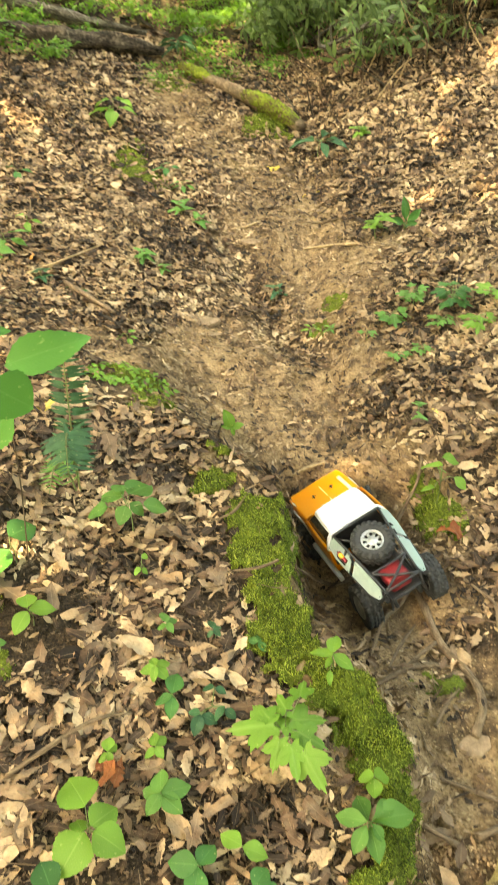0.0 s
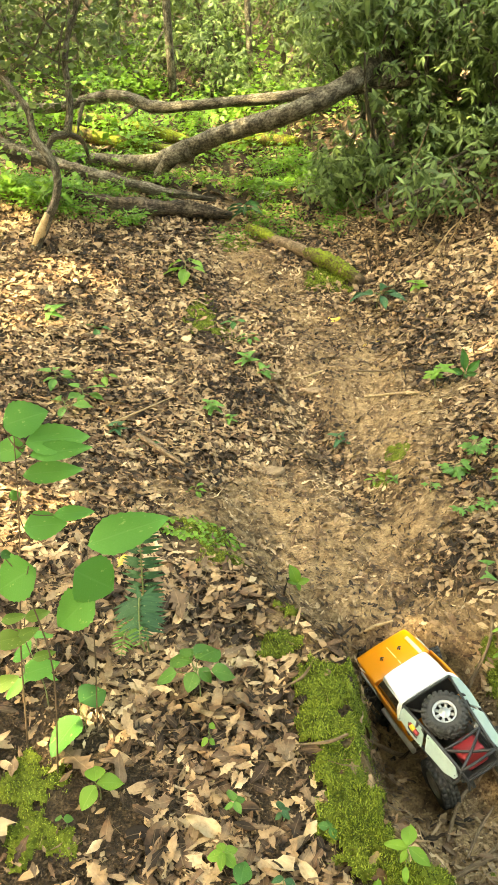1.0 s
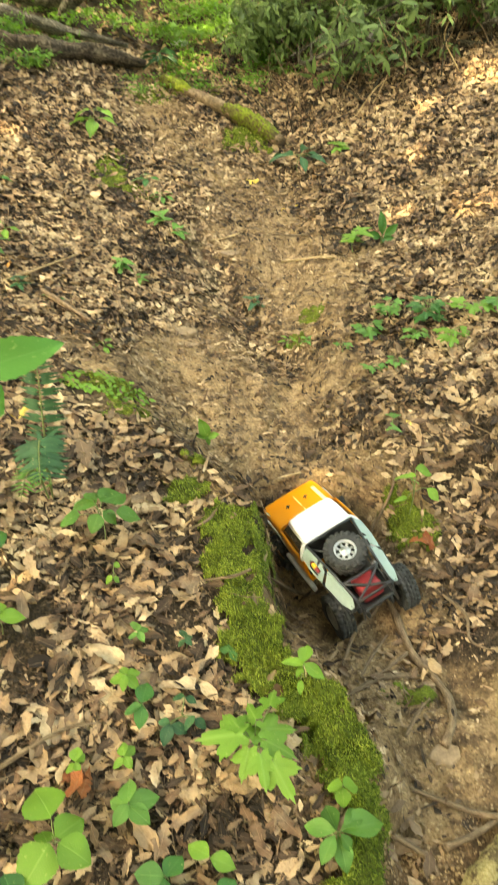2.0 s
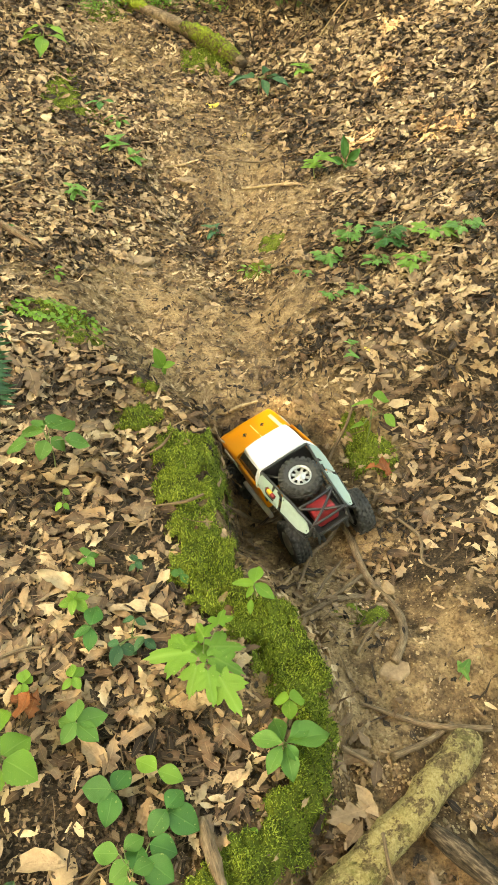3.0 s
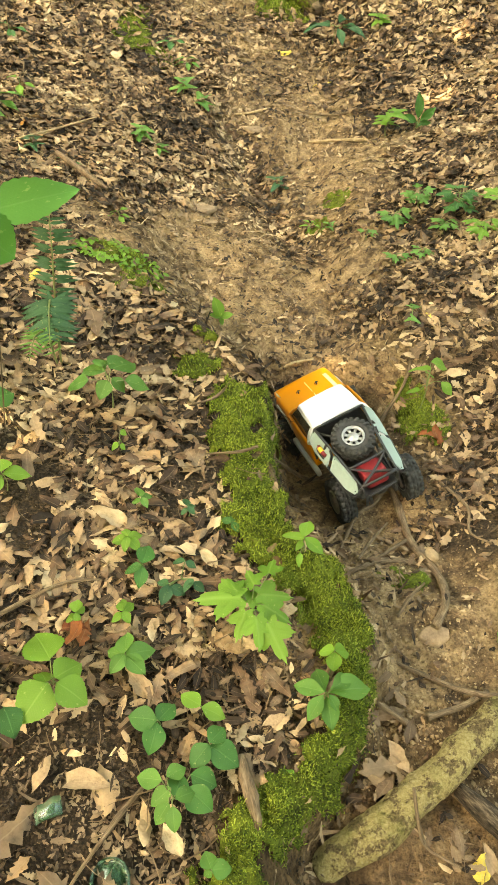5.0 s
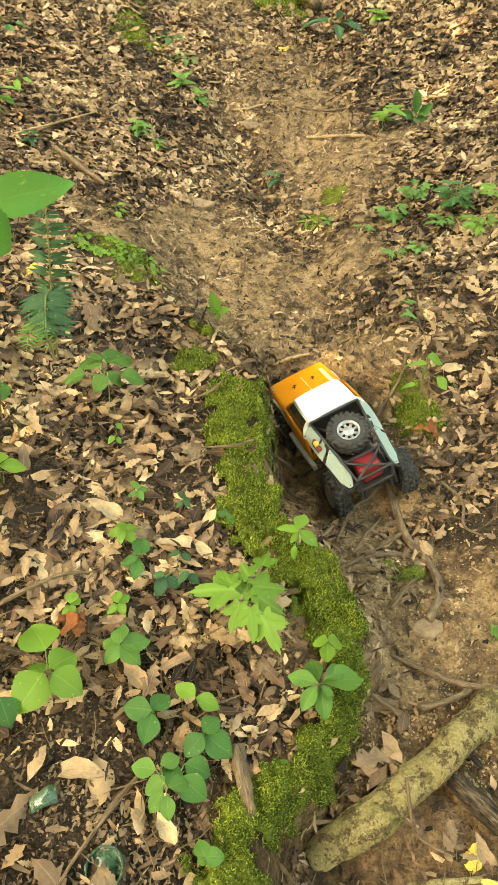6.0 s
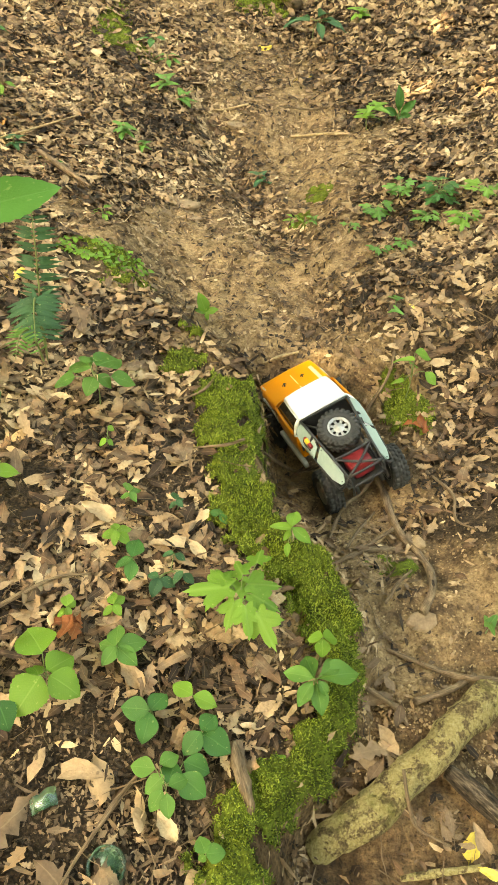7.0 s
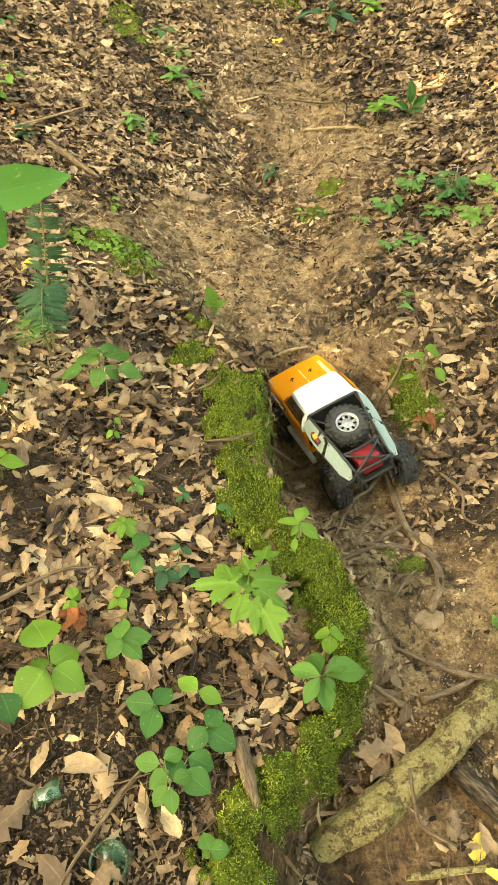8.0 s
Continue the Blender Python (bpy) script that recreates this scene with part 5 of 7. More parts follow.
plant("seedling", "many-leaved seedling with bright and deep green leaves", MIDGREEN, "ovate", .7, 0.025, 0.360, 0.07, [(0.014, 0.374, -0.026, 0.383), (0.020, 0.380, 0.048, 0.400), (0.027, 0.367, -0.003, 0.346), (0.034, 0.349, 0.063, 0.365), (0.031, 0.341, 0.034, 0.309), (0.025, 0.347, 0.006, 0.321)])
plant("seedling", "deep green vine seedling beside the moss", DEEP, "ovate", .85, 0.045, 0.370, 0.06, [(0.032, 0.355, 0.042, 0.391), (0.049, 0.368, 0.086, 0.338), (0.054, 0.388, 0.094, 0.375)])
plant("seedling", "small round-leaved seedling in the moss", MIDGREEN, "heart", .85, 0.086, 0.269, 0.04, [(0.086, 0.269, 0.076, 0.295), (0.086, 0.269, 0.102, 0.284), (0.086, 0.269, 0.075, 0.263), (0.086, 0.269, 0.116, 0.271)])
plant("seedling", "leafy green seedling with elliptical leaves on the moss", MIDGREEN, "ellipse", .55, 0.261, 0.504, 0.07, [(0.257, 0.504, 0.209, 0.523), (0.256, 0.501, 0.229, 0.466), (0.261, 0.501, 0.270, 0.451), (0.263, 0.501, 0.281, 0.477), (0.263, 0.504, 0.341, 0.527), (0.260, 0.508, 0.249, 0.559), (0.270, 0.508, 0.307, 0.540)])
plant("seedling", "upright bright green seedling on the moss", BRIGHT, "ovate", .8, 0.273, 0.553, 0.11, [(0.273, 0.553, 0.248, 0.559), (0.273, 0.553, 0.302, 0.562), (0.273, 0.553, 0.272, 0.528)])
plant("seedling", "tiny two-leaved green seedling in the moss", BRIGHT, "heart", .9, 0.208, 0.396, 0.02, [(0.208, 0.396, 0.193, 0.407), (0.208, 0.396, 0.227, 0.394)])
plant("seedling", "tall thin seedling with pale green leaves on moss", BRIGHT, "ovate", .65, 0.620, 1.394, 0.14, [(0.632, 1.441, 0.687, 1.448), (0.628, 1.418, 0.578, 1.447), (0.614, 1.408, 0.645, 1.424), (0.584, 1.334, 0.553, 1.352), (0.644, 1.370, 0.677, 1.346)])
plant("seedling", "bushy light green seedling beside the fern", MIDGREEN, "heart", .85, -0.151, 1.184, 0.12, [(-0.147, 1.203, -0.1, 1.262), (-0.159, 1.202, -0.219, 1.24), (-0.115, 1.176, -0.06, 1.183), (-0.190, 1.168, -0.24, 1.165), (-0.150, 1.171, -0.167, 1.135), (-0.143, 1.185, -0.112, 1.165), (-0.165, 1.21, -0.16, 1.27)])
pale = thing("seedling", "small pale seedling on the clay trail", "seedling", "seedlings on the forest floor")
foot = spot(0.087, 1.69, -0.003)
part("stem", tube([foot, foot + (0.001, 0, 0.02), foot + (0, 0, 0.035)], [0.0016, 0.0013, 0.001], 6, 3), STALK, pale)
for bx, by, bz in ((-0.016, 0.012, 0.09), (0.034, -0.006, 0.052), (0.006, -0.02, 0.022), (-0.03, 0.0, 0.045)):
    leaf_between(pale, "ovate", BRIGHT, foot + (0, 0, 0.032), foot + (bx, by, bz), 0.6, (0, -0.35, 1))
plant("seedling", "small seedling with lobed leaves at the trail side", MIDGREEN, "tri", 1, 0.605, 1.608, 0.06, [(0.598, 1.581, 0.626, 1.566), (0.598, 1.581, 0.578, 1.583), (0.613, 1.638, 0.597, 1.669), (0.613, 1.632, 0.641, 1.645)])
plant("seedling", "small green seedling beside a stone", MIDGREEN, "tri", 1, 0.634, 0.676, 0.05, [(0.636, 0.678, 0.656, 0.700), (0.633, 0.673, 0.640, 0.653), (0.632, 0.678, 0.634, 0.705)])
plant("seedling", "broad heart-leaved green seedling in a sunny spot", DEEP, "heart", .95, -0.387, 1.087, 0.07, [(-0.390, 1.104, -0.344, 1.153), (-0.383, 1.070, -0.438, 1.000)])
plant("seedling", "three-leaved pale green seedling in dry leaves", BRIGHT, "ovate", .8, -0.325, 0.928, 0.06, [(-0.324, 0.930, -0.339, 0.977), (-0.324, 0.928, -0.272, 0.940), (-0.326, 0.927, -0.349, 0.886)])
plant("seedling", "tiny two-leaved seedling in moss", MIDGREEN, "heart", .8, -0.377, 0.866, 0.04, [(-0.378, 0.866, -0.395, 0.869), (-0.376, 0.866, -0.358, 0.872)])
plant("seedling", "broad-leaved green seedling beside the tall plant", BROAD, "heart", .8, -0.479, 1.143, 0.14, [(-0.460, 1.118, -0.522, 1.159), (-0.453, 1.111, -0.426, 1.125), (-0.499, 1.181, -0.559, 1.209), (-0.495, 1.212, -0.474, 1.259), (-0.488, 1.094, -0.535, 1.080)])


def rosette(name, label, category, group, x, y, tall, count, length, kind, mat, aspect=0.5, spread=1.0, seed=0, tiers=1):
    """A plant with leaves all round its stem in one or more tiers."""
    q = np.random.default_rng(seed)
    root = thing(name, label, category, group)
    foot = spot(x, y, -0.005)
    top = foot + (q.normal(0, 0.1) * tall, q.normal(0, 0.1) * tall, tall)
    part("stem", tube([foot, (foot + top) / 2 + q.normal(0, 0.004, 3), top], [0.0025, 0.002, 0.0012], 6, 3), STALK, root)
    for n in range(count):
        a = 2.4 * n + q.normal(0, 0.3)
        h = top if tiers == 1 else foot + (top - foot) * (0.35 + 0.65 * (n % tiers + 1) / tiers)
        ahead = np.array([np.cos(a), np.sin(a), 0])
        size = length * q.uniform(0.7, 1.2)
        p = h + ahead * size * 0.25 * spread
        part("leaf_stalk", tube([h - (0, 0, 0.004), (h + p) / 2, p], [0.0012, 0.001, 0.0008], 5, 2), STALK, root)
        leaf_between(root, kind, mat, p, p + ahead * size + (0, 0, q.uniform(-0.35, 0.1) * size), aspect, (q.normal(0, 0.15), q.normal(0, 0.15), 1))
    return root


LOW = "low green seedlings on the leafy slope"
for n, (x, y, tall, count, length, kind, mat) in enumerate([
        (0.64, 2.14, 0.06, 13, 0.036, "maple", MIDGREEN), (0.73, 2.2, 0.07, 14, 0.036, "maple", MIDGREEN), (0.82, 2.1, 0.085, 18, 0.042, "maple", DEEP),
        (0.612, 1.925, 0.05, 8, 0.026, "maple", MIDGREEN), (0.69, 1.915, 0.04, 8, 0.026, "maple", MIDGREEN), (0.93, 2.03, 0.07, 10, 0.046, "maple", BRIGHT),
        (0.77, 2.02, 0.05, 9, 0.032, "maple", MIDGREEN), (0.86, 1.92, 0.06, 10, 0.04, "maple", BRIGHT), (1.02, 2.02, 0.06, 8, 0.04, "maple", MIDGREEN), (0.55, 2.08, 0.04, 6, 0.024, "maple", MIDGREEN)]):
    rosette("seedling", "cluster of small lobed green leaves on the slope", "seedling", LOW, x, y, tall, count, length, kind, mat, 0.45, 2.6, 500 + n, 3)
broad = thing("broad_leaf_plant", "broad glossy upright dark green leaves beside the trail", "plant", LOW)
foot = spot(0.835, 2.82)
for dx, dy, dz, aspect in ((-0.008, 0.014, 0.1, 0.4), (0.055, -0.01, 0.055, 0.46), (-0.06, -0.02, 0.03, 0.46), (0.035, -0.04, 0.012, 0.5), (-0.005, -0.05, 0.01, 0.46)):
    base = foot + (dx * 0.12, dy * 0.12, 0.02 + dz * 0.2)
    part("leaf_stalk", tube([foot, (foot + base) / 2, base], [0.003, 0.0025, 0.002], 6, 2), STALK, broad)
    leaf_between(broad, "ellipse", DEEP, base, foot + (dx, dy, dz + 0.03), aspect, (0.0, -0.85, 0.5))
rosette("seedling", "small bright green seedlings beside the trail", "seedling", LOW, 0.72, 2.82, 0.1, 10, 0.06, "tri", BRIGHT, 0.5, 1, 521, 3)
rosette("seedling", "drooping blue-green leaves at the upper trail", "seedling", LOW, 0.6, 3.7, 0.1, 6, 0.13, "ellipse", TEAL, 0.4, 1, 522)
for n, (x, y, tall, count, length, kind, mat) in enumerate([
        (-0.84, 2.73, 0.07, 6, 0.07, "ovate", MIDGREEN), (-0.7, 2.63, 0.06, 5, 0.075, "ovate", MIDGREEN), (-0.75, 2.52, 0.05, 4, 0.08, "ellipse", MIDGREEN), (-0.66, 2.82, 0.06, 3, 0.06, "ovate", BRIGHT),
        (-0.22, 2.7, 0.05, 8, 0.045, "tri", MIDGREEN), (-0.15, 2.66, 0.04, 5, 0.04, "tri", MIDGREEN), (-0.406, 3.93, 0.12, 7, 0.11, "ellipse", BRIGHT), (-0.44, 2.36, 0.03, 3, 0.06, "ovate", DEEP),
        (-0.226, 2.04, 0.04, 5, 0.035, "heart", BRIGHT), (-0.08, 3.17, 0.06, 7, 0.06, "tri", MIDGREEN), (0.0, 3.1, 0.05, 5, 0.05, "tri", MIDGREEN), (-0.78, 3.25, 0.04, 3, 0.07, "ellipse", DEEP),
        (0.39, 2.3, 0.03, 6, 0.03, "heart", BRIGHT), (0.46, 2.24, 0.03, 5, 0.03, "tri", MIDGREEN), (0.8, 3.7, 0.06, 6, 0.06, "tri", BRIGHT), (-0.15, 3.55, 0.05, 5, 0.06, "ovate", DEEP), (-0.07, 3.4, 0.05, 5, 0.06, "ovate", MIDGREEN),
        (-1.0, 3.3, 0.06, 4, 0.07, "tri", MIDGREEN), (-0.55, 2.42, 0.05, 5, 0.05, "tri", TEAL), (0.3, 2.62, 0.05, 4, 0.05, "tri", TEAL)]):
    rosette("seedling", "low green seedling among dry leaves", "seedling", LOW, x, y, tall, count, length, kind, mat, 0.5, 1, 540 + n, 2)
q = np.random.default_rng(61)
for n in range(34):
    a, d = q.uniform(0, 6.28), math.sqrt(q.random())
    rosette("seedling", "tiny bright green seedlings crowded on moss", "seedling", "bright seedlings on a moss patch", -0.2 + 0.12 * d * math.cos(a), 1.8 + 0.05 * d * math.sin(a), 0.014, 5, 0.016, "heart", BRIGHT, 0.9, 1, 580 + n)

# tall broad-leaved plant
tall = thing("broad_leaf_sapling", "tall sapling with large toothed light green leaves", "plant")
part("stem", tube([spot(-0.5, 1.05), (-0.45, 1.05, 0.5), (-0.398, 1.05, 0.725), (-0.379, 1.07, 0.842), (-0.366, 1.09, 0.95)], [0.0019, 0.0016, 0.0013, 0.0011, 0.0008], 8, 5), RED_STALK, tall)
part("stem", tube([spot(-0.42, 0.98), (-0.361, 0.97, 0.53), (-0.352, 0.95, 0.736), (-0.34, 0.95, 0.79)], [0.0018, 0.0015, 0.0012, 0.0008], 8, 5), RED_STALK, tall)
part("stem", tube([spot(-0.36, 1.08), (-0.31, 1.06, 0.5), (-0.27, 1.0, 0.73)], [0.0016, 0.0013, 0.0009], 8, 5), RED_STALK, tall)
for a, b, aspect, mat in [
    ((-0.278, 1.060, 0.740), (-0.137, 1.080, 0.778), 0.46, BROAD),
    ((-0.384, 1.100, 0.962), (-0.313, 1.120, 0.978), 0.85, BROAD),
    ((-0.355, 1.100, 0.928), (-0.251, 1.120, 0.927), 0.5, BROAD),
    ((-0.349, 1.090, 0.910), (-0.247, 1.100, 0.917), 0.33, BROAD),
    ((-0.370, 1.090, 0.871), (-0.270, 1.100, 0.874), 0.38, BROAD),
    ((-0.356, 1.100, 0.922), (-0.426, 1.100, 0.910), 0.6, BROAD),
    ((-0.331, 1.080, 0.793), (-0.263, 1.100, 0.784), 0.38, BROAD),
    ((-0.385, 1.070, 0.777), (-0.312, 1.080, 0.776), 0.7, BROAD),
    ((-0.261, 0.930, 0.794), (-0.207, 0.950, 0.726), 0.9, BROAD),
    ((-0.245, 0.940, 0.735), (-0.324, 0.930, 0.668), 0.65, BROAD),
    ((-0.330, 0.950, 0.787), (-0.418, 0.950, 0.737), 0.75, BROAD),
    ((-0.400, 1.080, 0.836), (-0.379, 1.090, 0.834), 0.8, BROAD),
    ((-0.388, 0.970, 0.803), (-0.370, 0.970, 0.796), 0.8, DEEP),
    ((-0.456, 0.980, 0.597), (-0.385, 0.990, 0.604), 0.5, LIME),
    ((-0.387, 0.980, 0.652), (-0.345, 0.990, 0.655), 0.5, LIME),
    ((-0.487, 0.980, 0.483), (-0.440, 0.990, 0.498), 0.6, LIME),
    ((-0.421, 0.980, 0.515), (-0.358, 0.990, 0.529), 0.55, BROAD),
    ((-0.429, 0.980, 0.647), (-0.388, 0.990, 0.650), 0.45, LIME),
    ((-0.396, 0.980, 0.554), (-0.356, 0.990, 0.558), 0.45, LIME),
    ((-0.409, 0.980, 0.609), (-0.373, 0.990, 0.618), 0.5, LIME),
]:
    hub = min(((-0.44, 1.03, 0.5), (-0.41, 1.0, 0.6), (-0.37, 1.09, 0.93), (-0.385, 1.065, 0.82), (-0.35, 0.955, 0.76), (-0.275, 1.01, 0.72)), key=lambda p: (Vector(p) - Vector(a)).length)
    part("leaf_stalk", tube([hub, (Vector(hub) + Vector(a)) / 2 - Vector((0, 0, 0.006)), a], [0.0012, 0.001, 0.0009], 5, 3), RED_STALK, tall)
    leaf_between(tall, "heart", mat, a, b, aspect, (0.05, -0.75, 0.7))


LEAFLETS = {}


def frond(root, points, length, mat, pairs=24, seed=0, face=(0, -0.6, 0.8), lean=0.4):
    """A fern frond: a midrib with two rows of narrow leaflets, each a part of its own."""
    line = smoothed(points, 12)
    if mat.name not in LEAFLETS:
        v, f, uv = leaf_grid(oval(6, 0.095, 0.25), 0.15, 0.2, 0.2, 2)
        LEAFLETS[mat.name] = mesh_of("leaflet", v, f, mat, uv)
    q = np.random.default_rng(seed)
    rib = part("frond", tube(points, [0.0025, 0.002, 0.0008], 6, 6), STALK, root)
    for n in range(pairs):
        s = 0.14 + 0.86 * n / pairs
        i = min(int(s * (len(line) - 1)), len(line) - 2)
        p, ahead = Vector(line[i]), Vector(line[i + 1] - line[i]).normalized()
        side = ahead.cross(Vector(face)).normalized()
        size = length * min(1, 0.75 + s, 3.2 * (1.08 - s)) * q.uniform(0.88, 1.1)
        for sign in (1, -1):
            y = (side * sign + ahead * lean - Vector(face) * q.uniform(0, 0.25)).normalized()
            z = (Vector(face) - y * y.dot(Vector(face))).normalized()
            m = Matrix((y.cross(z) * size, y * size, z * size)).transposed().to_4x4()
            m.translation = p
            leaflet = new("leaflet", LEAFLETS[mat.name])
            leaflet.parent, leaflet.matrix_basis = rib, m


fern = thing("fern", "dark blue-green evergreen fern with an upright and an arching frond", "fern")
frond(fern, [spot(-0.285, 1.33), (-0.272, 1.33, 0.38), (-0.262, 1.34, 0.5), (-0.258, 1.36, 0.6)], 0.05, TEAL, 22, 1, (0, -0.9, 0.45), 0.12)
frond(fern, [spot(-0.28, 1.31), (-0.268, 1.28, 0.4), (-0.258, 1.22, 0.435), (-0.25, 1.15, 0.4)], 0.058, TEAL, 24, 2, (0, -0.35, 0.95), 0.2)
frond(fern, [spot(-0.285, 1.3), (-0.29, 1.27, 0.33), (-0.3, 1.22, 0.36), (-0.305, 1.17, 0.34)], 0.03, MIDGREEN, 14, 3, (0.1, -0.4, 0.9))


# ---- undergrowth round the fallen trees ----
def clump(label, seed, count, tall, size, mat, shape, spread=0.16):
    """A leafy clump: a few stems and many small leaves."""
    q = np.random.default_rng(seed)
    root = thing("undergrowth_plant", label, "plant", "undergrowth by the fallen trees")
    for n in range(3):
        a = q.uniform(0, 6.28)
        part("stem", tube([(0, 0, 0), (0.3 * spread * np.cos(a), 0.3 * spread * np.sin(a), tall * 0.5), (spread * 0.6 * np.cos(a), spread * 0.6 * np.sin(a), tall * 0.9)], [0.004, 0.003, 0.002], 5, 3), STALK, root)
    p = q.normal(0, 1, (count, 3)) * (spread, spread, tall * 0.25) + (0, 0, tall * 0.75)
    p[:, 2] = np.clip(p[:, 2], 0.02, None)
    n = np.tile([0.0, -0.25, 1.0], (count, 1))
    v, f, uv = scattered(shape, p, n, q.uniform(0.6, 1.2, count) * size, seed, 0.35)
    tagged(part("foliage", (v, f, uv), mat, root), kind="stuff")
    return root


FERNY = leaf_grid([0.02, 0.3, 0.1, 0.25, 0.07, 0.14, 0.01], 0.1, 0.35)
ROUNDED = leaf_grid([0.02, 0.36, 0.02], 0.15, 0.25)
NARROW = leaf_grid([0.02, 0.14, 0.115, 0.01], 0.12, 0.3)
KITE = leaf_grid([0.02, 0.24, 0.02], 0.0, 0.25, 0.0, 1)
kinds = [clump("bright green ferny undergrowth beside fallen logs", 60, 50, 0.2, 0.1, FRESH, FERNY), clump("bright green leafy undergrowth beside fallen logs", 61, 100, 0.24, 0.06, FRESH, ROUNDED),
         clump("tall bright green undergrowth beside fallen logs", 62, 130, 0.34, 0.065, FRESH, ROUNDED, 0.2), clump("low green undergrowth beside fallen logs", 63, 90, 0.1, 0.055, FRESH, ROUNDED, 0.14)]
q = np.random.default_rng(9)
areas = [(-1.9, -1.15, 4.3, 4.6, 52, 0.5, 0.8, (0, 1, 3)), (-1.15, -0.72, 4.32, 4.46, 16, 0.35, 0.5, (0, 3)), (-1.7, 0.0, 5.5, 7.6, 66, 0.7, 1.2, (0, 1, 2, 3)), (-0.6, 0.0, 4.45, 4.7, 5, 0.35, 0.5, (3, 0)), (-0.2, 0.45, 5.0, 6.2, 28, 0.5, 0.85, (0, 1, 3)),
         (-3.2, -1.6, 4.8, 7.5, 24, 0.9, 1.3, (0, 1, 2)), (-0.2, 0.9, 6.2, 7.8, 18, 0.8, 1.3, (1, 2)), (-4.0, 2.0, 7.5, 9.5, 20, 1.3, 1.9, (1, 2)), (-1.6, -0.3, 5.0, 5.5, 38, 0.4, 0.65, (0, 3)), (-1.5, -0.5, 4.68, 4.8, 18, 0.35, 0.55, (0, 3)), (-0.05, 0.5, 4.5, 4.95, 20, 0.3, 0.5, (3, 0)), (0.35, 0.75, 4.7, 5.1, 9, 0.35, 0.55, (3, 0)), (0.0, 0.65, 4.95, 5.6, 22, 0.5, 0.75, (0, 1, 3))]
placed = 0
for x0, x1, y0, y1, count, least, most, some in areas:
    for n in range(count):
        x, y, k = q.uniform(x0, x1), q.uniform(y0, y1), int(q.choice(some))
        m = Matrix.Translation(spot(x, y)) @ pose(0, 0, 0, 0, 0, q.uniform(0, 360)) @ Matrix.Scale(q.uniform(least, most), 4)
        if placed < 4:
            ob, k = kinds[placed], placed
            ob.matrix_basis = m
        else:
            copy_thing(kinds[k], m)
        placed += 1


rosette("seedling", "narrow blue-green leaves at the rotten log's end", "seedling", LOW, -0.1, 4.8, 0.1, 16, 0.13, "ellipse", TEAL, 0.14, 0.4, 523, 3)


# ---- bushes ----
def bush(name, label, centre, spans, whorls, leaf, mat, seed, per=6, stems=5, face=(0, -0.4, 1)):
    """A shrub: crooked stems from the ground, and whorls of leaves through an uneven volume."""
    q = np.random.default_rng(seed)
    root = thing(name, label, "bush", "shrubs")
    cx, cy, cz = centre
    for n in range(stems):
        a = q.uniform(0, 6.28)
        foot = spot(cx + q.normal(0, 0.3) * spans[0], cy + q.uniform(-0.1, 0.5) * spans[1])
        tip = np.array([cx + q.uniform(-0.8, 0.8) * spans[0], cy + q.uniform(-0.8, 0.8) * spans[1], cz + q.uniform(-0.2, 0.7) * spans[2]])
        part("branch", tube([foot, foot * 0.6 + tip * 0.4 + q.normal(0, 0.1, 3), foot * 0.25 + tip * 0.75 + q.normal(0, 0.1, 3), tip], [0.022, 0.016, 0.012, 0.005], 7, 4, 0.1, seed + n), BARK, root)
    d = q.normal(0, 1, (whorls, 3))
    d /= np.linalg.norm(d, axis=1, keepdims=True)
    lobe = 0.75 + 0.3 * np.sin(3 * d[:, 0] + seed) * np.cos(4 * d[:, 2]) + 0.2 * np.sin(7 * d[:, 1])
    knots = np.array(centre) + d[: whorls // 18] * (q.uniform(0.2, 1, whorls // 18) ** 0.45 * lobe[: whorls // 18])[:, None] * spans
    p = knots[q.integers(len(knots), size=whorls)] + q.normal(0, 0.09, (whorls, 3)) * (1.2, 1.2, 0.8)
    p = p[p[:, 2] > ground_z(p[:, 0], p[:, 1]) + 0.06]
    n = len(p)
    up = np.array(face) + 0.5 * (p - centre) / spans + q.normal(0, 0.42, (n, 3))
    up /= np.linalg.norm(up, axis=1, keepdims=True)
    ref = np.cross(up, q.normal(0, 1, (n, 3)))
    ref /= np.linalg.norm(ref, axis=1, keepdims=True)
    oth = np.cross(up, ref)
    k = np.arange(per)
    a = 2 * np.pi * k / per + q.uniform(0, 6.28, (n, 1)) + q.normal(0, 0.45, (n, per))
    along = ref[:, None] * np.cos(a)[..., None] + oth[:, None] * np.sin(a)[..., None] + up[:, None] * q.uniform(-0.7, 0.3, (n, per, 1)) - np.array([0, 0, 1]) * q.uniform(0, 0.3, (n, per, 1))
    along /= np.linalg.norm(along, axis=2, keepdims=True)
    side = np.cross(along, up[:, None])
    side /= np.linalg.norm(side, axis=2, keepdims=True)
    nor = np.cross(side, along)
    size = leaf * np.exp(q.normal(0, 0.2, (n, 1, 1, 1))) * q.uniform(0.7, 1.25, (n, per, 1, 1))
    s = NARROW if name == "rhododendron_bush" else KITE
    c = s[0]
    v = p[:, None, None] + size * (c[:, :1] * side[:, :, None] + (c[:, 1:2] + 0.12) * along[:, :, None] + c[:, 2:] * nor[:, :, None])
    f = s[1][None] + (np.arange(n * per) * len(c))[:, None, None]
    tagged(part("foliage", (v.reshape(-1, 3), f.reshape(-1, 4), np.tile(s[2], (n * per, 1))), mat, root), kind="stuff")
    return root


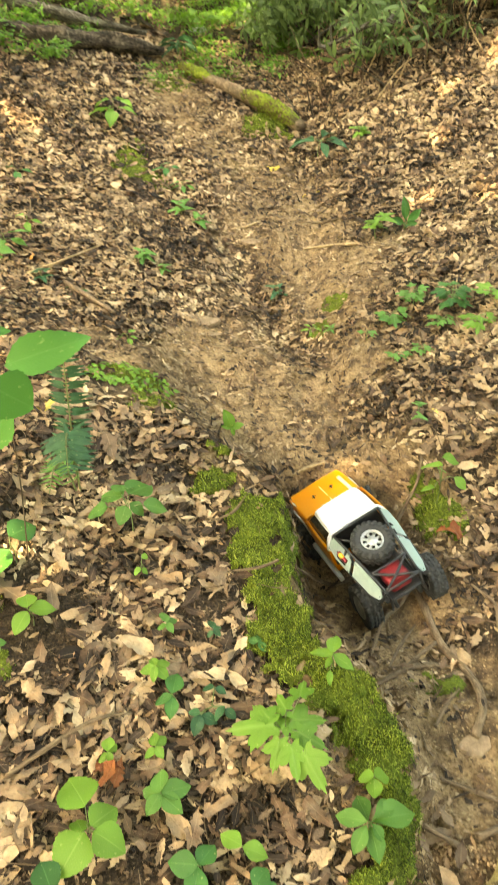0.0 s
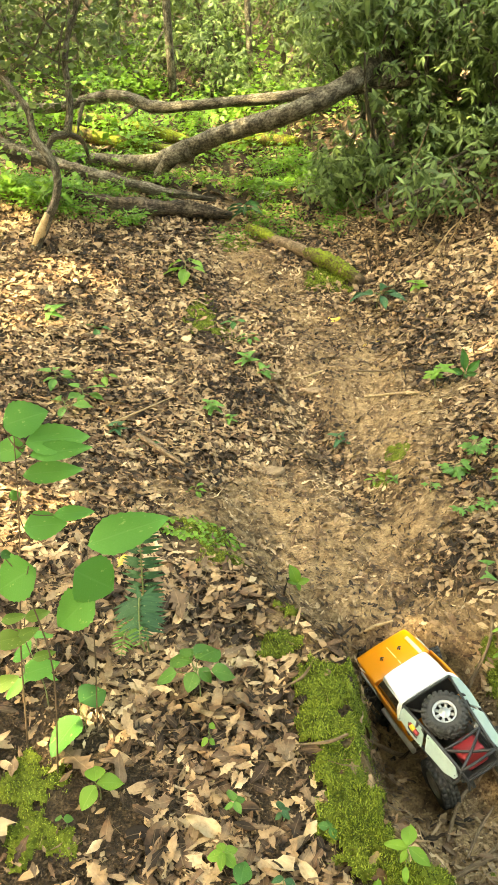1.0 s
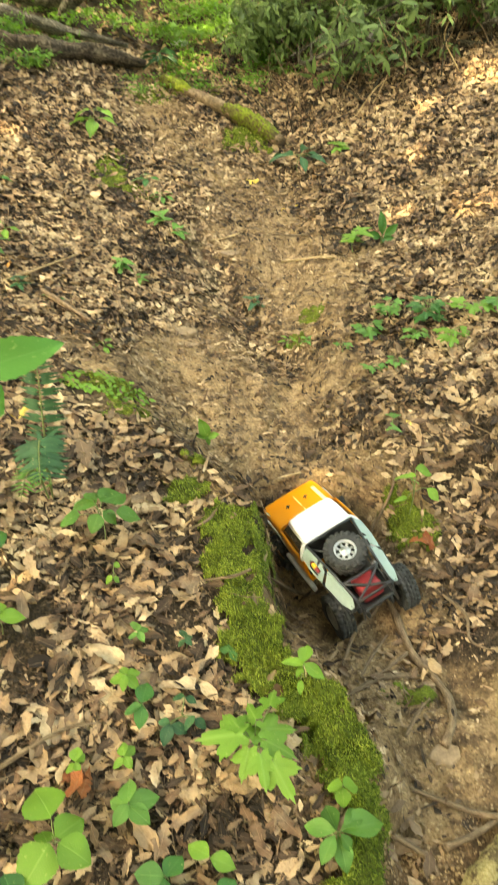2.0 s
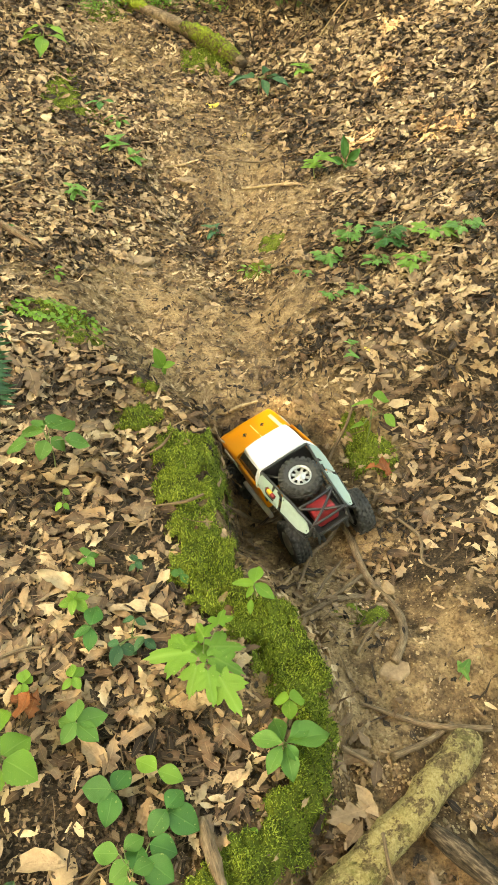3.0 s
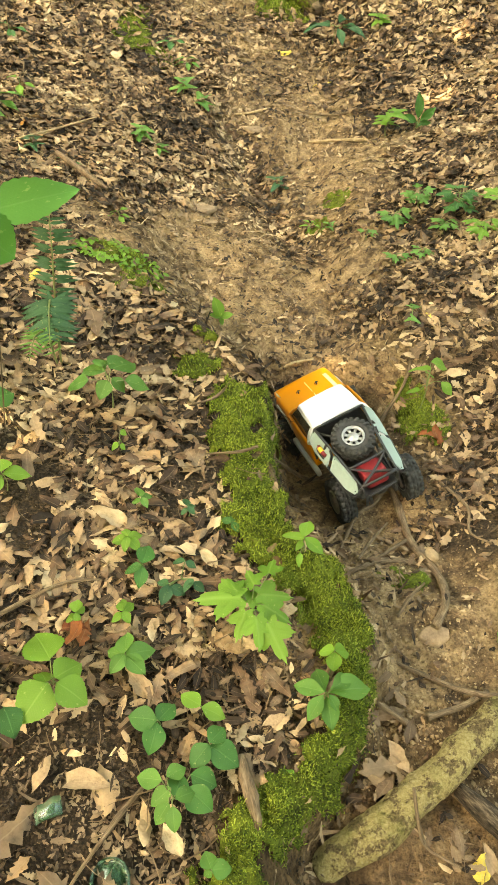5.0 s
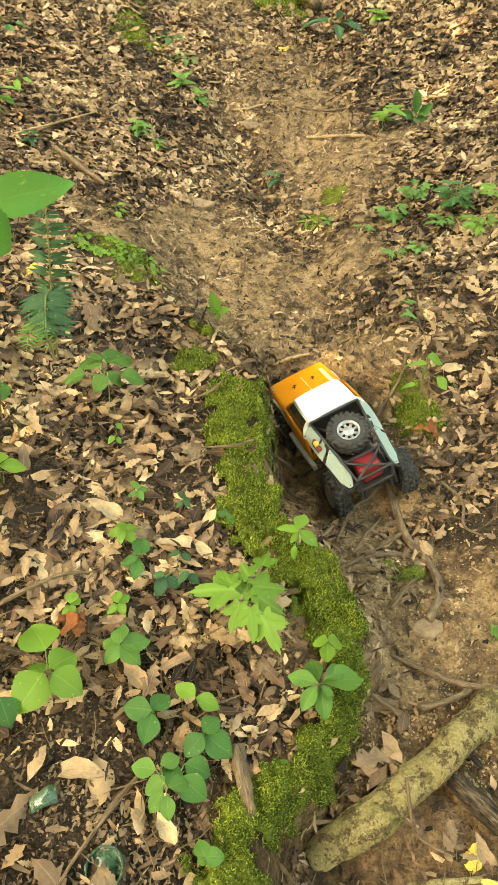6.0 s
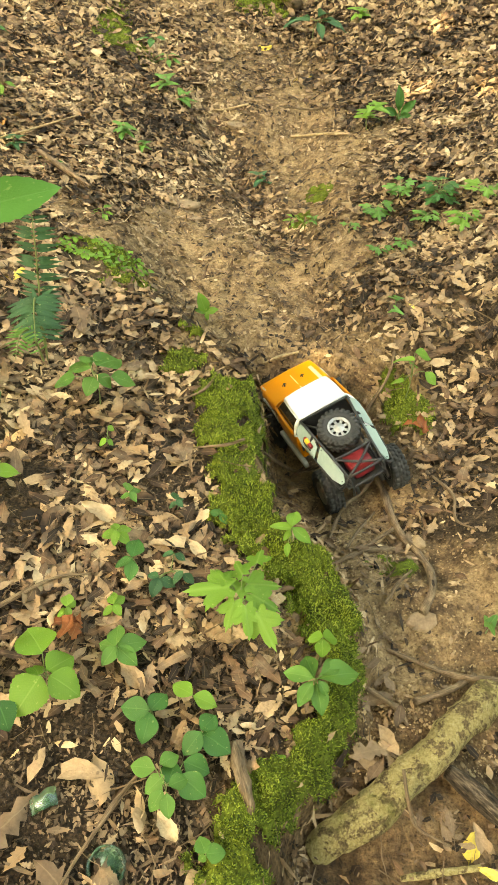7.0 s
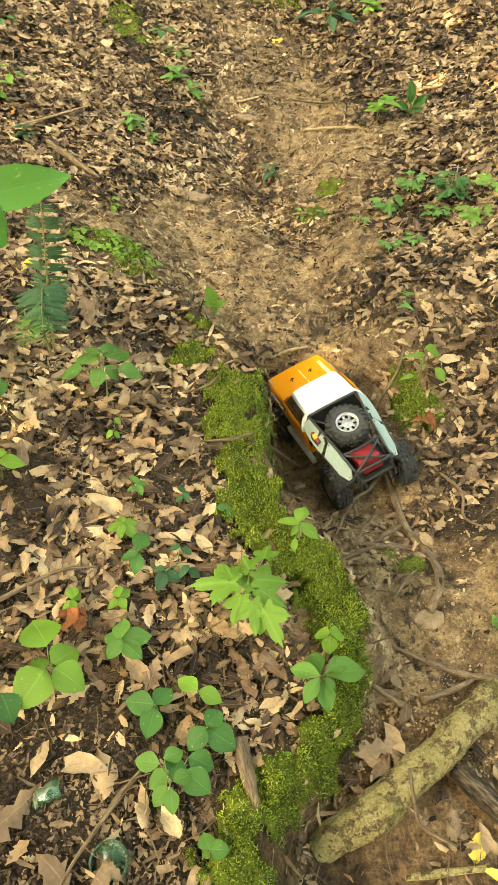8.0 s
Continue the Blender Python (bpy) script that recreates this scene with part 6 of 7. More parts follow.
EVERGREEN = "dense evergreen bush with long leathery dark green leaves"
bush("rhododendron_bush", EVERGREEN, (1.15, 5.0, 1.05), (0.75, 0.5, 0.8), 1650, 0.053, RHODO, 70, stems=7)
bush("rhododendron_bush", EVERGREEN, (1.75, 4.75, 1.3), (0.6, 0.55, 0.8), 1400, 0.053, RHODO, 71, stems=6)
bush("rhododendron_bush", EVERGREEN, (0.75, 5.25, 1.5), (0.55, 0.45, 0.6), 1050, 0.053, RHODO, 72)
bush("rhododendron_bush", EVERGREEN, (1.6, 5.4, 2.1), (1.0, 0.7, 0.9), 900, 0.075, RHODO, 73)
bush("rhododendron_bush", EVERGREEN, (2.5, 5.3, 1.9), (0.8, 0.8, 1.0), 600, 0.08, RHODO, 74)
bush("rhododendron_bush", "low evergreen bush sprawling at the slope's foot", (0.62, 4.95, 0.62), (0.35, 0.22, 0.28), 330, 0.056, RHODO, 75, stems=3)
bush("rhododendron_bush", "sprawling evergreen bush low over the leafy slope", (0.98, 4.32, 0.6), (0.42, 0.2, 0.2), 170, 0.056, RHODO, 76, stems=4)
bush("rhododendron_bush", "sprawling evergreen bush low over the leafy slope", (1.5, 4.25, 0.83), (0.45, 0.22, 0.25), 190, 0.056, RHODO, 77, stems=4)
q = np.random.default_rng(31)
tangle = thing("dead_brush", "tangle of thin bare dead twigs under the evergreen bushes", "brush")
for n in range(110):
    x, y = q.uniform(0.55, 1.75), q.uniform(3.98, 4.6)
    a = spot(x, y, -0.01)
    b = a + (q.normal(0, 0.16), q.normal(-0.03, 0.08), q.uniform(0.05, 0.32))
    part("twig", tube([a, (a + b) / 2 + q.normal(0, 0.035, 3), b], [0.0045, 0.0035, 0.0015], 5, 4), (DARK_WOOD, ROOT, ROOT, BARK, PEELED)[n % 5], tangle)
for n, (x, y, up, sx, sz, count) in enumerate([(-2.6, 7.8, 0.9, 0.9, 0.9, 330), (-1.7, 8.6, 1.0, 0.8, 1.0, 330), (-0.9, 9.2, 0.8, 0.8, 0.9, 300), (-0.3, 8.6, 0.5, 0.45, 0.5, 150), (0.2, 9.6, 1.0, 0.9, 1.1, 330), (1.2, 8.0, 1.0, 0.9, 1.1, 330),
                                                 (2.2, 7.4, 1.2, 0.9, 1.2, 330), (-3.6, 7.0, 1.0, 0.9, 1.1, 300), (-1.3, 11, 1.7, 1.3, 1.5, 380), (0.6, 12, 1.9, 1.5, 1.6, 380), (-3.2, 10.5, 1.8, 1.4, 1.6, 380), (2.6, 10, 2.0, 1.4, 1.6, 380), (3.4, 7.6, 1.8, 1.0, 1.4, 300), (-1.9, 6.3, 1.1, 0.4, 0.5, 110), (-2.6, 5.6, 1.3, 0.5, 0.6, 140), (-1.5, 7.7, 0.7, 0.6, 0.7, 200), (-0.5, 7.9, 0.8, 0.6, 0.7, 200), (0.4, 8.0, 0.8, 0.6, 0.8, 220), (-2.1, 7.1, 0.35, 0.7, 0.45, 170), (-1.2, 7.3, 0.32, 0.65, 0.42, 160), (-0.3, 7.4, 0.3, 0.6, 0.4, 150), (0.5, 7.1, 0.35, 0.55, 0.45, 150), (-3.0, 6.6, 0.4, 0.7, 0.5, 150),  (-2.4, 8.8, 1.8, 1.0, 1.0, 300), (-0.6, 10, 1.9, 1.1, 1.0, 300), (1.2, 9.6, 2.0, 1.0, 1.0, 300)]):
    z = float(ground_z(x, y)) + up
    bush("shrub", "dense olive-green woodland shrub behind the fallen trees", (x, y, z), (sx, sx * 0.7, sz), int(count * 2.6), 0.043, SHRUB if n % 4 else RHODO, 80 + n, per=5, stems=4)
for n, (x, y, h, rad, lean) in enumerate([(-0.72, 6.9, 9, 0.028, 0.02), (-0.05, 7.6, 9, 0.024, -0.01), (-1.55, 7.2, 9, 0.02, 0.03), (0.42, 8.2, 9, 0.04, 0.02), (-2.9, 9.4, 10, 0.12, -0.03), (1.6, 9.0, 9, 0.1, 0.02), (0.5, 11.5, 11, 0.14, 0.0), (-1.7, 12, 11, 0.16, 0.02), (-4.4, 8.2, 10, 0.13, 0.04), (3.2, 9, 11, 0.15, -0.03), (1.16, 4.95, 4.5, 0.035, 0.02)]):
    foot = spot(x, y, -0.1)
    tree = thing("tree", "thin grey-barked forest tree standing among shrubs", "tree", "standing trees")
    top = foot + (lean * h, 0, h)
    part("trunk", tube([foot, foot * 0.66 + top * 0.34 + (0.05, 0, 0), foot * 0.33 + top * 0.67 - (0.05, 0, 0), top], [rad * 1.25, rad, rad * 0.8, rad * 0.4], 12, 5, 0.1, 90 + n, 0.1), BARK, tree)
    q = np.random.default_rng(900 + n)
    for k in range(5):
        at = foot + (top - foot) * q.uniform(0.45, 0.95)
        a = q.uniform(0, 6.28)
        part("limb", tube([at, at + (0.5 * np.cos(a), 0.5 * np.sin(a), 0.35), at + (1.1 * np.cos(a), 1.1 * np.sin(a), 0.6)], [rad * 0.4, rad * 0.25, rad * 0.1], 7, 3), BARK, tree)
    count = 260
    d = q.normal(0, 1, (count, 3)) * (0.9, 0.9, h * 0.17)
    v, f, uv = scattered(KITE, top * 0.8 + foot * 0.2 + d, np.tile([0.0, 0, 1], (count, 1)), q.uniform(0.1, 0.2, count), 950 + n, 0.6)
    tagged(part("crown", (v, f, uv), SHRUB, tree), kind="stuff")
for n, (pts) in enumerate([[(-1.05, 4.3, 1.2), (-0.9, 4.35, 1.3)], [(-1.3, 4.4, 1.45), (-1.15, 4.4, 1.55)], [(-0.95, 4.4, 1.6), (-1.2, 4.5, 1.75)], [(-1.5, 4.5, 1.6), (-1.7, 4.6, 1.7)], [(-0.8, 4.5, 1.85), (-1.0, 4.5, 2.0)],
                           [(-0.9, 4.45, 1.45), (-0.7, 4.5, 1.6)], [(-1.25, 4.4, 1.75), (-1.5, 4.4, 1.95)], [(-0.75, 4.5, 1.75), (-0.5, 4.55, 2.0)], [(-1.15, 4.3, 1.35), (-1.4, 4.4, 1.3)]]):
    q = np.random.default_rng(970 + n)
    part("branch", tube([(-0.94 - 0.02 * n % 0.05, 4.22, 1.2 + 0.05 * n), np.array(pts[0]) + (0, 0, 0.03), pts[1]], [0.005, 0.0035, 0.0015], 6, 3), BARK, sapling)
    d = np.array(pts[0]) + (np.array(pts[1]) - pts[0]) * q.random((190, 1)) + q.normal(0, 0.13, (190, 3)) * (1.1, 1, 0.7)
    v, f, uv = scattered(ROUNDED, d, np.tile([0.0, -0.2, 1], (190, 1)), q.uniform(0.03, 0.06, 190), 980 + n, 0.5)
    tagged(part("foliage", (v, f, uv), SHRUB, sapling), kind="stuff")

# woods beyond
q = np.random.default_rng(13)
sets = []
for k in range(300):
    x, y = q.uniform(-14, 13), q.uniform(11.5, 20)
    base = np.array([x, y, float(ground_z(x, y)) + q.uniform(0.2, 6.5)])
    count = 70
    sets.append(scattered(KITE, base + q.normal(0, 1, (count, 3)) * (0.7, 0.5, 0.55), np.tile([0.0, -0.4, 1], (count, 1)), q.uniform(0.14, 0.26, count), 1000 + k, 0.5))
tagged(new("far_woods", gathered("far_woods", sets, SHRUB)), "dense green woodland on the far slope", "woods", kind="stuff")
GLOW_WOODS, nodes, links, bsdf = shader("glowing_far_foliage")
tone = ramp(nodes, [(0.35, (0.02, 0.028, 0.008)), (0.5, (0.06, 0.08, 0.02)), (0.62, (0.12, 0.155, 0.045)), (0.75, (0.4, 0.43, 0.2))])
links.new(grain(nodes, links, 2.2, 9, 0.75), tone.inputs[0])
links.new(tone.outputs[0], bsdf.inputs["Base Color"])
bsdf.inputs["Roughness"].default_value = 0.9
# Emission puts the brightness of sunlit far woods into the backdrop.
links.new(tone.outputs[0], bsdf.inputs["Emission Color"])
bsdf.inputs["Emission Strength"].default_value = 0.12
# Full ring, also behind the camera, added to block low sky light.
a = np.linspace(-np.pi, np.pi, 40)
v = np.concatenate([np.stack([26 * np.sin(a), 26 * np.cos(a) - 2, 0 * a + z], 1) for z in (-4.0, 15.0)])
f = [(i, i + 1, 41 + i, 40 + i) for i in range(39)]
tagged(part("backdrop", (v, f), GLOW_WOODS), "faintly glowing ring painted as distant hazy green forest", "backdrop", kind="structure")

# ---- trees added out of view to shade the trail ----
# Gaps cut in the crowns so that sun patches fall on the ground.
HOLES = [(-0.93, 3.82, 0.22), (-1.2, 3.4, 0.3), (-0.72, 1.7, 0.17), (-0.62, 1.8, 0.14), (-0.39, 1.06, 0.1), (1.68, 4.0, 0.16), (1.2, 2.85, 0.17), (0.27, 1.45, 0.075), (-1.5, 4.9, 0.3), (-1.4, 4.5, 0.4), (-0.3, 5.5, 0.3), (-1.0, 6.2, 0.45), (-2.0, 6.4, 0.4), (0.2, 6.9, 0.4), (-1.6, 8.2, 0.4), (-0.4, 8.6, 0.35), (1.6, 8.6, 0.4), (0.7, 5.6, 0.12), (1.5, 4.9, 0.12), (0.15, 4.95, 0.17), (0.32, 5.35, 0.2), (-0.35, 4.85, 0.1), (0.75, 4.9, 0.08), (1.1, 4.8, 0.07), (0.95, 3.0, 0.1), (1.12, 3.45, 0.1), (0.78, 3.35, 0.07), (1.3, 3.9, 0.1)]
q = np.random.default_rng(17)
count = 64000
low = np.stack([q.uniform(-4.0, 6.6, count), q.uniform(-5.0, 10.6, count), q.uniform(4.6, 7.6, count)], 1)
s = np.array(SUN)
leafy = np.ones(count, bool)
at = np.stack([low[:, 0], low[:, 1]], 1)
for hx, hy, hr in HOLES:
    d = np.hypot(at[:, 0] - hx, at[:, 1] - hy)
    leafy &= d > hr * (1 + 0.35 * vnoise(at[:, 0], at[:, 1], 0.12, 9)) + 0.03
wide = np.abs((at[:, 0] - 0.15) / (2.05 + 0.6 * smooth((at[:, 1] - 4) / 1.5))) ** 3 + np.abs((at[:, 1] - 4.6) / 5.6) ** 3 + 0.25 * vnoise(at[:, 0], at[:, 1], 0.9, 12) < 1
# Thinned towards the back so that more sun reaches the far bushes.
wide &= q.random(count) > 0.92 * smooth((at[:, 1] - 5.2) / 1.2)
place = low + s * ((low[:, 2] - 0.25) / s[2])[:, None]
place[:, 2] = low[:, 2]
# Extra leaves overhead, added to shade the near ground.
over = ((place[:, 0] - 0.3) / 3.2) ** 2 + ((place[:, 1] + 2.3) / 4.0) ** 2 < 1
leafy &= wide | over
place = place[leafy]
feet = [(-3.6, -3.6), (1.6, -3.6), (-6.2, 0.8), (-6.0, 3.4)]
nearest = np.argmin([np.hypot(place[:, 0] - x, place[:, 1] - y) for x, y in feet], 0)
for n, (x, y) in enumerate(feet):
    mine = place[nearest == n]
    tree = thing("tree", "unseen tall tree with a leafy crown shaped to shade the trail", "tree", "standing trees")
    foot, mid = spot(x, y, -0.1), mine.mean(0)
    top = np.array([x * 0.7 + mid[0] * 0.3, y * 0.7 + mid[1] * 0.3, 7.8])
    part("trunk", tube([foot, foot * 0.6 + top * 0.4, top], [0.2, 0.16, 0.07], 14, 6, 0.1, 120 + n, 0.12), BARK, tree)
    for k in range(9):
        tip = mine[int(q.integers(len(mine)))]
        start = foot + (top - foot) * q.uniform(0.5, 0.9)
        part("limb", tube([start, start * 0.5 + tip * 0.5 + (0, 0, 0.25), tip], [0.06, 0.035, 0.01], 7, 4), BARK, tree)
    v, f, uv = scattered(leaf_grid([0.05, 0.42, 0.05], 0.0, 0.1, 0.0, 1), mine, np.tile(s, (len(mine), 1)), q.uniform(0.15, 0.27, len(mine)), 130 + n, 0.35)
    tagged(part("crown", (v, f, uv), CROWN, tree), kind="stuff")

# ---- toy truck ----
ORANGE = plain("orange_paint", (0.88, 0.28, 0.012), 0.35, speck=0.03, coat=0.3)
WHITE = plain("white_paint", (0.82, 0.83, 0.82), 0.35, speck=0.05, coat=0.2)
PANEL = plain("pale_grey_panel", (0.32, 0.41, 0.36), 0.45, speck=0.12)
RUBBER = plain("black_rubber", (0.05, 0.048, 0.045), 0.8, speck=0.45, scale=90, spec=0.3)
BLACK = plain("black_plastic", (0.02, 0.02, 0.02), 0.45, speck=0.3)
DIM_WINDOW = plain("smoked_window", (0.045, 0.04, 0.03), 0.12, speck=0.2, coat=0.5)
CHROME = plain("satin_silver", (0.4, 0.4, 0.385), 0.38, 0.7, 0.2)
RED = plain("red_plastic", (0.24, 0.014, 0.02), 0.45)
AMBER = plain("amber_plastic", (0.85, 0.5, 0.05), 0.35)
GREY = plain("grey_trim", (0.6, 0.6, 0.58), 0.5, speck=0.2)

truck = thing("toy_truck", "orange and white radio-controlled toy pickup truck in the gully", "toy truck", m=pose(0.477, 1.113, -0.046, -18.3, 14.8, 107.4))


def sections(rows, mat, name, parent, label="", bevel=0.004, close=True):
    """A body lofted over cross-sections, each (x, list of (y, z)), mirrored to both sides, with softened edges."""
    bm = bmesh.new()
    rings = []
    for x, half in rows:
        loop = list(half) + [(-y, z) for y, z in reversed(half)]
        rings.append([bm.verts.new((x, y, z)) for y, z in loop])
    k = len(rings[0])
    for a, b in zip(rings, rings[1:]):
        for i in range(k - 1 + (1 if close else 0)):
            bm.faces.new((a[i], a[(i + 1) % k], b[(i + 1) % k], b[i]))
    if close:
        bm.faces.new(list(reversed(rings[0])))
        bm.faces.new(rings[-1])
    bmesh.ops.recalc_face_normals(bm, faces=bm.faces[:])
    if bevel:
        sharp = [e for e in bm.edges if len(e.link_faces) == 2 and e.calc_face_angle(0) > 0.45]
        bmesh.ops.bevel(bm, geom=sharp, offset=bevel, segments=3, affect="EDGES", profile=0.5)
    return part(name, bm, mat, parent, label)


# hood and front wings; the wings are cut up over the wheels
sections([(0.252, [(0.086, 0.115), (0.0865, 0.165), (0.08, 0.177), (0.03, 0.181), (0.012, 0.1815)]),
          (0.28, [(0.086, 0.148), (0.0865, 0.165), (0.08, 0.176), (0.03, 0.18), (0.012, 0.182)]),
          (0.35, [(0.085, 0.148), (0.085, 0.161), (0.079, 0.17), (0.028, 0.174), (0.01, 0.176)]),
          (0.385, [(0.083, 0.118), (0.083, 0.158), (0.078, 0.166), (0.028, 0.169), (0.01, 0.17)]),
          (0.399, [(0.081, 0.118), (0.081, 0.155), (0.077, 0.162), (0.028, 0.164), (0.01, 0.164)])], ORANGE, "hood", truck, "glossy orange hood", 0.005)
# Pale strips imitate sky reflections on the hood's crease and right edge.
GLINT = plain("painted_glint", (0.95, 0.74, 0.42), 0.3, speck=0.05)
for y, w, drop in ((-0.004, 0.0016, 0), (-0.063, 0.006, 0.0038)):
    sections([(0.262, [(w, 0.17), (w * 0.8, 0.183 - drop)]), (0.35, [(w, 0.165), (w * 0.8, 0.1772 - drop)])], GLINT, "hood_glint", truck, "pale strip painted as a highlight on the hood", bevel=0.0004).location = (0, y, 0)
# cab: lower body, pillars, roof
sections([(0.108, [(0.088, 0.1), (0.09, 0.15), (0.086, 0.172)]), (0.18, [(0.089, 0.1), (0.091, 0.15), (0.087, 0.175)]), (0.256, [(0.087, 0.1), (0.088, 0.155), (0.083, 0.178)])], ORANGE, "cab", truck, "orange cab", 0.004)
for sign in (1, -1):
    part("pillar", tube([(0.252, sign * 0.078, 0.176), (0.228, sign * 0.07, 0.199), (0.208, sign * 0.06, 0.213)], [0.0045, 0.0042, 0.004], 8, 3), ORANGE, truck)
    part("pillar", tube([(0.112, sign * 0.083, 0.172), (0.113, sign * 0.074, 0.198), (0.113, sign * 0.062, 0.213)], [0.007, 0.006, 0.005], 8, 3), WHITE, truck)
    part("door_frame", tube([(0.245, sign * 0.083, 0.178), (0.18, sign * 0.086, 0.176), (0.125, sign * 0.086, 0.173)], [0.004, 0.004, 0.004], 8, 3), ORANGE, truck)
    v = [(0.242, sign * 0.08, 0.177), (0.122, sign * 0.083, 0.173), (0.12, sign * 0.067, 0.211), (0.207, sign * 0.066, 0.213)]
    part("side_window", (v + [(x, y - sign * 0.003, z) for x, y, z in v], [(0, 1, 2, 3), (7, 6, 5, 4), (0, 4, 5, 1), (1, 5, 6, 2), (2, 6, 7, 3), (3, 7, 4, 0)]), DIM_WINDOW, truck, "dark smoked side window", flat=True)
    part("sill", box(0.09, 0.255, sign * 0.092 - 0.006, sign * 0.092 + 0.006, 0.083, 0.1, 0.003), GREY, truck, "pale grey side step")
    part("front_arch", tube([(0.375, sign * 0.084, 0.125), (0.35, sign * 0.087, 0.15), (0.313, sign * 0.088, 0.153), (0.278, sign * 0.087, 0.148), (0.26, sign * 0.086, 0.12)], [0.003] * 5, 6, 4), GREY, truck)
v = [(0.254, 0.076, 0.179), (0.254, -0.076, 0.179), (0.207, -0.06, 0.216), (0.207, 0.06, 0.216)]
part("windshield", (v + [(x - 0.004, y, z - 0.003) for x, y, z in v], [(3, 2, 1, 0), (4, 5, 6, 7), (0, 1, 5, 4), (1, 2, 6, 5), (2, 3, 7, 6), (3, 0, 4, 7)]), DIM_WINDOW, truck, "smoked windshield", flat=True)
sections([(0.102, [(0.066, 0.208), (0.067, 0.216), (0.06, 0.223), (0.03, 0.2255)]), (0.16, [(0.066, 0.21), (0.067, 0.218), (0.06, 0.225), (0.03, 0.228)]), (0.21, [(0.063, 0.21), (0.064, 0.216), (0.057, 0.222), (0.03, 0.2245)])], WHITE, "roof", truck, "white painted roof", 0.005)
part("rear_window", (v2 := [(0.104, 0.06, 0.208), (0.104, -0.06, 0.208), (0.104, -0.075, 0.15), (0.104, 0.075, 0.15)]) and (v2 + [(x + 0.005, y, z) for x, y, z in v2], [(0, 1, 2, 3), (7, 6, 5, 4), (0, 4, 5, 1), (1, 5, 6, 2), (2, 6, 7, 3), (3, 7, 4, 0)]), BLACK, truck, flat=True)
for y in (0.027, -0.027):
    pin = part("hood_pin", tube([(0.315, y, 0.17), (0.315, y, 0.184)], [0.002, 0.002], 8, 2), BLACK, truck, "black hood pin with clip")
    part("clip", tube([(0.315, y - 0.006, 0.182), (0.319, y, 0.184), (0.313, y + 0.006, 0.182)], [0.0011] * 3, 6, 3), BLACK, pin)
part("grille", box(0.398, 0.404, -0.072, 0.072, 0.125, 0.155, 0.002), CHROME, truck, "silver grille")
for y in (0.052, -0.052):
    lamp = bmesh.new()
    bmesh.ops.create_cone(lamp, cap_ends=True, segments=20, radius1=0.012, radius2=0.01, depth=0.006, matrix=Matrix.Translation((0.406, y, 0.14)) @ Matrix.Rotation(radians(90), 4, "Y"))
    part("headlight", lamp, WHITE, truck)
part("front_bumper", box(0.405, 0.422, -0.08, 0.08, 0.092, 0.112, 0.004), CHROME, truck, "silver front bumper")
for y in (0.03, -0.03):
    part("tow_hook", tube([(0.42, y, 0.1), (0.432, y, 0.106), (0.43, y, 0.116), (0.42, y, 0.112)], [0.003] * 4, 8, 3), RED, truck, "red tow hook")

# roll cage over the bed
cage = part("roll_cage", tube([(0.097, 0.064, 0.216), (0.097, 0.0, 0.217), (0.097, -0.064, 0.216)], [0.0036] * 3, 8, 3), BLACK, truck, "black tube roll cage")
RAILS = []
for sign in (1, -1):
    RAILS += [[(0.097, sign * 0.064, 0.216), (0.01, sign * 0.053, 0.186), (-0.084, sign * 0.044, 0.151)], [(0.097, sign * 0.064, 0.216), (0.1, sign * 0.078, 0.17), (0.1, sign * 0.082, 0.13)],
              [(-0.084, sign * 0.044, 0.151), (-0.088, sign * 0.042, 0.12), (-0.08, sign * 0.045, 0.09)], [(0.1, sign * 0.06, 0.14), (0.0, sign * 0.048, 0.12), (-0.085, sign * 0.042, 0.118)],
              [(0.1, sign * 0.079, 0.178), (0.01, sign * 0.0785, 0.151), (-0.072, sign * 0.069, 0.122)], [(-0.072, sign * 0.069, 0.122), (-0.08, sign * 0.058, 0.13), (-0.084, sign * 0.044, 0.151)],
              [(0.03, sign * 0.06, 0.193), (0.02, sign * 0.06, 0.155), (0.0, sign * 0.056, 0.12)], [(0.045, sign * 0.061, 0.2), (0.06, sign * 0.075, 0.165), (0.066, sign * 0.082, 0.15)]]
RAILS += [[(-0.084, 0.044, 0.151), (-0.086, 0, 0.151), (-0.084, -0.044, 0.151)], [(-0.086, 0.042, 0.12), (-0.088, 0, 0.12), (-0.086, -0.042, 0.12)], [(-0.03, 0.049, 0.17), (-0.032, 0, 0.168), (-0.03, -0.049, 0.17)],
          [(-0.03, 0.049, 0.17), (-0.06, 0.0, 0.155), (-0.084, -0.044, 0.151)], [(-0.03, -0.049, 0.17), (-0.06, 0.0, 0.157), (-0.084, 0.044, 0.151)], [(0.1, 0.06, 0.2), (0.05, 0.0, 0.17), (0.02, -0.05, 0.15)]]
for pts in RAILS:
    part("cage_tube", tube(pts, [0.0031] * 3, 8, 3), BLACK, cage)

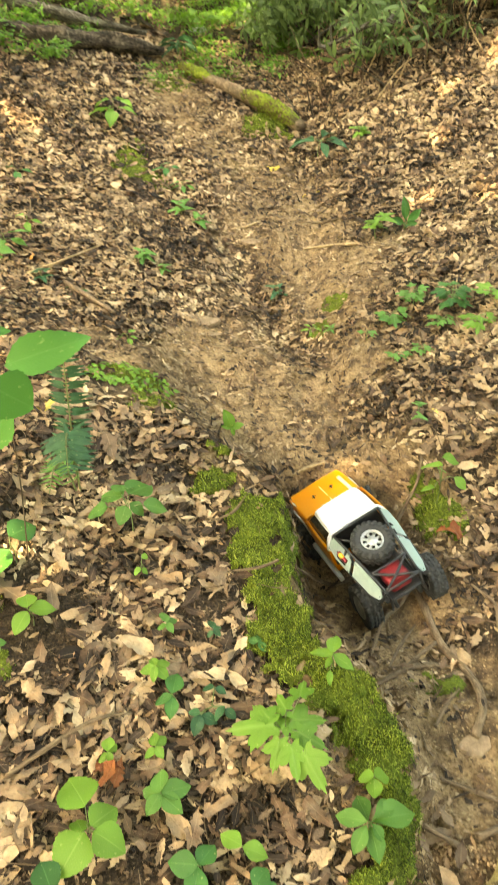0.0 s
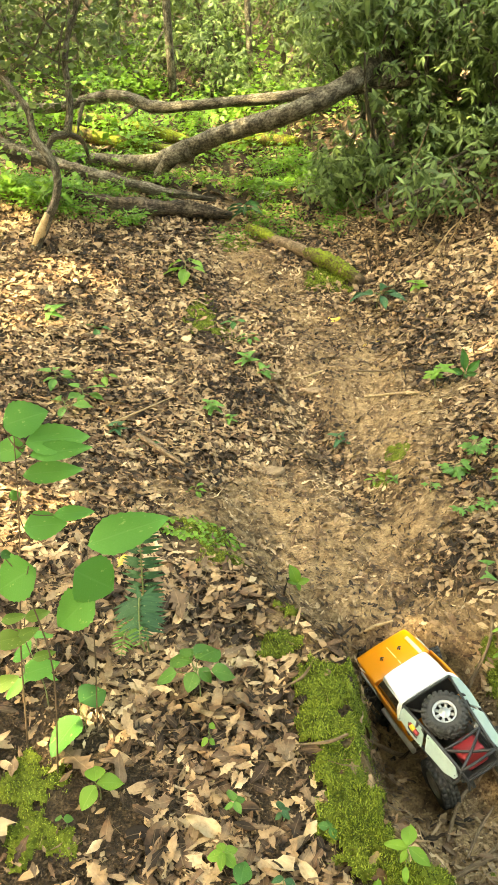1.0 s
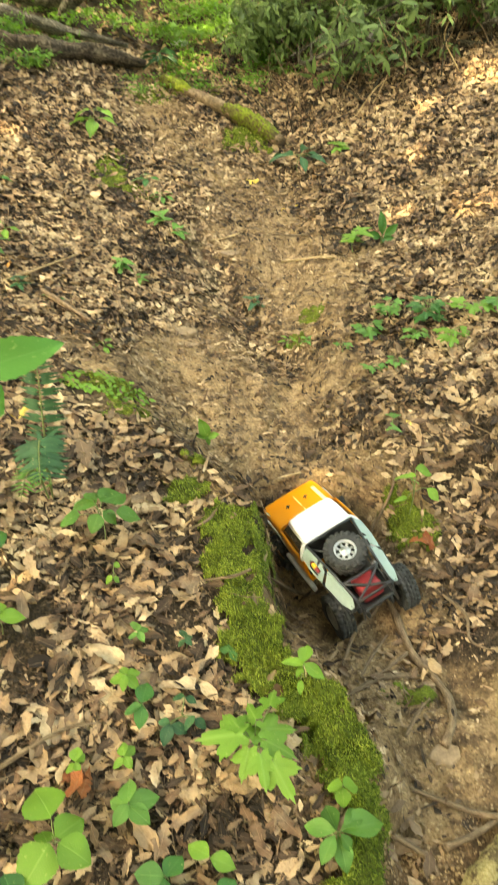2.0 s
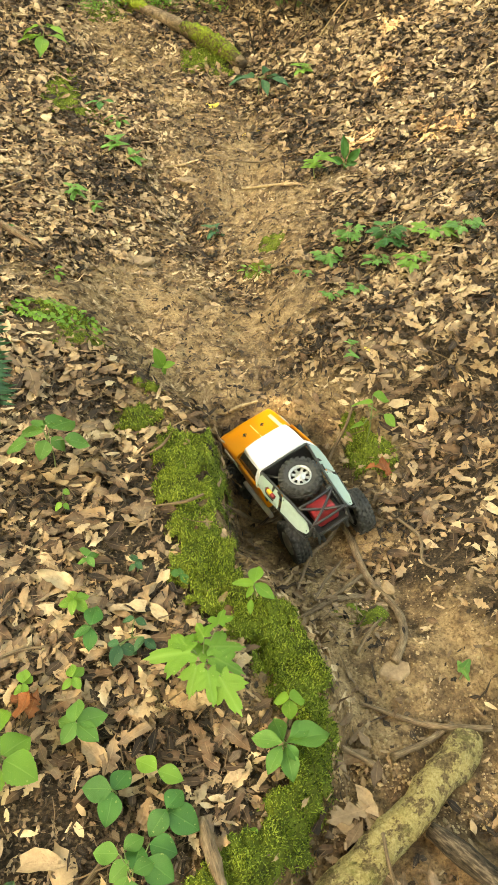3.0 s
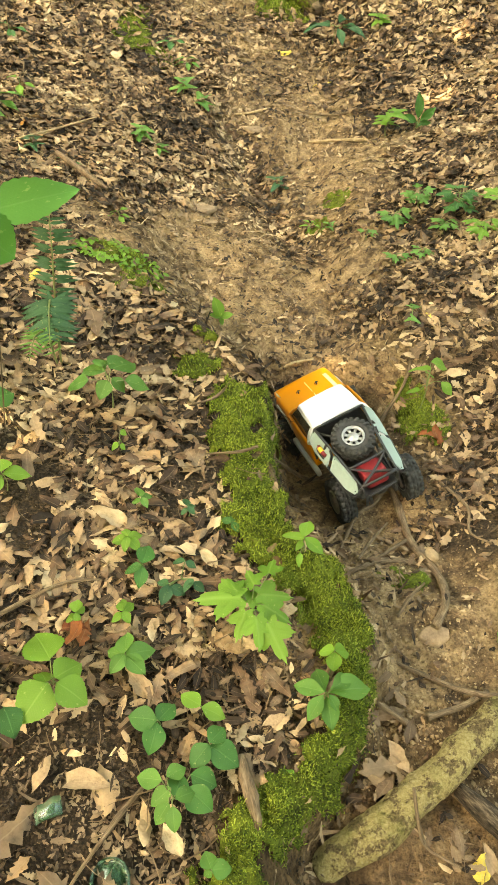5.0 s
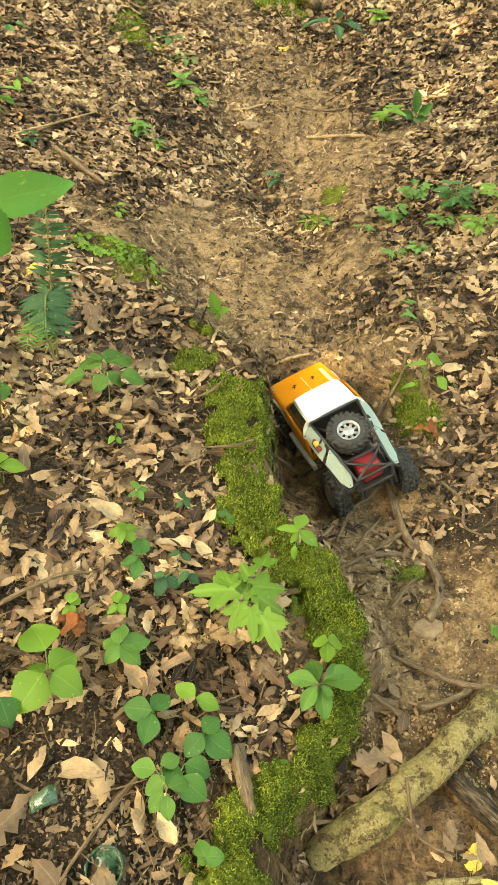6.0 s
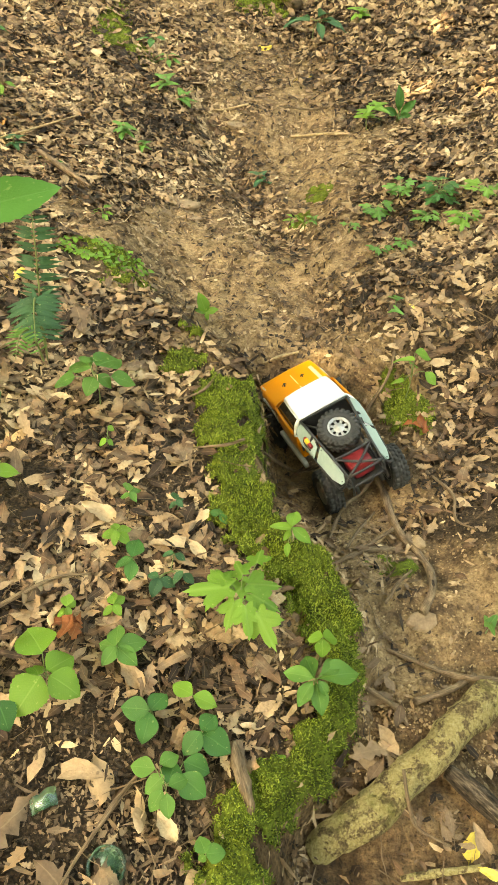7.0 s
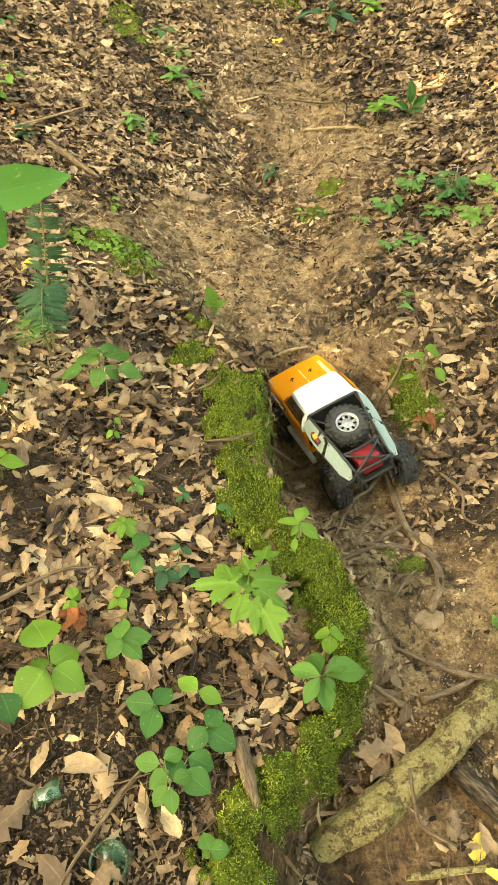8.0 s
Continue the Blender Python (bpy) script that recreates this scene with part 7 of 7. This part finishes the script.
# bed sides: flat panels with riveted corners and a tail lamp
for sign in (1, -1):
    for outline in ([(0.1, 0), (0.028, 0), (0.024, 1), (0.07, 1), (0.1, 0.8)], [(0.018, 0), (-0.066, 0), (-0.078, 0.35), (-0.074, 0.6), (-0.035, 1), (0.012, 1)]):
        # from the cage's upper rail outwards and down
        v = [(x, sign * (0.0485 + 0.1 * (x + 0.084) + 0.023 * w), 0.1515 + 0.368 * (x + 0.084) - 0.006 - 0.028 * w) for x, w in outline]
        n = len(v)
        faces = [tuple(range(n)), tuple(range(2 * n - 1, n - 1, -1))] + [(i, (i + 1) % n, n + (i + 1) % n, n + i) for i in range(n)]
        side = part("bed_panel", (v + [(x, y - sign * 0.003, z) for x, y, z in v], faces), PANEL, truck, "pale grey riveted side panel", flat=True)
        for i in (0, 2, 4):
            rivet = bmesh.new()
            c = np.mean(v, 0)
            bmesh.ops.create_icosphere(rivet, subdivisions=1, radius=0.0016, matrix=Matrix.Translation(np.array(v[i]) * 0.88 + c * 0.12 + (0, sign * 0.001, 0)))
            part("rivet", rivet, BLACK, side)
tail = part("tail_lamp", tube([(0.066, 0.0745, 0.19), (0.052, 0.075, 0.1855), (0.036, 0.0735, 0.1795)], [0.005, 0.0055, 0.005], 12, 4), RED, truck, "red tail lamp with an amber lens")
part("lens", tube([(0.06, 0.0748, 0.1885), (0.053, 0.075, 0.186), (0.047, 0.0747, 0.1838)], [0.0058, 0.006, 0.0058], 12, 3), AMBER, tail, "amber lens")
part("bracket", tube([(0.074, 0.072, 0.19), (0.06, 0.082, 0.186), (0.034, 0.08, 0.175)], [0.0015] * 3, 6, 4), BLACK, tail)

# chassis, axles and drive
for sign in (1, -1):
    part("chassis_rail", box(-0.08, 0.39, sign * 0.032 - 0.004, sign * 0.032 + 0.004, 0.085, 0.105, 0.002), BLACK, truck)
part("bed_floor", box(-0.07, 0.1, -0.05, 0.05, 0.102, 0.108, 0.002), BLACK, truck)
part("fuel_cell", box(-0.064, -0.006, -0.03, 0.026, 0.11, 0.153, 0.009, 4), RED, truck, "dusty red plastic fuel cell")
for x, z, flex in ((0.0, 0.05, 0.18), (0.313, 0.058, 0)):
    axle = part("axle", tube([(x, -0.09, z - 0.09 * flex), (x, 0, z), (x, 0.09, z + 0.09 * flex)], [0.009, 0.008, 0.009], 12, 3), BLACK, truck)
    pot = bmesh.new()
    bmesh.ops.create_uvsphere(pot, u_segments=16, v_segments=10, radius=0.021, matrix=Matrix.Translation((x, -0.018, z)))
    part("differential", pot, BLACK, axle)
    for sign in (1, -1):
        shock = part("shock_absorber", tube([(x + 0.012, sign * 0.055, z + 0.01), (x + 0.02, sign * 0.05, z + 0.085)], [0.006, 0.006], 10, 2), CHROME, truck)
        coil = [(x + 0.012 + 0.008 * k / 40 + 0.008 * math.cos(k * 0.9), sign * (0.055 - 0.005 * k / 40) + 0.008 * math.sin(k * 0.9), z + 0.018 + 0.055 * k / 40) for k in range(41)]
        part("spring", tube(coil, [0.0012] * 41, 5, 1), BLACK, shock)
        part("link", tube([(x, sign * 0.04, z), (0.157 + (x - 0.157) * 0.25, sign * 0.028, 0.085)], [0.003, 0.003], 6, 2), BLACK, truck)


def tyre_mesh(radius=0.0565, width=0.038):
    """A knobbly tyre round the y axis: a rounded carcass with staggered blocks."""
    prof = [(0.028, -0.42), (0.034, -0.5), (0.045, -0.5), (0.0515, -0.44), (0.0535, -0.25), (0.054, 0), (0.0535, 0.25), (0.0515, 0.44), (0.045, 0.5), (0.034, 0.5), (0.028, 0.42)]
    n, k = 48, len(prof)
    v = [(r * radius / 0.0565 * math.cos(2 * math.pi * i / n), w * width, r * radius / 0.0565 * math.sin(2 * math.pi * i / n)) for i in range(n) for r, w in prof]
    f = [(i * k + j, i * k + (j + 1) % k, (i + 1) % n * k + (j + 1) % k, (i + 1) % n * k + j) for i in range(n) for j in range(k)]
    pieces = [(np.array(v), f)]
    for i in range(22):
        for row, (w0, w1, off, r0, r1) in enumerate(((-0.52, -0.22, 0.0, 0.0505, 0.0555), (-0.2, 0.02, 0.5, 0.0525, 0.0568), (0.0, 0.2, 0.0, 0.0525, 0.0568), (0.22, 0.52, 0.5, 0.0505, 0.0555), (-0.54, -0.47, 0.25, 0.041, 0.05), (0.47, 0.54, 0.25, 0.041, 0.05))):
            a = 2 * math.pi * (i + off) / 22
            h = 0.105
            c = []
            for r in (r0, r1):
                for da, w in ((-h, w0), (h, w0 + 0.03), (h, w1), (-h, w1 - 0.03)):
                    s = 0.82 if r == r1 else 1.0
                    c.append((r * math.cos(a + da * s), (w * s + (1 - s) * (w0 + w1) / 2) * width, r * math.sin(a + da * s)))
            pieces.append((np.array(c), [(4, 5, 6, 7), (0, 1, 5, 4), (1, 2, 6, 5), (2, 3, 7, 6), (3, 0, 4, 7)]))
    return merged(*pieces)


def rim_mesh():
    """A spoked wheel round the y axis, its outer face towards +y."""
    n = 48
    prof = [(0.0285, -0.018), (0.0295, 0.018), (0.0265, 0.019), (0.025, 0.012), (0.0235, 0.0115)]
    k = len(prof)
    v = [(r * math.cos(2 * math.pi * i / n), w, r * math.sin(2 * math.pi * i / n)) for i in range(n) for r, w in prof]
    f = [(i * k + j, i * k + j + 1, (i + 1) % n * k + j + 1, (i + 1) % n * k + j) for i in range(n) for j in range(k - 1)]
    pieces = [(np.array(v), f)]
    hub = [(0.0001, 0.017), (0.005, 0.017), (0.006, 0.0145), (0.013, 0.0135), (0.0145, 0.012)]
    v = [(r * math.cos(2 * math.pi * i / n), w, r * math.sin(2 * math.pi * i / n)) for i in range(n) for r, w in hub]
    pieces.append((np.array(v), f))
    for i in range(8):
        a = 2 * math.pi * i / 8
        c = [(r * math.cos(a + d / r), w, r * math.sin(a + d / r)) for w in (0.009, 0.0125) for r, d in ((0.0135, -0.0028), (0.0135, 0.0028), (0.025, 0.0045), (0.025, -0.0045))]
        pieces.append((np.array(c), [(4, 5, 6, 7), (0, 1, 5, 4), (1, 2, 6, 5), (2, 3, 7, 6), (3, 0, 4, 7)]))
    return merged(*pieces)


TYRE = mesh_of("tyre", *tyre_mesh(), RUBBER)
RIM = mesh_of("wheel", *rim_mesh(), CHROME)


def wheel(name, m, label):
    w = part(name, RIM, CHROME, truck, label, m=m)
    part("tyre", TYRE, RUBBER, w, "black knobbly rubber tyre")
    back = bmesh.new()
    bmesh.ops.create_cone(back, cap_ends=True, segments=32, radius1=0.027, radius2=0.027, depth=0.004, matrix=Matrix.Translation((0, -0.004, 0)) @ Matrix.Rotation(radians(90), 4, "X"))
    part("hub_back", back, BLACK, w)


FLEX = pose(0, 0, 0.05, 11, 0, 0)
wheel("wheel", FLEX @ pose(0.0, 0.084, 0, 0, 20, 0), "silver wheel with knobbly tyre")
wheel("wheel", FLEX @ pose(0.0, -0.088, 0, 0, 0, 180), "silver wheel with knobbly tyre")
wheel("wheel", pose(0.313, 0.1, 0.058, 0, 10, -18), "silver wheel with knobbly tyre")
wheel("wheel", pose(0.313, -0.1, 0.058, 0, 0, 162), "silver wheel with knobbly tyre")
wheel("spare_wheel", pose(0.036, -0.002, 0.186, 90, 0, 0) @ pose(0, 0, 0, 6, 0, 22) @ Matrix.Scale(0.92, 4), "spare wheel lying on the cage")
